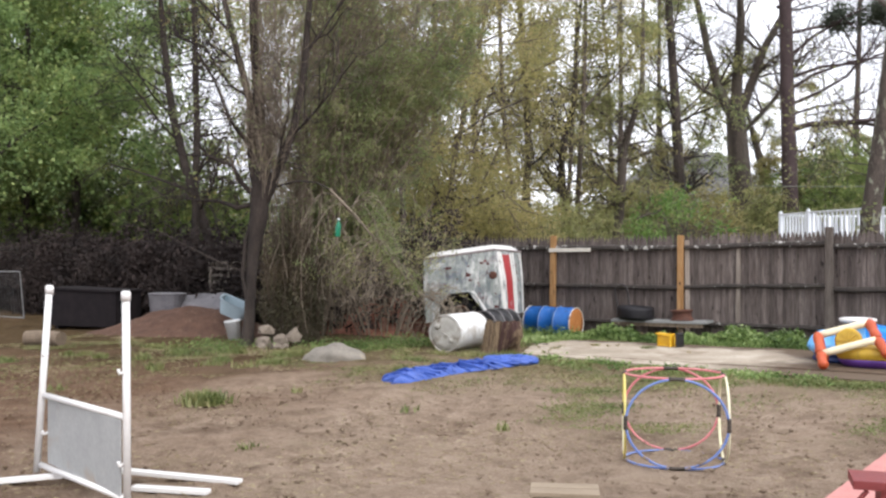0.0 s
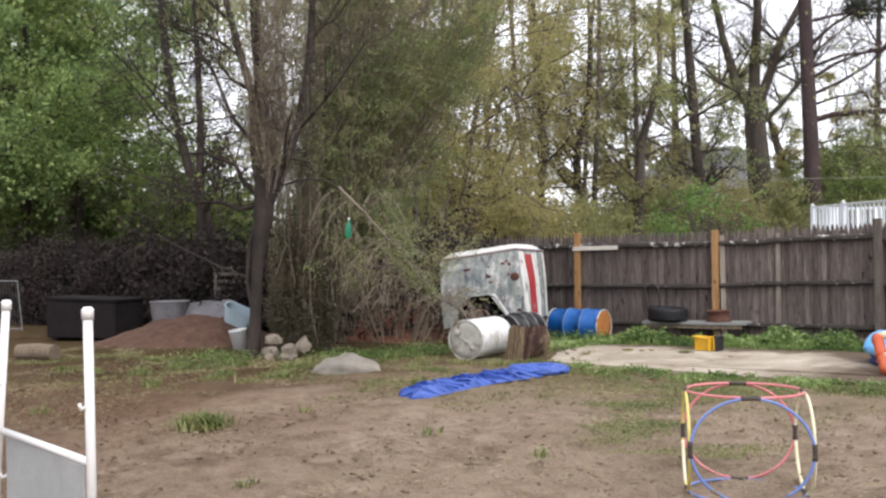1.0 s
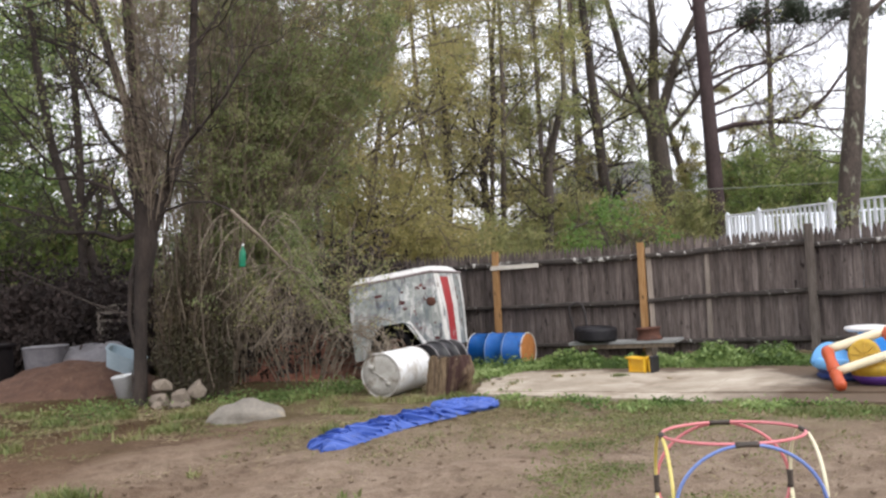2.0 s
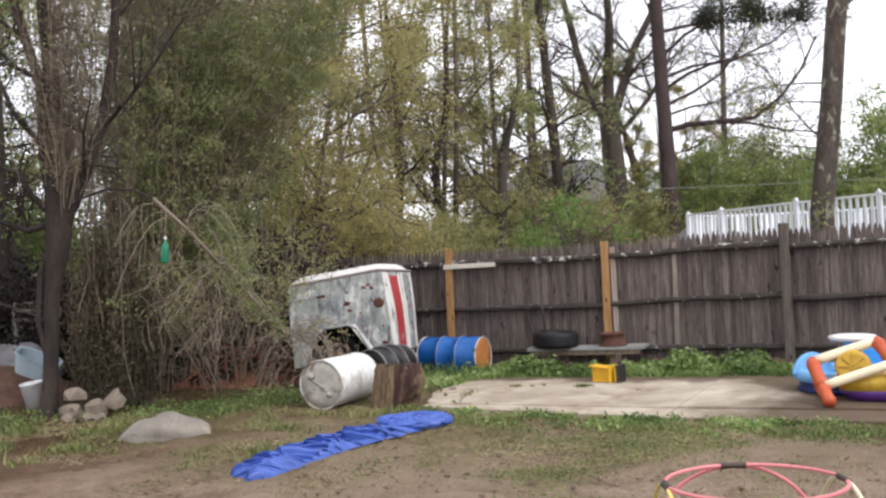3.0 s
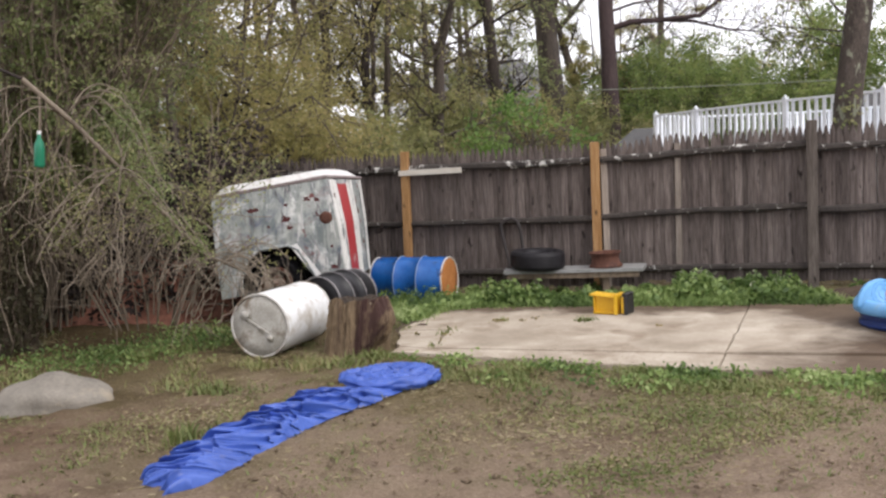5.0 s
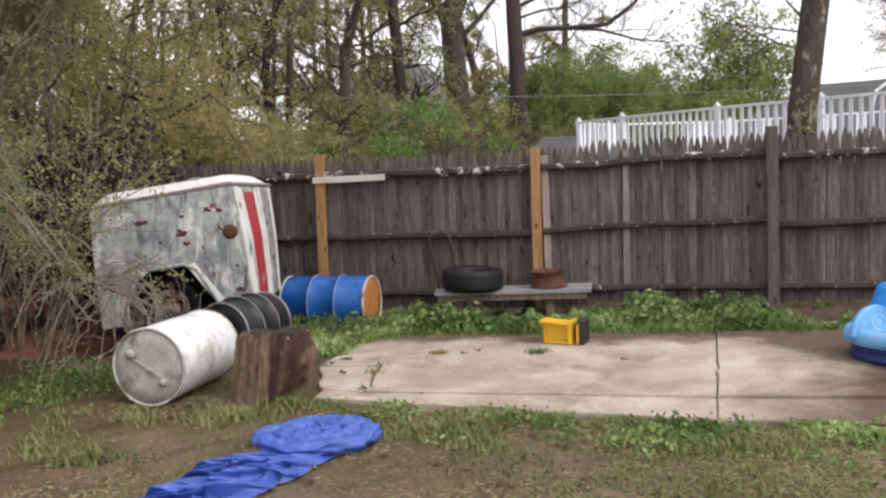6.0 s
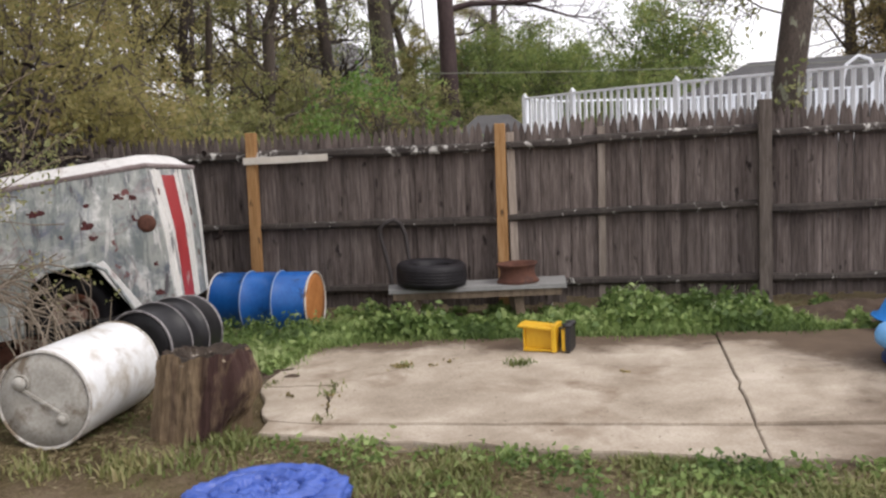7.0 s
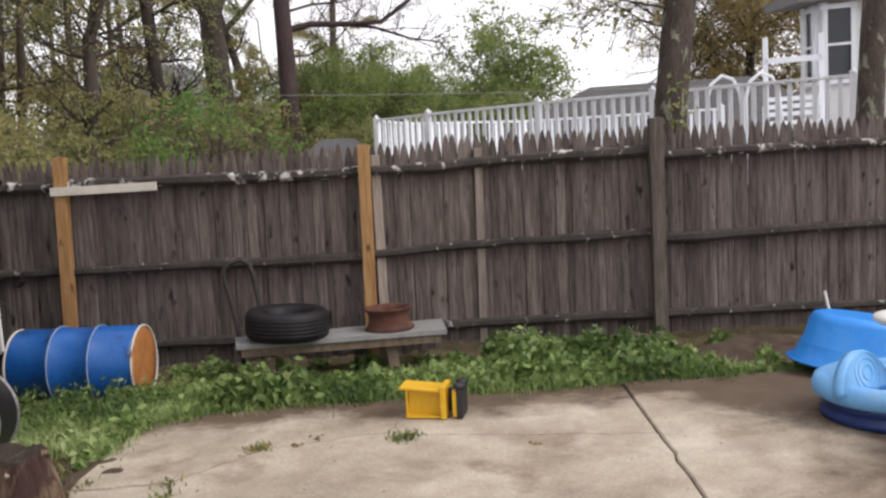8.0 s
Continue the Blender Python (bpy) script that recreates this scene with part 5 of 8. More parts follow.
        for i in range(1, 13):
            f = i / 12
            w = np.array([x + out[0] * f ** 1.35 + rng.normal(0, 0.08), y + out[1] * f ** 1.35 + rng.normal(0, 0.08), h * f])
            b.segs.append((p, w, r * (1 - 0.065 * i), r * (1 - 0.065 * (i + 1)) + 0.002))
            if f > 0.2:
                for _ in range(5):
                    d = rng.normal(0, 1, 3) * (1, 1, 0.4) + (0.1, -0.15, 0.75)
                    wisp(w + rng.normal(0, 0.05, 3), d * rng.uniform(0.10, 0.17) / np.linalg.norm(d), int(rng.integers(4, 8)), 0.0062, True)
            p = w
    # upright canes round the tree, nearly leafless
    for k in range(95):
        p = np.array([-4.35 + rng.normal(0, 0.45), 17.0 + rng.normal(0, 0.4), rng.uniform(-0.05, 1.6)])
        top = np.array([p[0] + rng.normal(0.15, 0.45), p[1] + rng.uniform(-0.3, 0.4), rng.uniform(4.0, 9.0)])
        base, r = p.copy(), rng.uniform(0.005, 0.012)
        for i in range(1, 12):
            w = base + (top - base) * (i / 11) + rng.normal(0, 0.045, 3)
            b.segs.append((p, w, r * (1 - 0.055 * i), r * (1 - 0.055 * (i + 1))))
            if i > 3 and rng.uniform() < 0.6:
                wisp(w, np.array([rng.normal(0, 0.07), rng.normal(0, 0.07), 0.13]), 4, 0.005, rng.uniform() < 0.18)
            p = w

    # climbing canes that wrap the upper limbs of the tree
    for k in range(80):
        p = np.array([-4.5 + rng.normal(0, 0.16), 15.62 + rng.normal(0, 0.13), rng.uniform(2.5, 3.4)])
        top = np.array([p[0] + rng.normal(-0.05, 0.42), p[1] + rng.uniform(-0.1, 0.3), rng.uniform(4.2, 8.5)])
        base, r = p.copy(), rng.uniform(0.004, 0.010)
        for i in range(1, 10):
            w = base + (top - base) * (i / 9) + rng.normal(0, 0.035, 3)
            b.segs.append((p, w, r, r * 0.92))
            for _ in range(2):
                wisp(w, np.array([rng.normal(0, 0.06), rng.normal(0, 0.06), 0.09]), 4, 0.0045, rng.uniform() < 0.12)
            p, r = w, r * 0.92

    def clear(q):
        """Leaves the truck box free, and the view past the tree."""
        if q[0] < -4.15 and q[1] < 15.9 and q[2] < 2.4 or q[0] < -5.75 + 0.10 * max(0.0, 4 - q[2]):
            return False
        return not (q[0] > -2.35 + 0.28 * max(0.0, q[2] - 2.0) and q[2] < 6.5)
    b.segs = [s for s in b.segs if clear(s[0]) and clear(s[1])]
    spots = np.array([q for q in spots if clear(q) and q[2] > 1.5])
    green = lumps(spots, 1.5, 5) + 0.5 * lumps(spots, 4.5, 6) - 0.30 * (spots[:, 0] < -4.1) - 0.35 * np.clip(spots[:, 2] - 4.5, 0, 2) * (spots[:, 0] > -3.2)
    spots = spots[rng.uniform(0, 1, len(spots)) < np.clip(0.55 + 0.6 * green, 0.06, 1)]
    plant_thing("brush_thicket", Matrix(), "tall overgrown brush of thin tan stems with small olive leaves", "bush", b.wood("stem", M["twig"], 3),
                leaf_mesh("crown", np.repeat(spots, 2, axis=0), 0.062, M["leaf_thicket"], rng, 0.8, 0.36, 0.045), trunk_name="stem")
    # a dense dark evergreen shrub at the foot of the brush
    e = Plant(35)
    rng = e.rng
    dense = []
    for k in range(420):
        a, q = rng.uniform(0, 2 * np.pi), rng.uniform(0, 1) ** 0.5
        p = np.array([-4.36 + 0.50 * q * np.cos(a), 16.45 + 0.45 * q * np.sin(a), -0.03])
        h, lean = rng.uniform(0.8, 2.6) * (1.15 - 0.45 * q), rng.normal(0, 0.06, 2)
        for i in range(1, 9):
            w = p + np.array([lean[0] * h / 8, lean[1] * h / 8, h / 8]) + rng.normal(0, 0.016, 3)
            e.segs.append((p, w, 0.007, 0.006))
            dense += [p + (w - p) * g for g in ((0.2, 0.5, 0.8) if i > 2 else (0.5,))]
            p = w
    plant_thing("evergreen_shrub", Matrix(), "dense dark evergreen shrub with brown lower twigs", "bush", e.wood("stem", M["dark_twig"], 3), leaf_mesh("crown", np.repeat(np.array(dense), 3, axis=0), 0.075, M["leaf_juniper"], rng, -0.8, 0.26, 0.05), trunk_name="stem")
    # the fallen, pale dead bough that leans out of the brush over the truck box
    f = Plant(8)
    rng = f.rng
    main_pts = f.limb([(-3.05, 14.95, 2.62), (-2.75, 15.2, 2.25), (-2.45, 15.55, 1.78), (-2.2, 15.9, 1.35), (-2.05, 16.3, 0.98), (-1.85, 16.7, 0.78), (-1.62, 16.95, 0.62)], 0.024, 0.012)
    for k, p in enumerate(main_pts):
        for _ in range(6 if k > 1 else 1):
            d = np.array([rng.uniform(-1.0, 0.5), rng.uniform(-0.7, 0.6), rng.uniform(-1.0, 0.25)])
            f.grow(p + rng.normal(0, 0.08, 3), d, rng.uniform(0.5, 1.1), 0.0065, 0, 1, 0.30, -0.16, 3, 0.8, 0.15, 0.6, 2)
    for k in range(46):
        p = main_pts[int(rng.integers(1, len(main_pts)))] + rng.normal(0, 0.10, 3)
        d = np.array([rng.uniform(-0.6, 1.0), rng.uniform(-0.9, 0.3), rng.uniform(0.1, 0.8)])
        d, r = d / np.linalg.norm(d) * 0.15, rng.uniform(0.005, 0.010)
        for i in range(int(rng.integers(6, 12))):
            f.segs.append((p, p + d, r, r * 0.9))
            p, r = p + d, r * 0.9
            d = (d + np.array([rng.normal(0, 0.014), rng.normal(0, 0.014), -0.038])) * 0.97
            if i > 2:
                f.tips.append(p)
    f.segs = [s for s in f.segs if max(s[0][0], s[1][0]) < -1.2 and max(s[0][1], s[1][1]) < 17.1]
    f.segs = [s for s in f.segs if min(s[0][2], s[1][2]) > (0.72 if s[0][0] < -2.25 else 0.05)]
    tips = np.array([p for p in f.tips if p[2] > 0.95 and p[0] < -1.95])
    plant_thing("dead_bough", Matrix(), "pale bough with a tangle of hanging leafy twigs", "branch", f.wood("limb", M["pale_twig"], 5),
                leaf_mesh("crown", sprays(tips, 2300, rng, 8, 0.18, -0.2), 0.04, M["leaf_thicket"], rng, 0.4, 0.45, 0.03), trunk_name="limb")
    # dry weed in front of the wheel arch
    rng = np.random.default_rng(21)
    leaves, stems = [], []
    for k in range(11):
        x = -1.95 + 0.065 * k
        top = (x + rng.uniform(-0.12, 0.12), 17.45 + rng.uniform(-0.05, 0.05), rng.uniform(0.62, 1.0))
        stems.append([(x, 17.40, -0.02), (x + 0.02, 17.42, top[2] * 0.5), top])
        leaves += [np.array(top) + rng.normal(0, 0.05, 3) for _ in range(9)]
    weed = thing("dry_weed", Matrix(), "thin dry weed with small pale leaves before the wheel arch", "weed")
    for rows in stems:
        part("stem", tube(rows, [0.006, 0.0045, 0.003], 5), M["pale_twig"], weed, smooth=True)
    crown = new("crown", leaf_mesh("crown", leaves, 0.04, M["leaf_spring"], rng, 0.2, 0.6, 0.01))
    crown.parent = weed
    # low shrub between brush and truck
    s = Plant(14)
    for k in range(30):
        a = s.rng.uniform(0, 6.28)
        s.grow((-3.0 + 0.45 * math.cos(a), 17.5 + 0.6 * math.sin(a), 0.1), (0.5 * math.cos(a), 0.5 * math.sin(a), 1.0), s.rng.uniform(1.1, 2.2), 0.010, 0, 1, 0.2, 0.0, 3, 0.6, 0.2, 0.5, 2)
    plant_thing("shrub", Matrix(), "leggy shrub with small yellow-green leaves beside the truck box", "bush", s.wood("stem", M["twig"], 4),
                leaf_mesh("crown", sprays([p for p in s.tips if p[2] > 1.1], 5200, s.rng, 14, 0.22, -0.2), 0.045, M["leaf_spring"], s.rng, 0.2, 0.45, 0.04), trunk_name="stem")


thicket()


# ---- trees behind the fence ----
def leafy_kind(seed, h, r, leaves, size, mat, bark, spread=0.85, low=0.22, levels=3, lift=0.02, reach=0.7, shrink=0.5, wander=0.16, keep=-0.1, sides=5):
    t = Plant(seed)
    t.grow((0, 0, -0.2), (0.02, 0.03, 1), h, r, 0, levels, wander, lift, 4, spread, low, shrink, 2)
    return t.wood("trunk", M[bark], sides), leaf_mesh("crown", sprays(t.tips, leaves, t.rng, seed, reach, keep), size, M[mat], t.rng, 0.25, 0.55, 0.05)


def bush_kind(seed, rx, ry, rz, leaves, size, mat, keep=-0.25):
    """A broad understorey bush: arching stems that fan out, hung with layered sprays of leaves."""
    t = Plant(seed)
    rng = t.rng
    for k in range(46):
        a, e = rng.uniform(0, 6.28), rng.uniform(0.25, 1.5)
        q = np.array([rx * np.cos(a) * np.cos(e), ry * np.sin(a) * np.cos(e), rz * (0.12 + 0.88 * np.sin(e))]) * rng.uniform(0.45, 1.08)
        pts = t.limb([(rng.normal(0, 0.2), rng.normal(0, 0.2), -0.2), q * (0.45, 0.45, 0.6) + rng.normal(0, 0.1, 3), q], 0.035, 0.010)
        for p in (pts[1], (pts[1] + pts[2]) / 2, pts[2]):
            t.grow(p, rng.normal(0, 1, 3) * (1, 1, 0.3) + (0, 0, 0.15), rx * rng.uniform(0.22, 0.5), 0.012, 0, 1, 0.25, 0.0, 3, 0.8, 0.2, 0.6, 2)
    spots = sprays(t.tips, leaves, rng, seed, 0.24 * rx, keep)
    spots[:, 2] = np.abs(spots[:, 2])
    return t.wood("stem", M["far_bark"], 4), leaf_mesh("crown", spots, size, M[mat], rng, 0.2, 0.6, 0.04)


def scatter(name, kinds, places, label, category, group, trunk_name="trunk"):
    first = {}
    for k, x, y, z, s, rz in places:
        m = pose(x, y, z, 0, 0, rz) @ Matrix.Diagonal((s, s, s, 1))
        if k not in first:
            first[k] = plant_thing(name, m, label, category, *kinds[k], group, trunk_name)
        else:
            copy = copy_thing(first[k], pose(x, y, z, 0, 0, rz))
            copy.scale = (s, s, s)


def wood_behind():
    leafy = {0: leafy_kind(51, 10.5, 0.15, 30000, 0.135, "leaf_dark", "dark_bark", 0.9, 0.30, 3, 0.0, 0.8, 0.5, 0.16, -0.15), 1: leafy_kind(52, 11.5, 0.16, 30000, 0.135, "leaf_green", "dark_bark", 0.95, 0.22, 3, 0.0, 0.8),
             2: leafy_kind(53, 10.0, 0.13, 26000, 0.085, "leaf_tan", "far_bark", 0.95, 0.2, 3, 0.0, 0.7, 0.5, 0.16, -0.3)}
    # the tree at (-16.8, 22.6) is added, mostly unseen, to shade the left fence
    scatter("leafy_tree", leafy, ((0, -18.4, 26.6, 0, 0.95, 0), (0, -16.8, 22.6, 0, 0.95, 210), (1, -20.0, 24.2, 0, 0.95, 60), (2, -6.4, 27.5, 0, 1.05, 200), (2, -4.9, 25.2, 0, 0.9, 30), (0, -21.2, 29.4, 0, 1.0, 140), (1, -23.0, 31.5, 0, 1.0, 250), (0, -19.4, 30.5, 0, 0.95, 30),
                                  (1, -25.0, 33.0, 0.3, 1.3, 20), (2, -6.0, 33.0, 0.3, 1.15, 310), (2, -9.2, 36.0, 0.3, 1.1, 80)),
            "leafy green tree standing behind the fence", "tree", "leafy trees behind the fence")
    tall = {0: leafy_kind(61, 20, 0.20, 15500, 0.15, "leaf_spring", "far_bark", 0.85, 0.16, 3, 0.04, 0.8, 0.28, 0.10, -0.05), 2: leafy_kind(63, 19, 0.16, 15000, 0.14, "leaf_spring", "far_bark", 0.75, 0.38, 3, 0.05, 0.8, 0.28, 0.10, -0.1), 1: leafy_kind(62, 19, 0.16, 15500, 0.15, "leaf_tan", "far_bark", 0.75, 0.16, 3, 0.05, 0.8, 0.28, 0.10, 0.0)}
    scatter("tall_tree", tall, ((0, -1.6, 53.0, 1.0, 1.0, 0), (0, -7.6, 46.0, 0.7, 0.95, 160), (1, -2.2, 58.0, 1.2, 1.0, 300), (0, -9.8, 44.0, 0.8, 1.05, 20),
                                (1, -15.0, 48.0, 1.0, 1.1, 130), (0, 0.6, 66.0, 1.4, 1.1, 200), (1, -6.6, 54.0, 1.0, 1.0, 330), (0, -35.0, 52.0, 1.1, 1.1, 90), (2, -4.4, 39.0, 0.6, 0.95, 110), (2, -2.6, 43.5, 0.7, 1.0, 250), (1, -11.6, 40.0, 0.6, 0.95, 210), (0, 0.9, 56.0, 1.1, 0.9, 75), (1, 11.0, 69.0, 1.2, 0.56, 35), (1, 14.6, 72.0, 1.2, 0.52, 145), (0, 8.8, 68.0, 1.2, 0.5, 250), (1, -3.6, 48.0, 0.8, 0.9, 190)),
            "tall slender tree with thin spring foliage", "tree", "tall trees of the wood")
    round_kind = bush_kind(71, 3.5, 3.1, 8.6, 29000, 0.14, "leaf_green", -0.5)
    scatter("round_tree", {0: round_kind}, ((0, 21.2, 59.0, 0.8, 1.22, 0), (0, 17.2, 63.0, 0.8, 0.90, 120), (0, 24.0, 66.0, 1.0, 0.6, 70), (0, 14.6, 66.0, 0.8, 0.92, 200), (0, 10.4, 55.0, 0.7, 0.92, 40), (0, 12.8, 57.0, 0.7, 0.98, 310), (0, 11.6, 49.5, 0.6, 0.72, 160), (0, 18.6, 57.0, 0.7, 0.72, 260), (0, 15.6, 58.0, 0.7, 0.80, 20), (0, 9.0, 60.0, 0.8, 0.85, 75)), "rounded bright green tree in full leaf", "tree", "round green trees")
    brown = leafy_kind(75, 9.5, 0.24, 26000, 0.15, "leaf_russet", "dark_bark", 0.9, 0.12, 3, 0.0, 0.9, 0.45, 0.14, -0.3)
    scatter("broad_tree", {0: brown}, ((0, 30.4, 50.5, 0.5, 1.15, 0), (0, 36.5, 47.0, 0.5, 1.0, 100), (0, 33.6, 55.0, 0.5, 1.1, 220)), "broad brownish green tree beyond the pool", "tree", "broad trees")
    bushes = {0: bush_kind(81, 2.0, 1.8, 3.0, 14000, 0.115, "leaf_bright", -0.6), 1: bush_kind(82, 2.9, 2.3, 4.1, 17000, 0.13, "leaf_spring", -0.6), 2: bush_kind(83, 2.7, 2.2, 3.7, 16000, 0.13, "leaf_green", -0.6), 3: bush_kind(84, 3.0, 2.3, 4.3, 16000, 0.125, "leaf_tan", -0.6), 4: bush_kind(85, 1.5, 1.4, 7.4, 9000, 0.13, "leaf_tan", -0.4)}
    scatter("understorey_bush", bushes, ((0, 2.3, 31.5, 0.2, 1.05, 0), (1, -1.6, 33.5, 0.2, 0.70, 40), (3, -4.2, 31.0, 0.1, 0.95, 100), (3, 3.3, 45.0, 0.6, 0.85, 30), (1, 0.4, 42.0, 0.6, 1.0, 200),
                                         (2, 11.6, 48.5, 0.6, 1.0, 80), (2, 12.6, 54.0, 0.9, 1.2, 150), (2, -21.5, 30.0, 0, 1.5, 20), (2, -18.6, 28.6, 0, 1.3, 70), (3, -7.5, 36.0, 0.3, 1.2, 260), (1, -2.6, 38.0, 0.4, 0.80, 310), (3, 2.6, 52.0, 0.9, 0.95, 15), (3, 0.0, 50.0, 0.8, 0.95, 110), (2, -5.4, 40.0, 0.4, 0.75, 60), (1, 5.6, 50.0, 0.8, 1.0, 190), (4, 6.6, 60.0, 0.9, 1.0, 220), (4, 9.3, 57.5, 0.9, 0.9, 100), (2, -13.4, 28.5, 0, 1.35, 40), (2, 9.4, 51.5, 0.8, 1.15, 280),
                                         (2, -12.2, 28.0, 0, 0.9, 60), (0, -9.4, 26.6, 0, 0.95, 190), (2, -16.5, 30.5, 0, 1.2, 230), (0, -6.0, 29.0, 0, 0.9, 300), (1, -20.0, 31.0, 0, 1.2, 130),
                                         (3, -3.0, 26.4, 0, 0.75, 45), (2, 17.0, 50.0, 0.6, 1.1, 15), (1, 13.4, 60.0, 1.0, 1.2, 95), (3, -1.6, 45.0, 0.6, 0.9, 170), (2, 9.6, 55.0, 0.9, 0.9, 240), (2, 18.6, 56.0, 0.8, 1.15, 310), (3, 7.0, 62.0, 1.2, 0.95, 20), (1, 9.0, 47.0, 0.6, 0.75, 340)),
            "understorey bush in fresh leaf behind the fence", "bush", "understorey bushes", "stem")


wood_behind()


def far_woods():
    """The closed edge of the wood, far behind everything."""
    rng = np.random.default_rng(77)
    n = 70000
    x = rng.uniform(-90, 80, n)
    y = 88 + 9 * np.sin(x * 0.11) + rng.uniform(-5, 9, n) - 0.10 * np.abs(x)
    top = 3.6 + 1.3 * np.sin(x * 0.23 + 1) + 1.2 * np.sin(x * 0.61) + 0.8 * np.sin(x * 1.7)
    z = 1.0 + rng.uniform(0, 1, n) ** 1.3 * top
    me = leaf_mesh("far_woods", np.column_stack([x, y, z]), 0.42, M["leaf_spring"], rng, 0.2, 0.7, 0.3)
    tagged(new("far_woods", me), "distant closed edge of a green wood", "woods", kind="stuff")


far_woods()


def oak():
    t = Plant(91)
    t.limb([(0.25, 0, -0.3), (0.15, 0, 3), (-0.05, 0, 6), (-0.2, 0, 8.6)], 0.78, 0.56)
    for pts, r0, r1 in (([(-0.3, 0, 8.3), (-1.2, 0, 10.2), (-1.75, 0.3, 12.4), (-2.7, 0.3, 17)], 0.34, 0.15), ([(-0.2, 0, 8.4), (-0.1, 0, 11.0), (0.1, -0.3, 14), (-0.1, -0.2, 18)], 0.38, 0.16),
                        ([(-0.1, 0, 8.2), (0.8, 0, 10.6), (1.3, 0, 12.2), (2.5, 0, 14.4), (3.3, 0, 17)], 0.32, 0.13), ([(0.3, 0, 7.6), (1.3, 0, 8.6), (2.3, 0.2, 9.8), (3.3, 0.3, 11.6)], 0.17, 0.06), ([(-0.2, 0, 9.0), (-2.0, -0.2, 10.0), (-3.6, 0, 11.8)], 0.12, 0.05)):
        pts = t.limb(pts, r0, r1)
        for p in pts[1:]:
            for _ in range(4):
                t.grow(p, t.rng.normal(0, 1, 3) * (1, 0.6, 0.5) + (0, 0, 0.6), t.rng.uniform(1.8, 3.4), 0.075, 0, 2, 0.24, 0.05, 3, 0.7, 0.25, 0.6, 2)
    low = [p for p in t.tips if p[2] < 12.5]
    plant_thing("oak_tree", pose(5.25, 58.2, 1.2), "big forked tree with bare crown and few leaves", "tree", t.wood("trunk", M["grey_bark"], 7), leaf_mesh("crown", sprays(low, 1300, t.rng, 91, 0.7, 0.35), 0.15, M["leaf_spring"], t.rng, 0.2, 0.6, 0.1))


def pine():
    t = Plant(95)
    t.limb([(0.10, 0, -0.4), (0.06, 0, 3), (0.02, 0, 6), (-0.08, 0, 9.5), (-0.22, 0, 16), (-0.3, 0, 24)], 0.50, 0.30)
    # the long low limb that dips, then sweeps up, and its neighbours
    for rows, r0, r1 in (([(0.0, 0, 7.5), (1.2, -0.1, 7.8), (2.8, -0.2, 7.8), (4.6, -0.3, 7.9), (6.0, -0.3, 8.9), (7.2, -0.2, 10.4), (8.0, 0, 12.0)], 0.17, 0.05), ([(2.6, -0.2, 7.8), (4.4, 0.1, 7.7), (6.2, 0.2, 7.2), (8.0, 0.3, 7.0)], 0.10, 0.03),
                         ([(-0.3, 0, 9.6), (1.4, 0.1, 10.6), (3.2, 0.2, 11.2), (5.4, 0.2, 11.4)], 0.11, 0.03), ([(-0.45, 0, 11.2), (1.2, -0.2, 12.6), (3.0, -0.3, 13.6), (5.2, -0.3, 14.6)], 0.11, 0.03),
                         ([(-0.6, 0, 12.8), (1.2, 0.3, 13.2), (3.2, 0.4, 13.4), (6.0, 0.5, 13.2)], 0.11, 0.03), ([(-0.65, 0, 14.4), (1.5, 0, 15.4), (4.0, 0, 16.0)], 0.10, 0.03), 
                         ([(0, 0, 8.9), (1.6, 0.3, 9.6), (3.0, 0.2, 10.4), (4.2, 0, 11.8), (5.0, 0, 13.4)], 0.10, 0.03), ([(0, 0, 10.4), (1.6, -0.3, 10.9), (3.6, -0.4, 11.0), (5.8, -0.3, 11.9), (7.4, 0, 13.2)], 0.10, 0.03), ([(-0.1, 0, 8.3), (1.4, 0.4, 8.8), (3.0, 0.6, 9.0), (4.4, 0.7, 9.8)], 0.08, 0.025), ([(-0.15, 0, 6.4), (0.6, -0.2, 6.3), (1.3, -0.3, 6.4)], 0.05, 0.02)):
        pts = t.limb(rows, r0, r1)
        for a, b in zip(pts[1:], pts[2:]):
            for f in (0.2, 0.55, 0.9):
                t.grow(a + (b - a) * f, (b - a) / np.linalg.norm(b - a) + t.rng.normal(0, 1, 3) * (0.5, 0.5, 0.7) + (0, 0, 0.1), t.rng.uniform(1.0, 2.4), 0.032, 0, 2, 0.26, 0.02, 3, 0.75, 0.2, 0.55, 2)
    tips = np.array([p for p in t.tips if p[2] > 13.2 and p[0] > 1.5])
    plant_thing("pine_tree", pose(7.27, 50.4, 1.0) @ Matrix.Diagonal((0.9, 0.9, 0.9, 1)), "tall reddish pine trunk with long bare limbs", "tree", t.wood("trunk", M["pine_bark"], 9), leaf_mesh("crown", sprays(tips, 5200, t.rng, 95, 0.6, 0.1), 0.34, M["needle"], t.rng, 0.1, 0.16, 0.1))
    b = Plant(97)
    for p in b.limb([(0.0, 0, -0.3), (0.05, 0, 4), (0.0, 0, 8), (0.15, 0, 12), (0.3, 0, 17)], 0.28, 0.13)[1:]:
        for side in (-1, 1, -0.4):
            b.grow(p + (0, 0, b.rng.uniform(-1.2, 1.2)), (side, b.rng.normal(0, 0.4), 0.7), b.rng.uniform(2.4, 4.2), 0.07, 0, 2, 0.2, 0.04, 3, 0.7, 0.25, 0.55, 2)
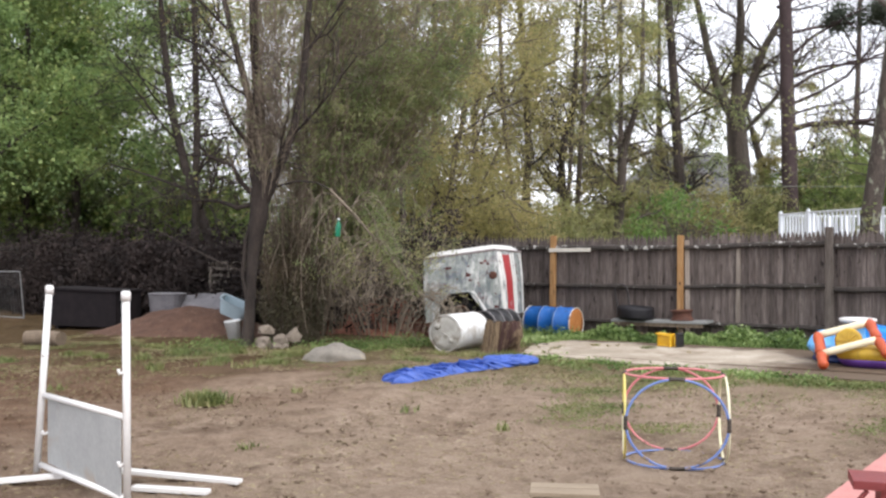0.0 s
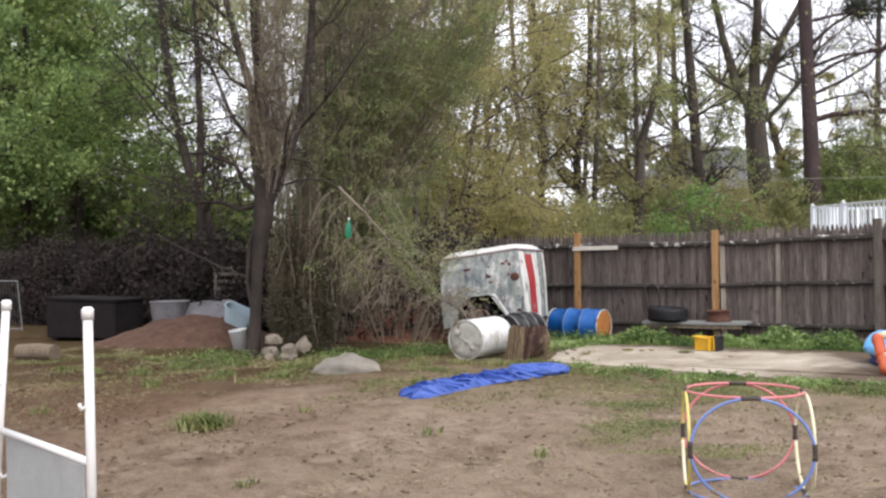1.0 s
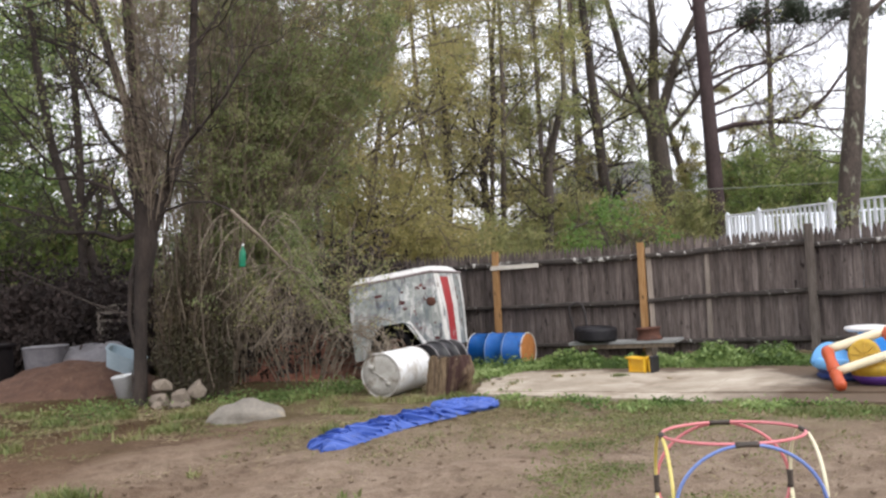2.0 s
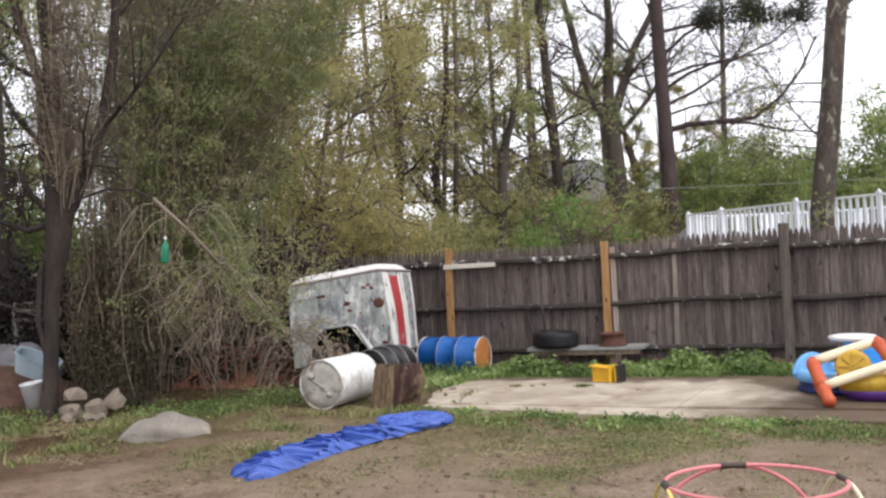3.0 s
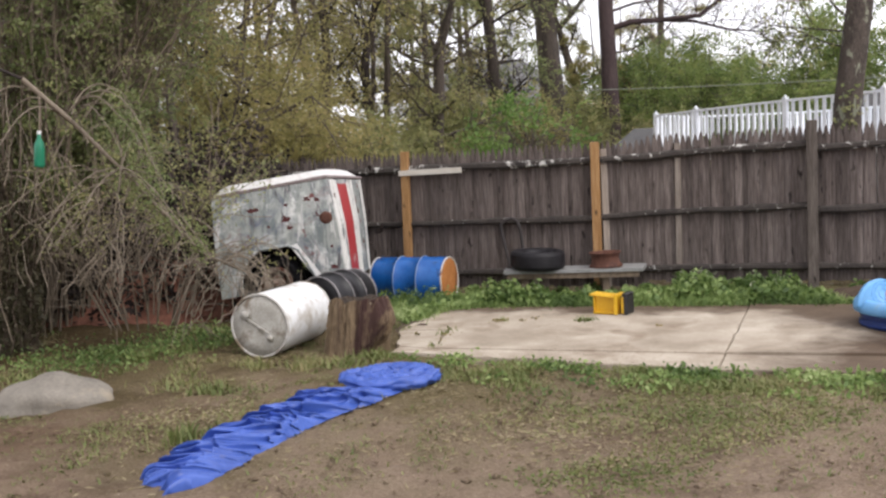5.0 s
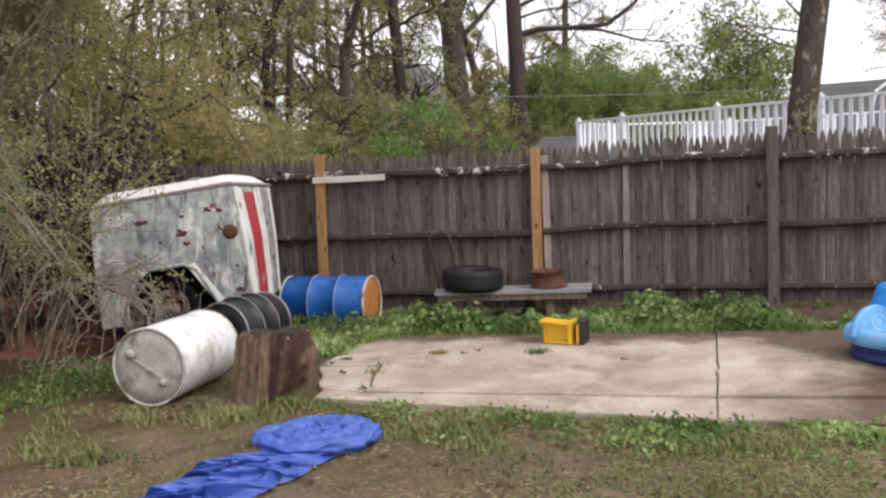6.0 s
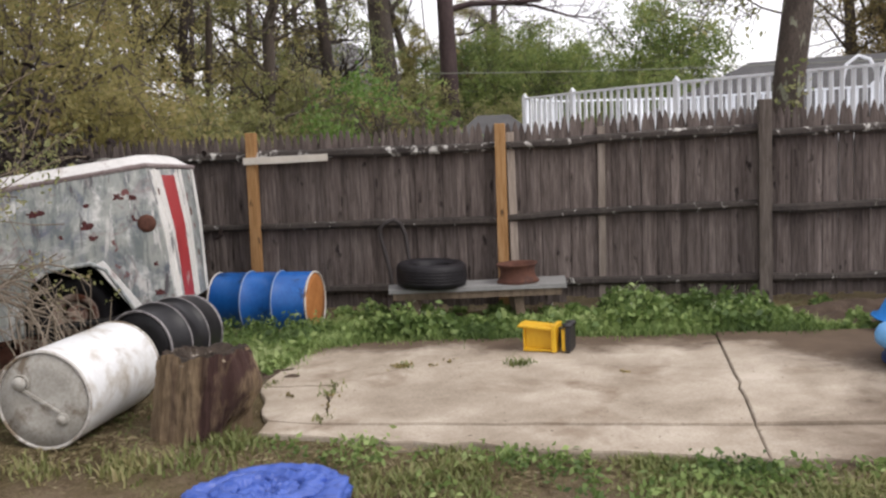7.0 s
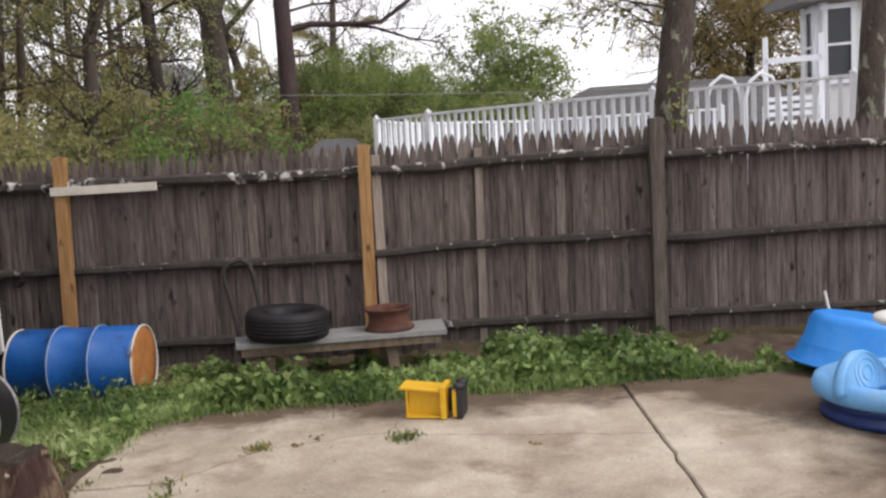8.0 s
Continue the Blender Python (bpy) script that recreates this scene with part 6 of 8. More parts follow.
    plant_thing("bare_tree", pose(12.7, 65.0, 1.4), "slender bare tree with fine branches", "tree", b.wood("trunk", M["far_bark"], 6), leaf_mesh("crown", sprays(b.tips, 700, b.rng, 97, 0.6, 0.3), 0.14, M["leaf_spring"], b.rng, 0.2, 0.6, 0.1))
    c = Plant(98)
    c.limb([(0, 0, -0.3), (0.05, 0, 4), (-0.1, 0, 7), (-0.5, 0, 10), (-0.8, 0, 14)], 0.36, 0.16)
    for p in ((0, 0, 5.0), (-0.05, 0, 6.2), (-0.15, 0, 7.4), (-0.3, 0, 8.6), (-0.45, 0, 9.6)):
        for s in (-1, 1):
            c.grow(p, (s * 1.0, c.rng.normal(0, 0.4), 0.45), c.rng.uniform(2.4, 3.8), 0.09, 0, 3, 0.24, 0.0, 3, 0.75, 0.2, 0.55, 2)
    plant_thing("bare_tree", pose(27.7, 52.0, 0.6), "grey forked tree with fine drooping twigs beyond the pool", "tree", c.wood("trunk", M["grey_bark"], 7), leaf_mesh("crown", sprays(c.tips, 2400, c.rng, 98, 0.6, 0.2), 0.11, M["leaf_tan"], c.rng, 0.4, 0.5, 0.06))


def wood_trunks():
    """The stems of the wood that stand out dark against the sky, each with its own lean and forks."""
    stems = (((-3.12, 43.9), [(0.06, -0.3, 0.27), (0.04, 2.3, 0.22), (-0.16, 4.0, 0.18), (-0.20, 5.1, 0.17), (-0.04, 6.2, 0.15), (0.42, 7.8, 0.13), (0.5, 10.5, 0.10), (0.9, 14.0, 0.06)], "dark_bark", "leaf_tan", 3600, "dark crooked tree in thin leaf"),
             ((2.0, 49.3), [(0.06, -0.3, 0.34), (0.04, 2.0, 0.29), (-0.06, 4.5, 0.27), (-0.14, 6.2, 0.26), (-0.30, 9.0, 0.24), (-0.55, 13.0, 0.18), (-0.7, 18.0, 0.10)], "dark_bark", "leaf_thicket", 7000, "tall dark straight trunk wrapped in climbing leaves"),
             ((-0.40, 40.4), [(0.0, -0.3, 0.24), (-0.04, 2.0, 0.21), (0.10, 4.0, 0.20), (0.14, 5.2, 0.19), (0.55, 6.4, 0.13), (0.95, 7.8, 0.11), (1.0, 12.0, 0.07)], "grey_bark", "leaf_spring", 4200, "tan forked tree with sparse new leaves"),
             ((-4.5, 41.0), [(0.0, -0.3, 0.20), (-0.02, 3.0, 0.17), (0.14, 4.9, 0.16), (0.1, 8.0, 0.14), (-0.3, 13.0, 0.07)], "dark_bark", "leaf_tan", 5200, "slender dark tree in thin leaf"),
             ((7.05, 61.0), [(0.1, -0.3, 0.34), (-0.05, 3.0, 0.30), (-0.12, 5.5, 0.28), (-0.7, 7.6, 0.20), (-1.2, 9.6, 0.10)], "grey_bark", "leaf_spring", 900, "grey leaning tree behind the forked tree"),
             ((-10.9, 24.3), [(0.0, -0.2, 0.13), (0.0, 3.0, 0.105), (0.05, 5.0, 0.10), (0.0, 7.0, 0.085), (-0.1, 10.0, 0.06)], "dark_bark", "leaf_tan", 700, "thin dark bare tree behind the fence"),
             ((-10.6, 24.6), [(0.2, -0.2, 0.17), (-0.05, 2.0, 0.15), (-0.75, 3.9, 0.13), (-1.2, 5.5, 0.11), (-1.5, 7.8, 0.09), (-1.7, 10.0, 0.05)], "dark_bark", "leaf_dark", 800, "dark leaning tree behind the fence"),
             ((-17.0, 27.2), [(0.0, -0.2, 0.16), (0.05, 3.0, 0.13), (-0.05, 6.0, 0.11), (0.1, 10.0, 0.06)], "dark_bark", "leaf_dark", 3000, "thin dark tree in green leaf"))
    for k, ((x, y), rows, bark, mat, leaves, label) in enumerate(stems):
        t = Plant(200 + k)
        pts = [np.array([dx, 0.0, z]) for dx, z, r in rows]
        for (a, b, (_, _, r0), (_, _, r1)) in zip(pts, pts[1:], rows, rows[1:]):
            for i in range(3):
                t.segs.append((a + (b - a) * i / 3, a + (b - a) * (i + 1) / 3, r0 + (r1 - r0) * i / 3, r0 + (r1 - r0) * (i + 1) / 3))
            if b[2] > 3.5:
                for _ in range(4 if leaves > 1500 else 3):
                    f = t.rng.uniform(0.1, 1)
                    t.grow(a + (b - a) * f, t.rng.normal(0, 1, 3) * (1, 0.6, 0.25) + (0, 0, 0.35), t.rng.uniform(1.2, 2.9), r1 * 0.34, 0, 2, 0.24, 0.02, 3, 0.75, 0.2, 0.55, 2)
        tips = t.tips if mat != "leaf_thicket" else t.tips + [p + t.rng.normal(0, 0.2, 3) for p in pts[1:5] for _ in range(30)]
        plant_thing("tree", pose(x, y, 0.0 if y < 30 else 0.7), label, "tree", t.wood("trunk", M[bark], 8), leaf_mesh("crown", sprays(tips, leaves, t.rng, 30 + k, 0.5, 0.0), 0.12, M[mat], t.rng, 0.2, 0.55, 0.06), "trees of the wood")


oak()
pine()
wood_trunks()


def near_trunks():
    t = Plant(101)
    t.limb([(0, 0, -0.2), (0.0, 0, 1.2), (0.02, 0, 2.2), (0.14, 0, 3.1), (0.25, 0, 3.9), (0.37, 0, 5.0), (0.57, 0, 6.5), (0.8, 0, 9)], 0.185, 0.14)
    for p, d, ln in (((0.12, 0, 3.3), (-1, 0.2, 0.9), 1.7), ((0.2, 0, 4.2), (-1, 0.4, 0.2), 1.5), ((0.3, 0, 5.2), (1, 0.1, 0.6), 2.4), ((0.4, 0, 6.0), (-0.8, 0.3, 0.8), 2.4), ((0.18, 0, 3.9), (-0.9, 0.9, -0.05), 1.4), ((0.12, 0, 3.0), (-1, 0.3, 0.12), 0.95), ((0.14, 0, 3.2), (-1, 0.1, 0.0), 1.1)):
        t.grow(p, d, ln, 0.05 if p[2] > 5 else 0.015, 0, 2, 0.22, 0.03, 3, 0.75, 0.25, 0.55, 2)
    tips = np.array(t.tips)
    plant_thing("tree", pose(5.66, 19.45, 0, 0, 0, 0), "lichened tree trunk close behind the fence", "tree", t.wood("trunk", M["lichen_bark"], 10), leaf_mesh("crown", tips[t.rng.integers(0, len(tips), 900)], 0.07, M["leaf_spring"], t.rng, 0.2, 0.5, 0.08))
    s = Plant(103)
    s.limb([(0, 0, -0.2), (-0.05, 0, 1.6), (0.05, 0, 3.0), (0.25, 0, 5), (0.3, 0, 9)], 0.17, 0.12)
    s.grow((0.25, 0, 5), (1, 0, 0.6), 2.2, 0.05, 0, 2)
    ivy = np.column_stack([5.66 + t.rng.normal(0, 0.10, 60), 19.25 + t.rng.normal(0, 0.03, 60), t.rng.uniform(1.9, 2.5, 60)])
    tagged(new("ivy", leaf_mesh("ivy", ivy, 0.06, M["leaf_thicket"], t.rng, 0.3, 0.7, 0.02)), "sparse ivy leaves climbing the lichened trunk", "ivy", kind="stuff")
    plant_thing("tree", pose(8.42, 19.6, 0), "dark tree trunk beside the pool deck", "tree", s.wood("trunk", M["lichen_bark"], 10), None)


near_trunks()


# ---- grass and weeds ----
def slab_front(x):
    return np.interp(x, [-0.08, 2.56, 4.6, 7.0], [15.42, 14.17, 13.55, 12.75])


def slab_back(x):
    return np.interp(x, [-0.1, 0.3, 1.0, 1.75, 3.78, 7.0], [16.75, 17.74, 17.88, 17.66, 17.15, 16.25])


def off_slab(p):
    x, y = p[:, 0], p[:, 1]
    on = (x > -0.12) & (x < 7.0) & (y > slab_front(x) - 0.03) & (y < slab_back(x) + 0.02)
    return p[~on]


def patchy(p, rng, scale, keep, seed):
    v = np.array([noise.noise(Vector((a * scale, b * scale, seed))) for a, b in p])
    return p[v + rng.normal(0, 0.12, len(p)) > keep]


def clumps(rng, centres, n, r):
    c = np.repeat(np.array(centres), n, axis=0)
    return c + rng.normal(0, r, c.shape)


def grow_grass():
    rng = np.random.default_rng(5)
    # thin turf of the far half of the yard
    p = np.column_stack([rng.uniform(-9, 6, 330000), rng.uniform(9.5, 20.5, 330000)])
    p = off_slab(p)
    v = lumps(p, 1.3, 2) + 0.7 * lumps(p, 4.0, 3) + rng.normal(0, 0.35, len(p))
    p = p[v > 0.1 + 0.75 * np.clip((14.6 - p[:, 1]) / 2.0, 0, 1) * np.clip((p[:, 0] + 2.2) / 1.5, 0, 1) * np.clip((2.2 - p[:, 0]) / 0.9, 0.15, 1)]
    fade = np.clip((p[:, 1] - 10.6) / 3.5, 0.08, 1)
    p = p[rng.uniform(0, 1, len(p)) < fade * 0.8]
    half = rng.uniform(0, 1, len(p)) < np.clip(0.48 + 0.45 * lumps(p, 1.9, 8), 0.02, 0.9)
    tagged(new("worn_turf", blade_mesh("worn_turf", p[half], 0.026, M["grass"], rng, 1.5, 0.005)), "thin worn green turf on soil", "grass", kind="stuff")
    dry = np.column_stack([p[~half], rng.uniform(0.004, 0.02, int((~half).sum()))])
    tagged(new("dry_turf", leaf_mesh("dry_turf", dry, 0.05, M["straw"], rng, 0.0, 0.12, 0.004, 0.12)), "thin flattened straw-coloured grass", "grass", kind="stuff")
    q = np.column_stack([rng.uniform(0.3, 6.2, 90000), rng.uniform(9.6, 14.6, 90000)])
    q = q[q[:, 1] < slab_front(q[:, 0]) - 0.05]
    near = np.clip((q[:, 1] - 10.2) / 2.6, 0.1, 1) * np.clip((q[:, 0] - 0.5) / 1.2, 0.1, 1)
    q = q[lumps(q, 1.6, 41) + 0.6 * lumps(q, 5.0, 42) + rng.normal(0, 0.35, len(q)) > 1.15 - 1.15 * near]
    q = np.column_stack([q, rng.uniform(0.003, 0.02, len(q))])
    tagged(new("creeping_weeds", leaf_mesh("creeping_weeds", q, 0.026, M["grass"], rng, 0.0, 0.5, 0.004, 0.45)), "thin creeping green weeds over worn soil", "weeds", kind="stuff")
    # greener rim along the slab's front edge
    x = rng.uniform(-0.5, 6.5, 30000)
    y = slab_front(x) - np.abs(rng.normal(0, 0.50, len(x)))
    e = patchy(np.column_stack([x, y]), rng, 1.7, 0.15, 6.0)
    tagged(new("edge_grass", blade_mesh("edge_grass", e, 0.045, M["grass"], rng, 0.75, 0.006)), "green grass along the edge of the slab", "grass", kind="stuff")
    x = rng.uniform(0.0, 6.3, 1300)
    y = slab_front(x) - 0.03 - np.abs(rng.normal(0, 0.30, len(x)))
    e = patchy(np.column_stack([x, y]), rng, 1.4, 0.18, 16.0)
    e = np.repeat(e, 7, axis=0)
    e = np.column_stack([e + rng.normal(0, 0.05, e.shape), 0.015 + np.abs(rng.normal(0, 0.028, len(e)))])
    tagged(new("edge_weeds", leaf_mesh("edge_weeds", e, 0.048, M["weed"], rng, 0.0, 0.55, 0.008)), "broad-leaved weeds along the edge of the slab", "weeds", kind="stuff")
    # grass round drums, stones and brush
    c = [(-2.0, 15.2), (-2.4, 15.9), (-1.9, 16.3), (-3.2, 15.0), (-3.0, 16.0), (-1.4, 15.2), (-0.8, 15.2), (-0.2, 15.15), (-4.6, 14.6), (-5.2, 14.2), (-5.8, 14.8), (-3.6, 14.4), (-6.6, 13.4), (-4.2, 13.4),
         (-3.4, 13.5), (-1.7, 14.6), (-0.1, 17.0), (0.0, 17.6), (-7.4, 12.6), (-2.3, 17.0)]
    g = off_slab(np.concatenate([clumps(rng, [q + rng.normal(0, 0.16, 2)], int(rng.integers(25, 140)), rng.uniform(0.04, 0.13)) for q in np.array(c) for _ in range(4)]))
    g = np.concatenate([g, clumps(rng, [(-2.46, 9.93), (-2.36, 10.02), (-2.55, 9.96)], 60, 0.075), clumps(rng, [(-0.95, 8.05)], 40, 0.05), clumps(rng, [(-4.6, 10.4), (-0.2, 10.1), (0.9, 9.4), (-1.8, 11.0)], 22, 0.05)])
    h = np.concatenate([clumps(rng, [(-2.46, 9.95), (-2.38, 10.02), (-2.55, 9.98), (-2.46, 10.06)], 110, 0.085), clumps(rng, [(-1.15, 12.9), (-3.3, 12.6), (-4.5, 12.3), (-5.3, 13.2)], 70, 0.07)])
    tagged(new("tall_tuft", blade_mesh("tall_tuft", h, 0.13, M["grass"], rng, 0.6, 0.009)), "taller clumps of green grass on bare soil", "grass", kind="stuff")
    tagged(new("tuft_grass", blade_mesh("tuft_grass", g, 0.075, M["grass"], rng, 0.6, 0.008)), "uneven tufts of green grass in the yard", "grass", kind="stuff")
    # broad-leaved weeds between slab and fence: rounded clumps of plants, crowding and overtopping one another
    x = np.concatenate([rng.uniform(2.2, 4.35, 60), rng.uniform(0.9, 2.6, 34), rng.uniform(-0.3, 1.2, 20), rng.uniform(4.2, 5.3, 14)])
    back = np.array([on_fence(v)[0] for v in x]) - 0.22
    y0 = np.where(x < -0.1, 17.6, slab_back(x))
    y = y0 + 0.10 + (back - y0 - 0.10) * rng.uniform(0, 1, len(x)) ** 1.1
    tall = np.clip(0.20 + 0.06 * np.sin(x * 2.1 + 0.2) + 0.06 * np.sin(x * 6.3), 0.08, 0.32) * np.where(x > 4.3, 0.55, 1.0) * np.where(x < 0.9, 0.32, 1.0) * rng.uniform(0.6, 1.3, len(x))
    tall *= np.where((x > 0.95) & (x < 3.0) & (y > 18.28), 0.35, 1.0)
    spots = []
    for a, b, c_ in zip(x, y, tall):
        k = int(rng.integers(70, 150) * (0.5 + c_ * 2.5))
        d = rng.normal(0, 1, (k, 3))
        d /= np.linalg.norm(d, axis=1, keepdims=True)
        d[:, 2] = np.abs(d[:, 2])
        spots.append(np.array([a, b, 0.015]) + d * rng.uniform(0.3, 1.0, (k, 1)) ** 0.6 * (0.09 + 0.35 * c_, 0.08 + 0.25 * c_, c_))
    x = rng.uniform(-0.3, 4.6, 420)
    y = np.where(x < -0.1, 17.6, slab_back(x)) + 0.03 + np.abs(rng.normal(0, 0.35, 420))
    low = np.repeat(np.column_stack([x, y, np.zeros(420)]), 9, axis=0)
    spots.append(low + np.abs(rng.normal(0, 1, low.shape)) * (0.05, 0.05, 0.045) + (0, 0, 0.01))
    spots = np.concatenate(spots)
    tagged(new("fence_weeds", leaf_mesh("fence_weeds", spots, 0.078, M["weed"], rng, 0.1, 0.58, 0.014)), "lush green broad-leaved weeds along the fence", "weeds", kind="stuff")
    crest = spots[spots[:, 2] > 0.17]
    crest = crest[rng.integers(0, len(crest), 70)]
    crest = np.repeat(crest, 4, axis=0) + np.array([0, -0.01, 0.05]) + rng.normal(0, 0.012, (280, 3))
    tagged(new("weed_flowers", leaf_mesh("weed_flowers", crest, 0.016, M["seed_head"], rng, 0.0, 0.8, 0.006)), "tiny pale flower heads standing above the weeds", "weeds", kind="stuff")
    wx = rng.uniform(-0.9, 0.6, 90)
    tall = np.concatenate([np.column_stack([a + rng.normal(0, 0.03, 14), b + rng.normal(0, 0.03, 14), np.linspace(0.02, h_, 14)]) for a, b, h_ in zip(wx, 18.75 - 0.25 * wx - np.abs(rng.normal(0, 0.22, 90)), rng.uniform(0.06, 0.22, 90))])
    tagged(new("drum_weeds", leaf_mesh("drum_weeds", tall, 0.05, M["weed"], rng, 0.1, 0.5, 0.02)), "thin leafy weeds standing before the blue drum", "weeds", kind="stuff")
    gx = rng.uniform(-0.5, 4.6, 2600)
    s = off_slab(np.column_stack([gx, np.where(gx < 0, 17.4, slab_back(gx)) + 0.03 + rng.uniform(0, 1, 2600) ** 1.3 * 1.1]))
    s = s[~((s[:, 0] > 0.95) & (s[:, 0] < 3.0) & (s[:, 1] > 18.3))]
    tagged(new("weed_grass", blade_mesh("weed_grass", np.repeat(s, 9, axis=0) + rng.normal(0, 0.10, (len(s) * 9, 2)), 0.10, M["weed"], rng, 0.7, 0.006)), "long grass among the weeds", "grass", kind="stuff")
    # leafy ground cover under the brush
    c = [(-2.6, 15.8), (-2.2, 16.3), (-1.8, 16.6), (-2.9, 15.4), (-4.9, 14.9), (-5.4, 15.2), (-3.4, 15.7), (-2.4, 16.8)]
    q = clumps(rng, c, 420, 0.30)
    q = np.column_stack([q, np.abs(rng.normal(0, 0.07, len(q))) + 0.02])
    tagged(new("ground_cover", leaf_mesh("ground_cover", q, 0.036, M["weed"], rng, 0.0, 0.6, 0.01)), "low leafy ground cover at the foot of the brush", "weeds", kind="stuff")
    # weed tufts in the cracks
    q = np.concatenate([clumps(rng, [(1.85, 16.61)], 150, 0.055), clumps(rng, [(0.44, 16.42), (0.40, 16.2), (0.98, 16.80), (0.33, 15.6), (-0.02, 16.6)], 22, 0.04)])
    tagged(new("crack_weeds", blade_mesh("crack_weeds", q, 0.05, M["grass"], rng, 0.8, 0.006, 0.03)), "small weeds in the cracks of the slab", "weeds", kind="stuff")
    q = np.concatenate([clumps(rng, [(0.96, 16.80), (1.0, 16.84)], 70, 0.035), clumps(rng, [(1.20, 16.75), (1.36, 16.85), (0.41, 16.1), (0.37, 15.85), (0.12, 16.2), (2.5, 16.1)], 22, 0.022)])
    q = np.column_stack([q, rng.uniform(0.045, 0.065, len(q))])
    tagged(new("leaf_crumbs", leaf_mesh("leaf_crumbs", q[::2], 0.032, M["leaf_russet"], rng, 0.0, 0.6, 0.004, 0.4)), "crumbled dead leaves lying in the cracks", "leaf litter", kind="stuff")


grow_grass()


def clods():
    """Crumbs of soil, pebbles and bits of straw strewn over the bare yard."""
    rng = np.random.default_rng(12)
    n = 9000
    p = off_slab(np.column_stack([rng.uniform(-7, 6, n), rng.uniform(3, 16, n)]))
    n = len(p)
    s = rng.uniform(0.005, 0.022, n) * rng.uniform(0.5, 1.5, n)
    octa = np.array([[1, 0, 0], [0, 1, 0], [-1, 0, 0], [0, -1, 0], [0, 0, 0.7], [0, 0, -0.5]])
    tri = np.array([[0, 1, 4], [1, 2, 4], [2, 3, 4], [3, 0, 4], [1, 0, 5], [2, 1, 5], [3, 2, 5], [0, 3, 5]])
    v = octa[None] * s[:, None, None] * rng.uniform(0.6, 1.4, (n, 6, 1))
    v[:, :, :2] += p[:, None]
    v[:, :, 2] += 0.006
    f = tri[None] + (np.arange(n) * 6)[:, None, None]
    tagged(new("soil_crumbs", array_mesh("soil_crumbs", v.reshape(-1, 3), f.reshape(-1, 3), M["soil"])), "loose crumbs of soil and pebbles", "soil", kind="stuff")
    p = off_slab(np.column_stack([rng.uniform(-7, 6, 42000), rng.uniform(3, 15, 42000)]))
    p = p[lumps(p, 1.2, 14) + rng.normal(0, 0.4, len(p)) > -0.1]
    p = np.column_stack([p, np.full(len(p), 0.010)])
    me = leaf_mesh("straw_litter", p, 0.05, M["straw"], rng, 0.0, 0.13, 0.004, 0.15)
    tagged(new("straw_litter", me), "scattered bits of dry straw", "straw", kind="stuff")


clods()


def dark_brush():
    """Tangled dead brush that hides the foot of the fence behind the junk; its near-black mass stands in for shade
    there.
    """
    t = Plant(141)
    for k in range(280):
        x = t.rng.uniform(-15.5, -8.9) if k % 2 else t.rng.uniform(-6.6, -2.7)
        y = on_fence(x)[0] - t.rng.uniform(0.5, 2.2)
        t.grow((x, y, 0), t.rng.normal(0, 0.8, 3) * (1, 0.6, 0) + (0, 0, 0.7), t.rng.uniform(0.9, 1.9), 0.014, 0, 2, 0.3, -0.02, 3, 0.9, 0.15, 0.6, 2)
    t.segs = [s for s in t.segs if s[1][2] > 0 and s[1][1] < on_fence(s[1][0])[0] - 0.12]
    tips = np.array([p for p in t.tips if p[2] > 0 and p[1] < on_fence(p[0])[0] - 0.12])
    plant_thing("brush_pile", Matrix(), "tangle of dead brush against the fence, near black to hold its shade", "brush", t.wood("stem", M["bark"], 3), leaf_mesh("crown", np.repeat(tips, 2, axis=0), 0.11, M["dead_leaf"], t.rng, 0.3, 0.5, 0.1), trunk_name="stem")


dark_brush()


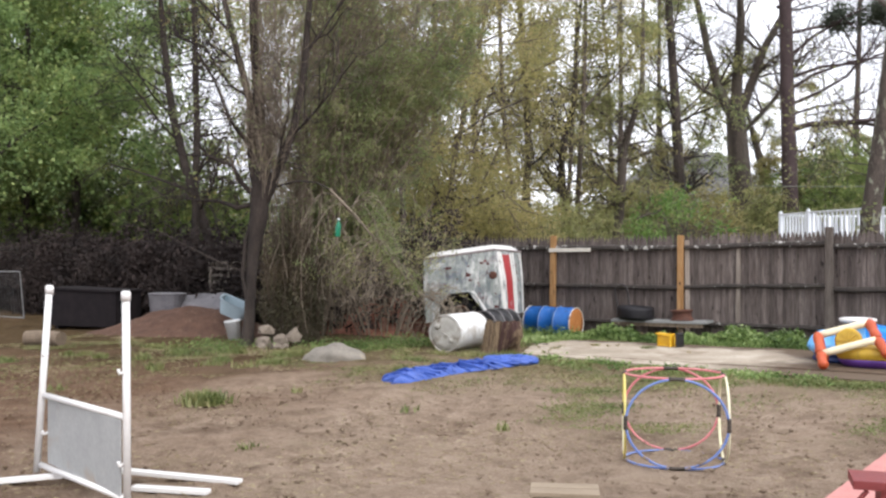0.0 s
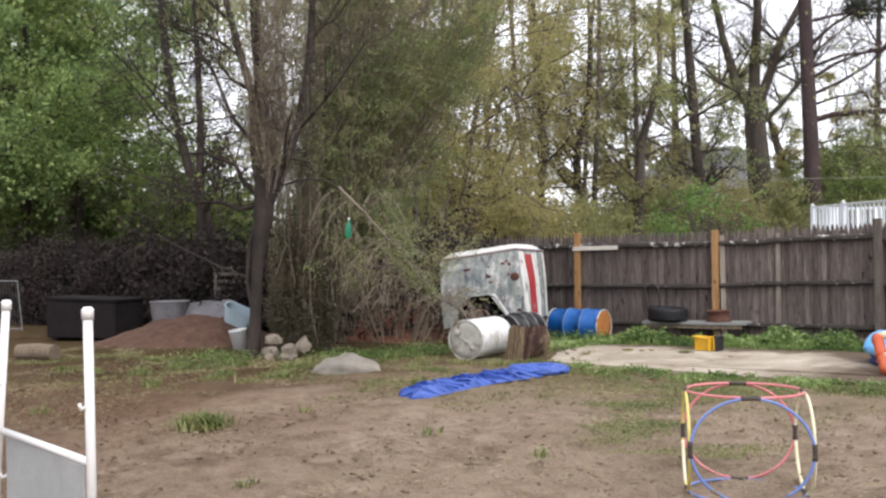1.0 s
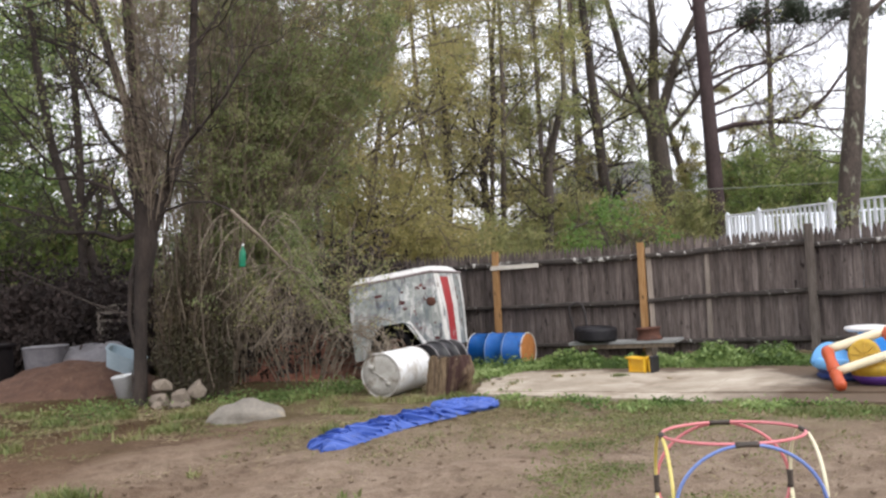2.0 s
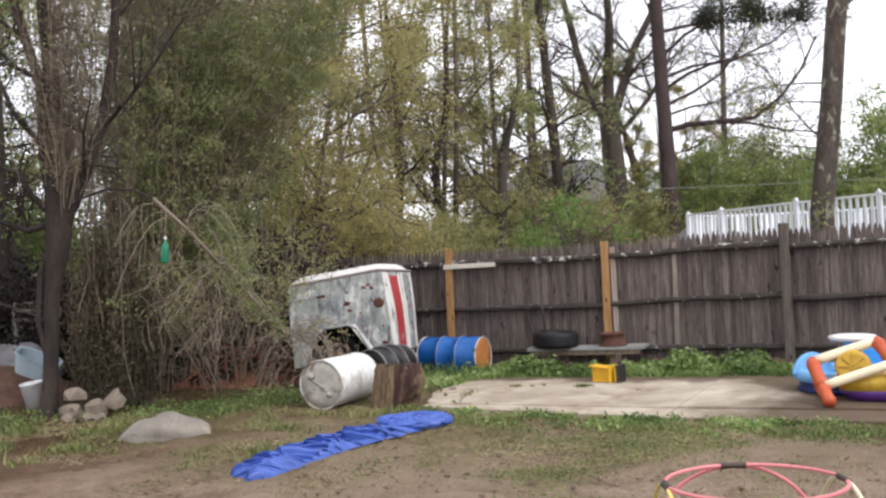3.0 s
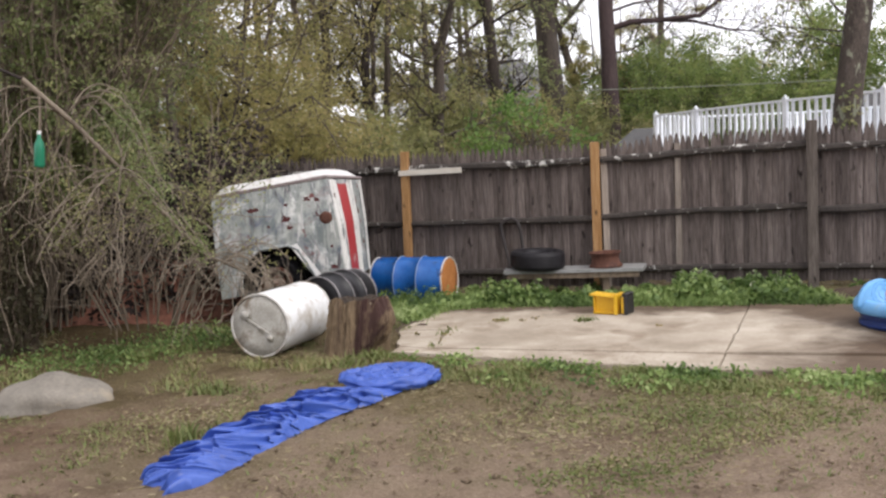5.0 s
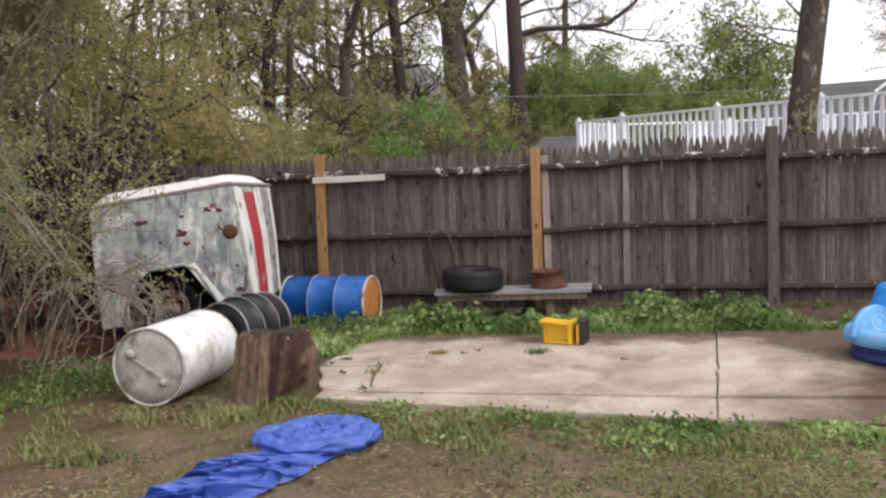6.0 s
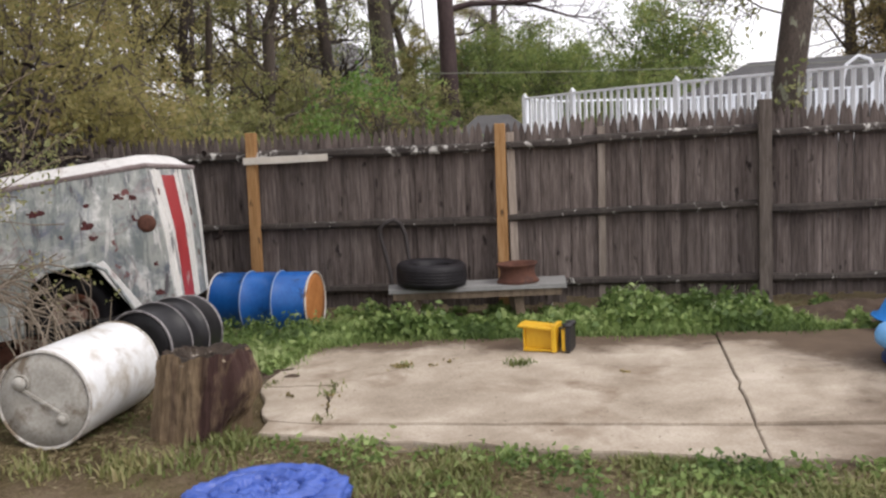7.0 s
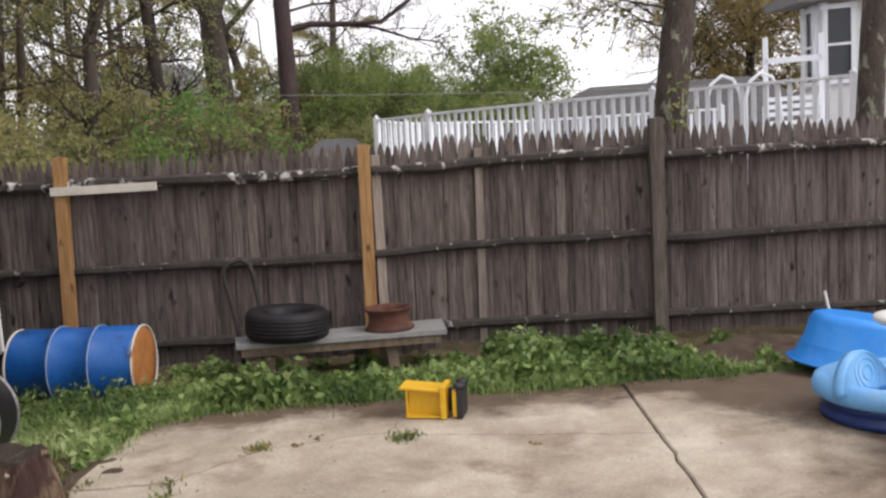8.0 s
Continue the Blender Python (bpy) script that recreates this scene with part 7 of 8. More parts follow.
# ---- agility jump ----
def jump():
    ob = thing("dog_jump", Matrix(), "white plastic-pipe jump with two uprights and a grey panel", "jump")
    left, right = Vector((-1.975, 6.963, 0)), Vector((-0.853, 6.249, 0))
    along = (right - left).normalized()
    across = Vector((-along.y, along.x, 0))
    for p, slip in ((left, Vector((-0.066, -0.052, 0))), (right, Vector((0.012, 0.0, 0)))):
        pole = part("upright", tube([p + slip + Vector((0, 0, 0.02)), p + Vector((0, 0, 1.35))], 0.024, 16), M["pvc"], ob, smooth=True)
        part("cap", lathe([(0.030, 0.0), (0.030, 0.05), (0.018, 0.062)], 16, Matrix.Translation(p + Vector((0, 0, 1.31)))), M["pvc"], pole, smooth=True)
        for z in (0.30, 0.87):
            part("cup", tube([p + Vector((0, 0, z)) - across * 0.01, p + Vector((0, 0, z - 0.01)) - across * 0.045 + along * 0.01, p + Vector((0, 0, z + 0.02)) - across * 0.052 + along * 0.01], 0.010, 8), M["pvc"], pole, smooth=True)
    for z in (0.07, 0.575):
        part("cross_bar", tube([left + Vector((-0.05, -0.04, 0)) * (1 - z / 1.35) + Vector((0, 0, z)), right + Vector((0, 0, z + 0.01))], 0.021, 14), M["pvc"], ob, smooth=True)
    mid = (left + right) / 2
    ang = math.degrees(math.atan2(along.y, along.x))
    part("panel", box(((right - left).length - 0.06, 0.012, 0.48), Matrix.Translation(mid + Vector((-0.012, -0.01, 0.325))) @ pose(0, 0, 0, 0, 0, ang), 0.003), M["jump_panel"], ob, "weathered grey panel")
    # flat board feet
    for (x0, y0), (x1, y1) in (((-1.72, 7.12), (-0.48, 7.03)), ((-1.10, 6.70), (-0.55, 6.73)), ((-2.34, 6.42), (-1.62, 7.0))):
        v = Vector((x1 - x0, y1 - y0, 0))
        part("foot_board", box((v.length, 0.075, 0.03), pose((x0 + x1) / 2, (y0 + y1) / 2, 0.022, 0, 0, math.degrees(math.atan2(v.y, v.x))), 0.004), M["pvc"], ob)


jump()


# ---- hoop cube ----
def hoop_cube():
    r = 0.35
    ob = thing("hoop_cube", pose(2.40, 8.97, r - 0.075, 0, 0, 5) @ Matrix.Diagonal((1.13, 1.0, 1.0, 1)), "toy cube made of coloured plastic hoops taped together", "hoop toy")
    faces = (("blue_hoop", pose(0, 0, -r)), ("pink", pose(0, 0, r)), ("blue_hoop", pose(0, -r, 0, 90, 0, 0)), ("pink", pose(0, r, 0, 90, 0, 0)),
             ("yellow_hoop", pose(-r, 0, 0, 0, 90, 0)), ("pale_hoop", pose(r, 0, 0, 0, 90, 0)))
    for mat, m in faces:
        h = part("hoop", ring_bar(r - 0.004, 0.0092, 56, m=m), M[mat], ob, smooth=True)
        for a in (0, 90, 180, 270):
            part("tape", ring_bar(r - 0.004, 0.0125, 6, (a - 9, a + 9), m), M["tape"], h, smooth=True)
    # pale repair lengths on the hoops that face the yard
    for sign in (-1, 1):
        part("hoop_sleeve", ring_bar(r - 0.004, 0.0108, 14, (20, 78), pose(sign * r, 0, 0, 0, 90, 0)), M["pale_hoop"], ob, smooth=True)


hoop_cube()


# ---- stool and red bench on the painted patio ----
def stool():
    ob = thing("step_stool", pose(1.895, 6.10, -0.02, 0, 0, 8), "small unpainted wooden step stool", "stool")
    for k in (-1, 1):
        part("seat_board", box((0.36, 0.105, 0.025), pose(0, k * 0.056, 0.375), 0.004), M["plank"], ob)
    for x in (-0.15, 0.15):
        part("leg_board", box((0.025, 0.19, 0.362), pose(x, 0, 0.181), 0.003), M["plank"], ob)
    part("apron", box((0.28, 0.02, 0.06), pose(0, -0.085, 0.325), 0.003), M["plank"], ob)


stool()


def patio():
    ob = tagged(new("patio", finish("patio", prism([(2.75, 6.13), (4.62, 10.6), (8.0, 9.4), (6.6, 4.6)], -0.1, 0.035, 0.006), M["red_wood"])), "faded pinkish red painted patio floor", "patio", kind="structure")
    b = thing("bench", pose(3.33, 6.28, 0.035, 0, 0, -3), "dark red painted wooden bench", "bench")
    part("seat_plank", box((1.5, 0.26, 0.045), pose(0.75, 0.13, 0.40), 0.005), M["dark_red"], b)
    for x in (0.16, 1.34):
        part("leg", box((0.06, 0.22, 0.38), pose(x, 0.13, 0.19), 0.004), M["dark_red"], b)
    part("brace", tube([(0.07, 0.03, 0.37), (-0.10, -0.02, 0.18), (-0.22, -0.05, 0.0)], 0.012, 8), M["dark_red"], b)


patio()


# ---- low bench with tyre and wheel rim ----
def low_bench():
    ob = thing("low_bench", Matrix(), "low weathered plank bench at the fence", "bench")
    part("plank", prism([(1.08, 18.72), (2.78, 18.42), (2.93, 18.98), (1.12, 19.1)], 0.315, 0.355, 0.004), M["bench_board"], ob)
    part("apron", prism([(1.12, 18.735), (2.74, 18.45), (2.75, 18.48), (1.125, 18.765)], 0.245, 0.3145, 0.003), M["bench_leg"], ob)
    for x, y, lean in ((1.35, 18.9, 4), (2.35, 18.72, -6)):
        for k in (-1, 1):
            part("leg", box((0.09, 0.045, 0.36), pose(x, y + 0.12 * k, 0.155, 9 * k, lean, -8), 0.004), M["bench_leg"], ob)
        part("stretcher", box((0.05, 0.36, 0.06), pose(x, y, 0.28, 0, 0, -8), 0.004), M["bench_leg"], ob)
    tyre = thing("car_tyre", pose(1.52, 18.82, 0.358, 1, 2, 0), "worn black car tyre lying flat on the bench", "tyre")
    prof = [(0.20, 0.03), (0.25, 0.004), (0.30, 0.0), (0.335, 0.022), (0.345, 0.06), (0.347, 0.12), (0.345, 0.18), (0.335, 0.218), (0.30, 0.24), (0.25, 0.236), (0.20, 0.21), (0.20, 0.03)]
    part("carcass", lathe(prof, 56, None, False), M["rubber"], tyre, smooth=True)
    for z in (0.06, 0.09, 0.12, 0.15, 0.18):
        part("tread_rib", ring_bar(0.344, 0.006, 56, m=pose(0, 0, z), cross=6), M["rubber"], tyre)
    rim = thing("wheel_rim", pose(2.37, 18.72, 0.357, 0, -2, 0), "rusted brown steel wheel rim lying on the bench", "wheel rim")
    prof = [(0.205, 0.0), (0.215, 0.012), (0.195, 0.03), (0.178, 0.06), (0.17, 0.11), (0.178, 0.155), (0.20, 0.175), (0.205, 0.19), (0.19, 0.19), (0.165, 0.16), (0.158, 0.1), (0.165, 0.04), (0.19, 0.006), (0.205, 0.0)]
    part("barrel", lathe(prof, 44, None, False), M["rust"], rim, smooth=True)
    part("disc", lathe([(0.05, 0.06), (0.16, 0.08), (0.16, 0.09), (0.05, 0.072)], 36, None, False), M["rust"], rim, smooth=True)
    pipe = thing("bent_pipe", Matrix(), "bent grey metal pipe leaning on the fence", "pipe")
    part("tube", tube([(1.20, 19.25, 0.0), (1.17, 19.35, 0.45), (1.10, 19.42, 0.80), (1.09, 19.43, 0.90), (1.15, 19.43, 0.955), (1.24, 19.42, 0.985), (1.31, 19.42, 0.94), (1.35, 19.4, 0.82), (1.37, 19.35, 0.6), (1.38, 19.3, 0.36)], 0.022, 10), M["dark_metal"], pipe, smooth=True)


low_bench()


# ---- toy tipper on the slab ----
def tipper():
    ob = thing("toy_truck", pose(1.98, 17.02, 0.047, 0, 0, -29) @ Matrix.Diagonal((0.88, 1.0, 1.06, 1)), "yellow plastic toy tipper truck lying on its side", "toy truck")
    w, d, h, t = 0.27, 0.20, 0.19, 0.016
    bm = bmesh.new()
    add_box(bm, (w, t, h), pose(w / 2, 0.06, h / 2, 0, 0, 6), 0.003)
    add_box(bm, (w, d, t), pose(w / 2, d / 2, t / 2), 0.003)
    add_box(bm, (w + 0.05, d + 0.02, t), pose(w / 2 - 0.02, d / 2, h - t / 2, 0, 4, 0), 0.003)
    part("tray", bm, M["toy_yellow"], ob, "yellow tipping tray")
    part("tray_front", box((0.045, d + 0.03, h + 0.015), pose(w + 0.02, d / 2, h / 2 + 0.004, 0, 0, 0), 0.006), M["toy_yellow"], ob)
    part("tray_back", box((t, d, h * 0.92), pose(t / 2, d / 2 + 0.01, h / 2), 0.003), M["toy_yellow"], ob)
    part("frame", box((0.09, 0.05, 0.15), pose(w + 0.085, 0.12, 0.095), 0.006), M["toy_black"], ob)
    part("cab", box((0.035, 0.14, 0.165), pose(w + 0.105, 0.07, 0.09), 0.006), M["toy_yellow"], ob)
    part("chassis", box((0.05, 0.22, 0.185), pose(w + 0.145, 0.10, 0.0925), 0.012), M["toy_black"], ob)
    for y, z in ((0.03, 0.195), (0.16, 0.195)):
        part("wheel", lathe([(0.02, 0), (0.045, 0.004), (0.048, 0.03), (0.02, 0.034)], 24, pose(w + 0.14, y, z - 0.012)), M["toy_black"], ob, smooth=True)


tipper()


# ---- plastic toys on the slab ----
def oval(rows, sides=44, squash=0.72, power=2.4):
    """A plastic body lofted through rounded ovals: rows of (half length, height)."""
    bm = bmesh.new()
    rings = []
    for r, z in rows:
        ring = []
        for i in range(sides):
            a = 2 * math.pi * i / sides
            c, s = math.cos(a), math.sin(a)
            k = (abs(c) ** power + abs(s) ** power) ** (-1 / power)
            ring.append(bm.verts.new((r * k * c, r * squash * k * s, z)))
        rings.append(ring)
    for a, b in zip(rings, rings[1:]):
        for i in range(sides):
            j = (i + 1) % sides
            bm.faces.new((a[i], a[j], b[j], b[i]))
    bm.faces.new(list(reversed(rings[0])))
    bm.faces.new(rings[-1])
    return bm


def toys():
    tub = thing("play_tub", pose(5.40, 16.64, 0.07, 0, 9, -28) @ Matrix.Diagonal((0.62, 0.70, 0.80, 1)), "upturned vivid blue plastic tub by the fence", "tub")
    part("shell", oval([(0.80, 0.0), (0.80, 0.025), (0.74, 0.05), (0.69, 0.17), (0.68, 0.19), (0.665, 0.20), (0.62, 0.40), (0.58, 0.455), (0.50, 0.475), (0.30, 0.462)], squash=0.66), M["vivid_blue"], tub, smooth=True)
    part("rim", oval([(0.82, 0.0), (0.83, 0.012), (0.82, 0.024)], squash=0.66), M["vivid_blue"], tub, smooth=True)

    ride = thing("spinning_seat", pose(4.71, 15.55, 0.05, 0, 0, -20) @ Matrix.Diagonal((0.95, 0.95, 1.0, 1)), "pale blue round toy seat on a navy base", "toy seat")
    part("base", lathe([(0.47, 0.0), (0.50, 0.02), (0.50, 0.05), (0.47, 0.065), (0.47, 0.08), (0.49, 0.10), (0.48, 0.14)], 48), M["navy"], ride, "navy blue round base", smooth=True)
    part("deck", lathe([(0.50, 0.125), (0.545, 0.15), (0.55, 0.20), (0.53, 0.245), (0.49, 0.262), (0.44, 0.25), (0.38, 0.20), (0.2, 0.18)], 48), M["sky_blue"], ride, smooth=True)
    bm = bmesh.new()
    N, pts = 26, []
    for side in (0.0, 0.11):
        ring = []
        for i in range(N + 1):
            a = math.pi * i / N
            ring.append(bm.verts.new((0.205 * math.cos(a) * (1 + 0.28 * (1 - math.sin(a))), side, 0.17 + 0.27 * max(0.0, math.sin(a)) ** 0.8)))
        pts.append(ring)
    for i in range(N):
        bm.faces.new((pts[0][i], pts[0][i + 1], pts[1][i + 1], pts[1][i]))
    bm.faces.new(pts[0])
    bm.faces.new(list(reversed(pts[1])))
    bm.faces.new((pts[0][0], pts[1][0], pts[1][-1], pts[0][-1]))
    bmesh.ops.recalc_face_normals(bm, faces=bm.faces)
    bmesh.ops.bevel(bm, geom=[e for e in bm.edges if e.is_boundary is False and e.calc_face_angle(0) > 0.9], offset=0.025, segments=3, affect="EDGES")
    bm.transform(pose(-0.25, -0.20, 0.02, -14, 0, 32))
    back = part("seat_back", bm, M["sky_blue"], ride, smooth=True)
    for r in (0.045, 0.085, 0.12):
        part("embossed_ring", ring_bar(r, 0.003, 28, m=pose(-0.25, -0.20, 0.02, -14, 0, 32) @ pose(0, -0.002, 0.30, 90, 0, 0)), M["sky_blue"], back, smooth=True)
    part("column", lathe([(0.15, 0.18), (0.12, 0.24), (0.10, 0.50), (0.12, 0.55)], 28, pose(0.13, 0.06, 0)), M["sky_blue"], ride, smooth=True)
    part("hand_wheel", lathe([(0.05, 0.545), (0.24, 0.56), (0.27, 0.585), (0.26, 0.61), (0.20, 0.62), (0.05, 0.61)], 40, pose(0.13, 0.06, 0)), M["pvc"], ride, "white round hand wheel", smooth=True)

    car = thing("ride_on_toy", pose(5.0, 14.86, 0.09, 0, 0, -8), "yellow and purple plastic ride-on toy", "ride-on toy")
    part("hull", oval([(0.36, 0.0), (0.50, 0.05), (0.56, 0.14), (0.55, 0.20), (0.45, 0.24)], squash=0.6), M["dull_yellow"], car, smooth=True)
    part("skid", oval([(0.30, -0.045), (0.44, -0.03), (0.52, 0.05), (0.50, 0.08)], squash=0.62), M["purple"], car, smooth=True)
    dial = part("dial", lathe([(0.02, -0.03), (0.17, -0.03), (0.18, 0.0), (0.16, 0.02), (0.12, 0.01), (0.02, 0.012)], 36, pose(-0.38, -0.10, 0.31, 75, 0, -10)), M["dull_yellow"], car, "yellow ribbed dial", smooth=True)
    for k in range(8):
        part("dial_rib", box((0.13, 0.014, 0.02), pose(-0.38, -0.10, 0.31, 75, 0, -10) @ pose(0, 0, 0.02, 0, 0, 45 * k) @ pose(0.08, 0, 0)), M["dull_yellow"], dial)

    walker = thing("push_walker", pose(4.23, 14.34, 0.045, 0, 0, 0), "tipped orange and cream plastic push walker", "toy walker")
    def bone(a, b, r0, r1, mat, name, n=7):
        pts = [Vector(a).lerp(Vector(b), i / (n - 1)) for i in range(n)]
        radii = [r0 * (0.6 if i in (0, n - 1) and r1 > r0 else 1) + (r1 - r0) * abs(2 * i / (n - 1) - 1) for i in range(n)]
        return part(name, tube(pts, radii, 14), M[mat], walker, smooth=True)

    foot, j1, k1 = (0.0, 0.0, 0.05), (0.0, 0.26, 0.19), (0.0, 0.60, 0.42)
    foot2, j2, k2 = (0.80, 0.05, 0.20), (0.70, 0.25, 0.41), (0.66, 0.60, 0.61)
    for a, b, c in ((foot, j1, k1), (foot2, j2, k2)):
        bone(a, j1 if a == foot else j2, 0.060, 0.075, "orange", "side_frame")
        bone(b, c, 0.060, 0.080, "orange", "side_frame")
    bone((0.0, 0.60, 0.42), (0.10, 0.62, 0.06), 0.058, 0.072, "orange", "rear_leg")
    bone((0.03, 0.58, 0.42), (0.64, 0.58, 0.60), 0.052, 0.052, "cream", "bar")
    bone((0.03, 0.25, 0.20), (0.68, 0.24, 0.40), 0.050, 0.050, "cream", "bar")

    stick = thing("white_stick", pose(6.32, 17.75, -0.08, 2, -3, 0), "thin white stick leaning by the fence", "stick")
    part("rod", tube([(0, 0.1, 0), (0, 0.25, 0.48)], 0.013, 8), M["pvc"], stick)


toys()


# ---- junk at the foot of the fence beside the thicket ----
def junk():
    crate = thing("dark_crate", pose(-9.75, 18.25, 0, 0, 0, -6), "dark brown weathered box, shade put into its near-black colour", "box")
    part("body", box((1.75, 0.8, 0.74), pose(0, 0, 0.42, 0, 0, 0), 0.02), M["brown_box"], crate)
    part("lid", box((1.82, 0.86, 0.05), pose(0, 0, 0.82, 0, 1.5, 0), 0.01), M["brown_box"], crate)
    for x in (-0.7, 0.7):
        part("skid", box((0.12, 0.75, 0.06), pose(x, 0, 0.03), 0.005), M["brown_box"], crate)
    sheet = thing("covered_pile", pose(-7.6, 19.0, 0), "grey sheet thrown over a low pile", "pile")
    part("sheet", boulder((2.2, 1.1, 1.5), 5, 0.22, 4), M["grey_sheet"], sheet, smooth=True)
    box2 = thing("grey_bin", pose(-8.3, 18.7, 0, 0, 0, 8), "dull grey plastic bin", "bin")
    part("body", oval([(0.30, 0.0), (0.36, 0.70), (0.38, 0.72), (0.36, 0.74)], 28, 0.8, 4), M["grey_sheet"], box2, smooth=False)
    for k in range(9):
        z = 0.0 + 0.155 * k
        p = thing("pallet", pose(-7.6, 20.7, z, 0, 0, -10 + 5 * (k % 2)), "grey wooden pallet in a stack", "pallet", "stack of pallets")
        for j in range(5):
            part("deck_board", box((1.15, 0.13, 0.022), pose(0, -0.42 + 0.21 * j, 0.135), 0.003), M["pallet"], p)
        for j in (-1, 0, 1):
            part("bearer", box((0.06, 1.0, 0.10), pose(0.5 * j, 0, 0.072), 0.004), M["pallet"], p)
        for j in (-1, 1):
            part("bottom_board", box((1.15, 0.11, 0.02), pose(0, 0.42 * j, 0.011), 0.003), M["pallet"], p)
    tilt = thing("storage_bin", pose(-5.85, 16.95, 0.42, 12, 24, 20), "pale blue plastic bin tipped against the soil heap", "bin")
    part("tray", oval([(0.22, 0.0), (0.30, 0.26), (0.32, 0.27), (0.32, 0.29), (0.28, 0.28), (0.21, 0.03)], 28, 0.7, 4), M["bluewhite"], tilt)
    bucket = thing("bucket", pose(-5.52, 16.48, 0.0, 5, -6, 0), "white plastic bucket beside the tree", "bucket")
    part("pail", lathe([(0.115, 0.0), (0.15, 0.34), (0.158, 0.345), (0.158, 0.37), (0.142, 0.37), (0.112, 0.02)], 32, None), M["white_plastic"], bucket, smooth=True)
    part("handle", ring_bar(0.15, 0.004, 24, (180, 360), pose(0, 0, 0.35, 20, 0, 0)), M["grey_metal"], bucket)
    log = new("log", finish("log", tube([(-8.6, 14.75, 0.12), (-8.25, 14.8, 0.13), (-7.9, 14.75, 0.12)], [0.13, 0.14, 0.13], 16), M["bench_leg"]))
    tagged(log, "short cut log lying in the grass", "log")
    gate = thing("wire_gate", pose(-14.1, 20.2, 0, 6, 0, -10), "old wire gate panel leaning on the junk", "gate")
    for a, b in (((0, 0, 0), (0, 0, 1.15)), ((1.1, 0, 0), (1.1, 0, 1.15)), ((0, 0, 1.15), (1.1, 0, 1.15)), ((0, 0, 0.03), (1.1, 0, 0.03))):
        part("frame_tube", tube([a, b], 0.016, 8), M["grey_metal"], gate)
    for k in range(1, 11):
        part("wire", tube([(0.1 * k, 0, 0.03), (0.1 * k, 0, 1.15)], 0.0025, 4), M["grey_metal"], gate)
    pole = thing("dead_branch", Matrix(), "bare dead branch leaning against the tree", "branch")
    part("stem", tube([(-6.35, 15.2, 2.0), (-5.9, 15.35, 1.75), (-5.45, 15.5, 1.5), (-4.92, 15.62, 1.28)], [0.008, 0.012, 0.014, 0.016], 8), M["bark"], pole)
    bottle = thing("green_bottle", pose(-2.66, 14.32, 1.85, 4, 6, 0) @ Matrix.Diagonal((0.82, 0.82, 0.9, 1)), "green plastic bottle hanging from a branch", "bottle")
    part("flask", lathe([(0.045, 0.0), (0.05, 0.02), (0.05, 0.17), (0.04, 0.21), (0.016, 0.255), (0.016, 0.29)], 24), M["bottle_green"], bottle, smooth=True)
    part("cap", lathe([(0.019, 0.285), (0.019, 0.315)], 16), M["white_plastic"], bottle)
    part("cord", tube([(0, 0, 0.31), (-0.05, 0.12, 0.48), (-0.16, 0.35, 0.62)], 0.004, 5), M["twig"], bottle)


junk()


# ---- neighbour's pool deck, house and roofs ----
def railing(parent_label, pts, z0, z1, gap=0.152):
    for (x0, y0), (x1, y1) in zip(pts, pts[1:]):
        a, b = Vector((x0, y0, 0)), Vector((x1, y1, 0))
        ln, ang = (b - a).length, math.degrees(math.atan2(y1 - y0, x1 - x0))
        sec = thing("deck_railing", pose(x0, y0, z0, 0, 0, ang), parent_label, "railing", "railings round the pool deck")
        part("top_rail", box((ln, 0.075, 0.04), pose(ln / 2, 0, z1 - z0 - 0.02), 0.005), M["white_paint"], sec)
        part("bottom_rail", box((ln, 0.05, 0.05), pose(ln / 2, 0, 0.09), 0.005), M["white_paint"], sec)
        n = max(2, int(ln / gap))
        me = None
        for k in range(n + 1):
            end = k in (0, n)
            if end:
                p = part("post", box((0.09, 0.09, z1 - z0 + 0.02), pose(ln * k / n, 0, (z1 - z0 + 0.02) / 2), 0.006), M["white_paint"], sec)
                part("post_cap", lathe([(0.06, 0.0), (0.06, 0.015), (0.02, 0.035), (0.026, 0.05), (0.008, 0.065)], 12, pose(ln * k / n, 0, z1 - z0 + 0.02)), M["white_paint"], p, smooth=True)
            else:
                if me is None:
                    me = finish("baluster", box((0.062, 0.025, z1 - z0 - 0.13), pose(0, 0, (z1 - z0) / 2 + 0.03), 0.003), M["white_paint"])
                o = new("baluster", me)
                o.parent = sec
                o.location = (ln * k / n, 0, 0)


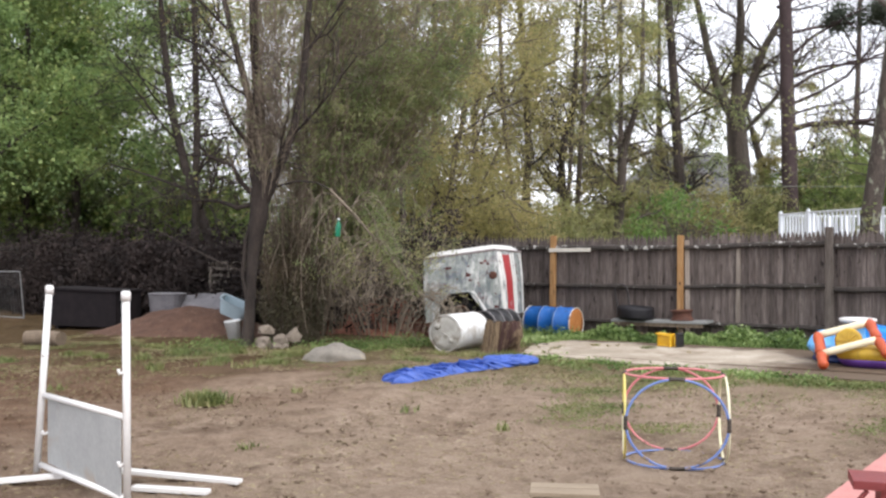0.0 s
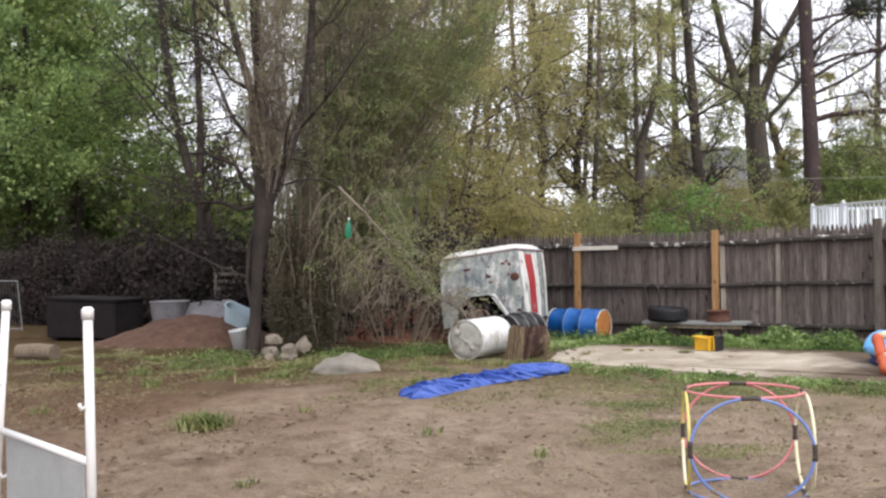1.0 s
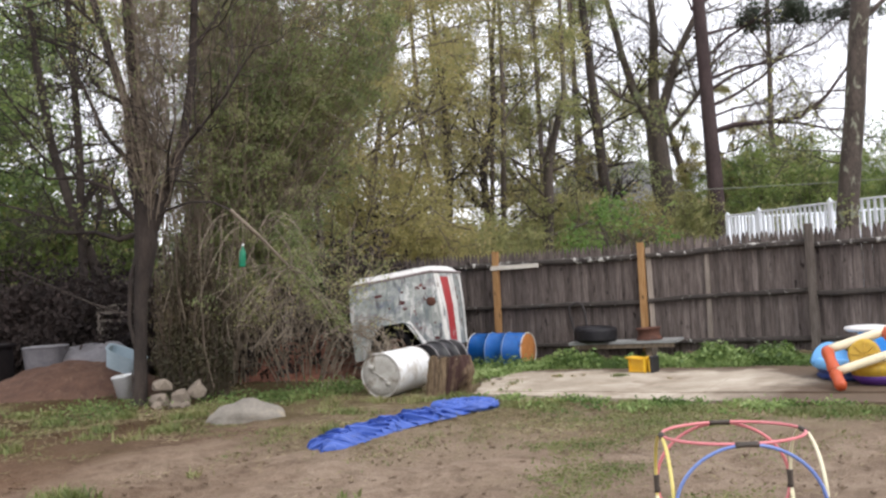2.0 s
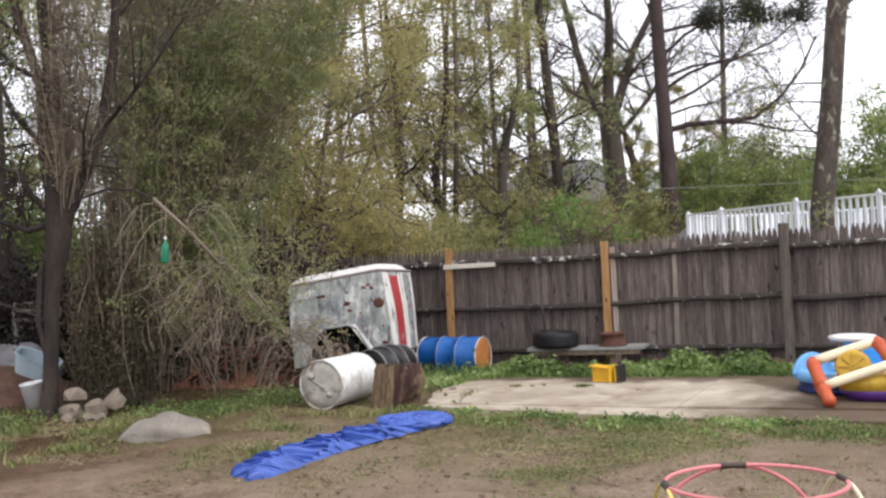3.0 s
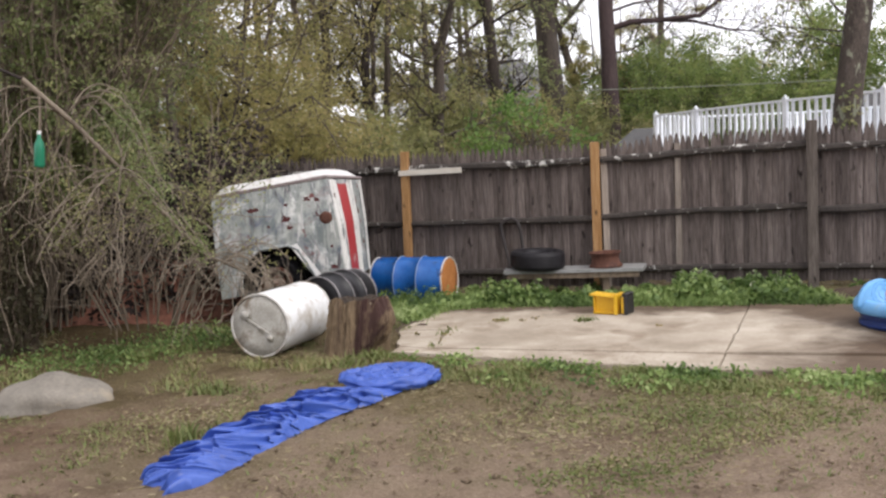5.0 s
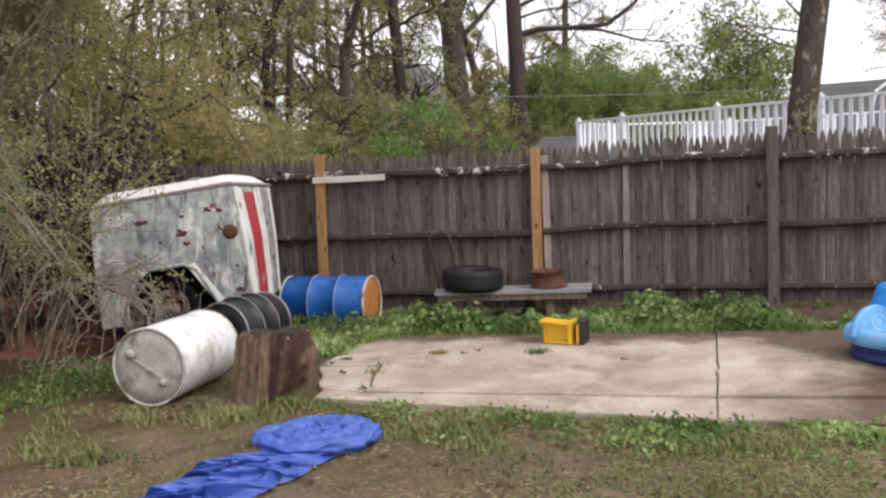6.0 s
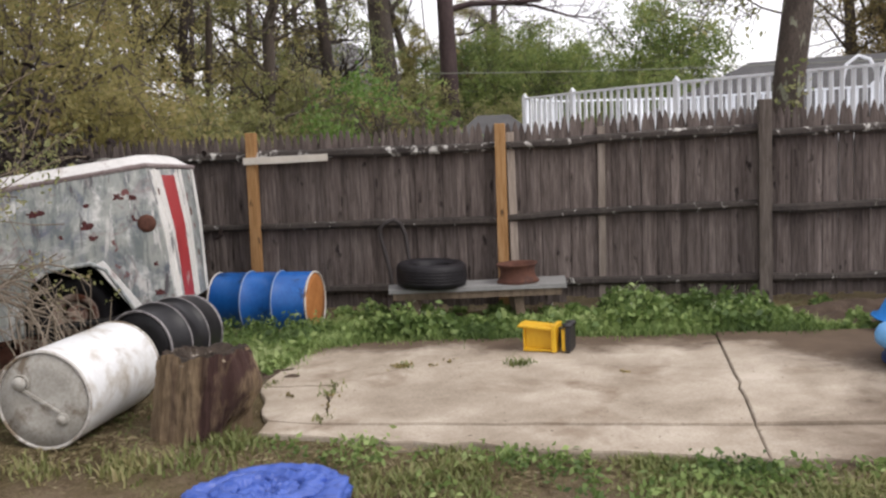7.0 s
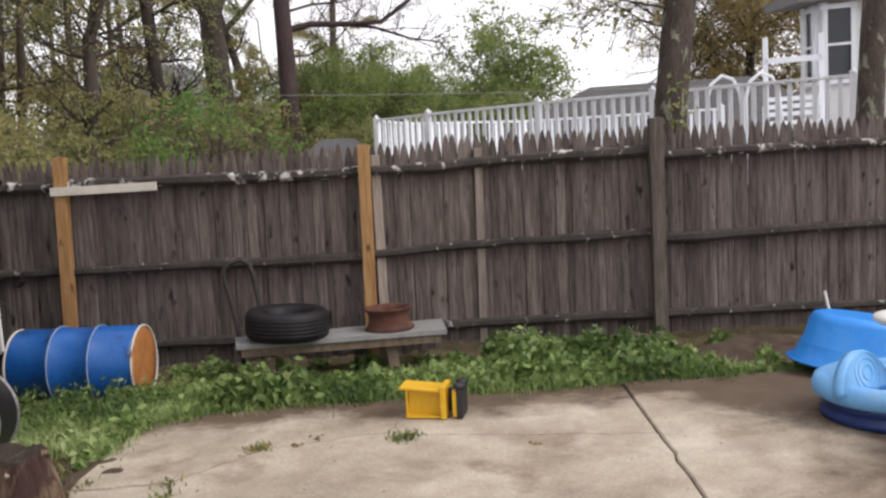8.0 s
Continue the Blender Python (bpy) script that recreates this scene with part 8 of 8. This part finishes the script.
def neighbour():
    front = [(4.90, 28.0), (5.45, 26.6), (6.6, 24.55), (7.75, 23.06), (9.45, 20.95), (10.6, 19.6)]
    label = "white wooden railing with slats round a raised pool deck"
    railing(label, front, 1.72, 2.66)
    rear = [(4.90, 28.0), (5.9, 29.4), (9.0, 30.0), (12.2, 27.5)]
    railing(label, rear, 1.72, 2.66)
    deck = thing("pool_deck", Matrix(), "raised white pool deck on posts", "deck")
    part("floor", prism(front + [(13.5, 21.5), (12.2, 27.5), (9.0, 30.0), (5.9, 29.2)], 1.60, 1.72, 0.01), M["white_paint"], deck)
    for x, y in front + rear[1:]:
        part("support", box((0.12, 0.12, 1.72), pose(x * 0.98 + 0.18, y * 0.98 + 0.5, 0.75), 0.006), M["white_paint"], deck)
    pool = thing("pool", pose(8.9, 26.3, 0), "above-ground pool with pale blue wall", "pool")
    part("wall", lathe([(2.35, 0.0), (2.35, 1.80), (2.42, 1.81), (2.42, 1.86), (2.28, 1.86), (2.28, 1.5)], 56, None, False), M["pool_wall"], pool)
    part("cover", lathe([(2.27, 1.76), (1.0, 1.78), (0.1, 1.79)], 40, None, False), M["pool_wall"], pool)
    for dx in (0.0, 0.42):
        lad = thing("pool_ladder", pose(8.6 + dx, 22.5 - 0.75 * dx, 1.72, 0, 0, -10), "white curved pool ladder rail", "ladder", "pool ladder rails")
        part("rail", tube([(-0.28, 0, 0), (-0.28, 0, 0.75), (-0.22, 0, 0.98), (-0.05, 0, 1.10), (0.12, 0, 1.04), (0.22, 0, 0.85), (0.28, 0, 0.3)], 0.024, 12), M["white_paint"], lad, smooth=True)
    arbour = thing("garden_arbour", pose(10.64, 23.50, 1.72, 0, 0, -42), "white wooden arbour seat on the pool deck", "arbour")
    for x in (-0.42, 0.42):
        part("post", box((0.08, 0.08, 1.82), pose(x, 0, 0.91), 0.006), M["white_paint"], arbour)
        part("armrest", box((0.06, 0.5, 0.04), pose(x, -0.24, 0.68), 0.006), M["white_paint"], arbour)
        part("front_leg", box((0.06, 0.06, 0.68), pose(x, -0.46, 0.34), 0.006), M["white_paint"], arbour)
    part("crossbar", box((0.9, 0.06, 0.09), pose(0, -0.01, 1.44), 0.006), M["white_paint"], arbour)
    part("seat", box((0.84, 0.48, 0.05), pose(0, -0.24, 0.43), 0.006), M["white_paint"], arbour)
    for z in (0.58, 0.70, 0.82):
        part("back_slat", box((0.78, 0.03, 0.07), pose(0, 0, z), 0.006), M["white_paint"], arbour)

    # the house: clapboard wall with a bay of tall windows
    house = thing("house", pose(13.55, 27.30, 0, 0, 0, -42.4), "white clapboard house with a window bay and grey roof", "house")
    part("foundation", box((10, 7, 1.9), pose(5.4, 3.9, 0.95), 0.01), M["stone"], house)
    wall = part("wall", box((10, 7, 4.1), pose(5.4, 3.9, 3.9)), M["siding"], house)
    bd = finish("clapboard", box((8.2, 0.03, 0.165), pose(6.35, 0.385, 0, -7, 0, 0)), M["siding"])
    for k in range(26):
        o = new("clapboard", bd)
        o.parent = wall
        o.location = (0, 0, 2.0 + 0.15 * k)

    def window(m, w, h):
        win = thing("tmp", m, "", "")
        win.name = "window"
        for key in list(win.keys()):
            del win[key]
        win.parent = house
        win.matrix_parent_inverse = Matrix()
        win.matrix_basis = m
        fr = bmesh.new()
        for dx in (-w / 2, w / 2):
            add_box(fr, (0.09, 0.08, h + 0.18), pose(dx, 0, h / 2), 0.006)
        for z in (0, h):
            add_box(fr, (w + 0.18, 0.09, 0.09), pose(0, -0.003, z), 0.006)
        part("frame", fr, M["white_paint"], win)
        part("meeting_rail", box((w, 0.06, 0.05), pose(0, 0, h * 0.5), 0.004), M["white_paint"], win)
        for z in (h * 0.25, h * 0.75):
            part("pane", box((w - 0.06, 0.012, h * 0.5 - 0.05), pose(0, 0.02, z)), M["glass"], win)

    # bay: three faces
    part("bay_wall", prism([(0.36, 0.42), (0.80, -0.25), (1.48, -0.25), (1.92, 0.42)], 1.9, 4.68), M["siding"], house)
    window(pose(0.555, 0.06, 3.05, 0, 0, -57), 0.34, 1.5)
    window(pose(1.12, -0.29, 3.05), 0.52, 1.5)
    window(pose(4.6, 0.34, 3.0), 0.8, 1.5)
    part("bay_roof", prism([(-0.35, 0.5), (0.35, -0.62), (1.9, -0.62), (2.6, 0.5)], 4.66, 4.86, 0.02), M["shingle"], house)
    part("eave", box((11.0, 1.0, 0.16), pose(5.2, 0.3, 5.95), 0.01), M["white_paint"], house)
    roof = bmesh.new()
    vs = [roof.verts.new(p) for p in ((-0.4, -0.4, 6.02), (11.2, -0.4, 6.02), (11.2, 8.2, 6.02), (-0.4, 8.2, 6.02), (-0.4, 3.9, 8.4), (11.2, 3.9, 8.4))]
    for f in ((0, 1, 5, 4), (2, 3, 4, 5), (3, 0, 4), (1, 2, 5), (3, 2, 1, 0)):
        roof.faces.new([vs[k] for k in f])
    bmesh.ops.recalc_face_normals(roof, faces=roof.faces)
    part("roof", roof, M["shingle"], house)

    for x, y, w, d, e, r, rz, name in ((2.3, 70.0, 11, 8, 5.0, 8.2, 4, "roof"), (7.9, 44.5, 3.0, 3.0, 1.4, 2.35, -10, "roof"), (20.6, 42.3, 15, 8, 1.5, 4.0, -34, "roof")):
        h = thing("far_house" if w > 4 else "shed", pose(x, y, 0.6, 0, 0, rz), "distant house with a grey shingled roof among trees" if w > 4 else "small shed with a grey roof behind the fence", "house" if w > 4 else "shed")
        part("wall", box((w, d, e), pose(0, 0, e / 2)), M["siding"] if w > 4 else M["old_post"], h)
        b = bmesh.new()
        vs = [b.verts.new(p) for p in ((-w / 2 - 0.3, -d / 2 - 0.4, e - 0.1), (w / 2 + 0.3, -d / 2 - 0.4, e - 0.1), (w / 2 + 0.3, d / 2 + 0.4, e - 0.1), (-w / 2 - 0.3, d / 2 + 0.4, e - 0.1), (-w / 5, 0, r), (w / 5, 0, r))]
        for f in ((0, 1, 5, 4), (2, 3, 4, 5), (3, 0, 4), (1, 2, 5), (3, 2, 1, 0)):
            b.faces.new([vs[k] for k in f])
        bmesh.ops.recalc_face_normals(b, faces=b.faces)
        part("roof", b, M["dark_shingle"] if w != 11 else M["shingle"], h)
    wire = tagged(new("overhead_cable", finish("overhead_cable", tube([(5.0 + 2.6 * i, 44.0 - 1.1 * i, 4.35 - 0.06 * i + 0.012 * (i - 4) ** 2) for i in range(9)], 0.016, 5), M["cable"])), "thin overhead cable strung behind the fence", "cable")


neighbour()


# ---- dirt washed over the slab's far corner ----
heap("litter_patch", 5.4, 17.7, 1.3, 0.6, 0.14, "damp_soil", "low drift of dark dirt and dead leaves at the fence", 6, "leaf heap")
heap("dirt_patch", 0.05, 16.95, 0.45, 0.75, 0.06, "damp_soil", "thin spread of damp brown dirt over the slab", 7)


fence_pickets()
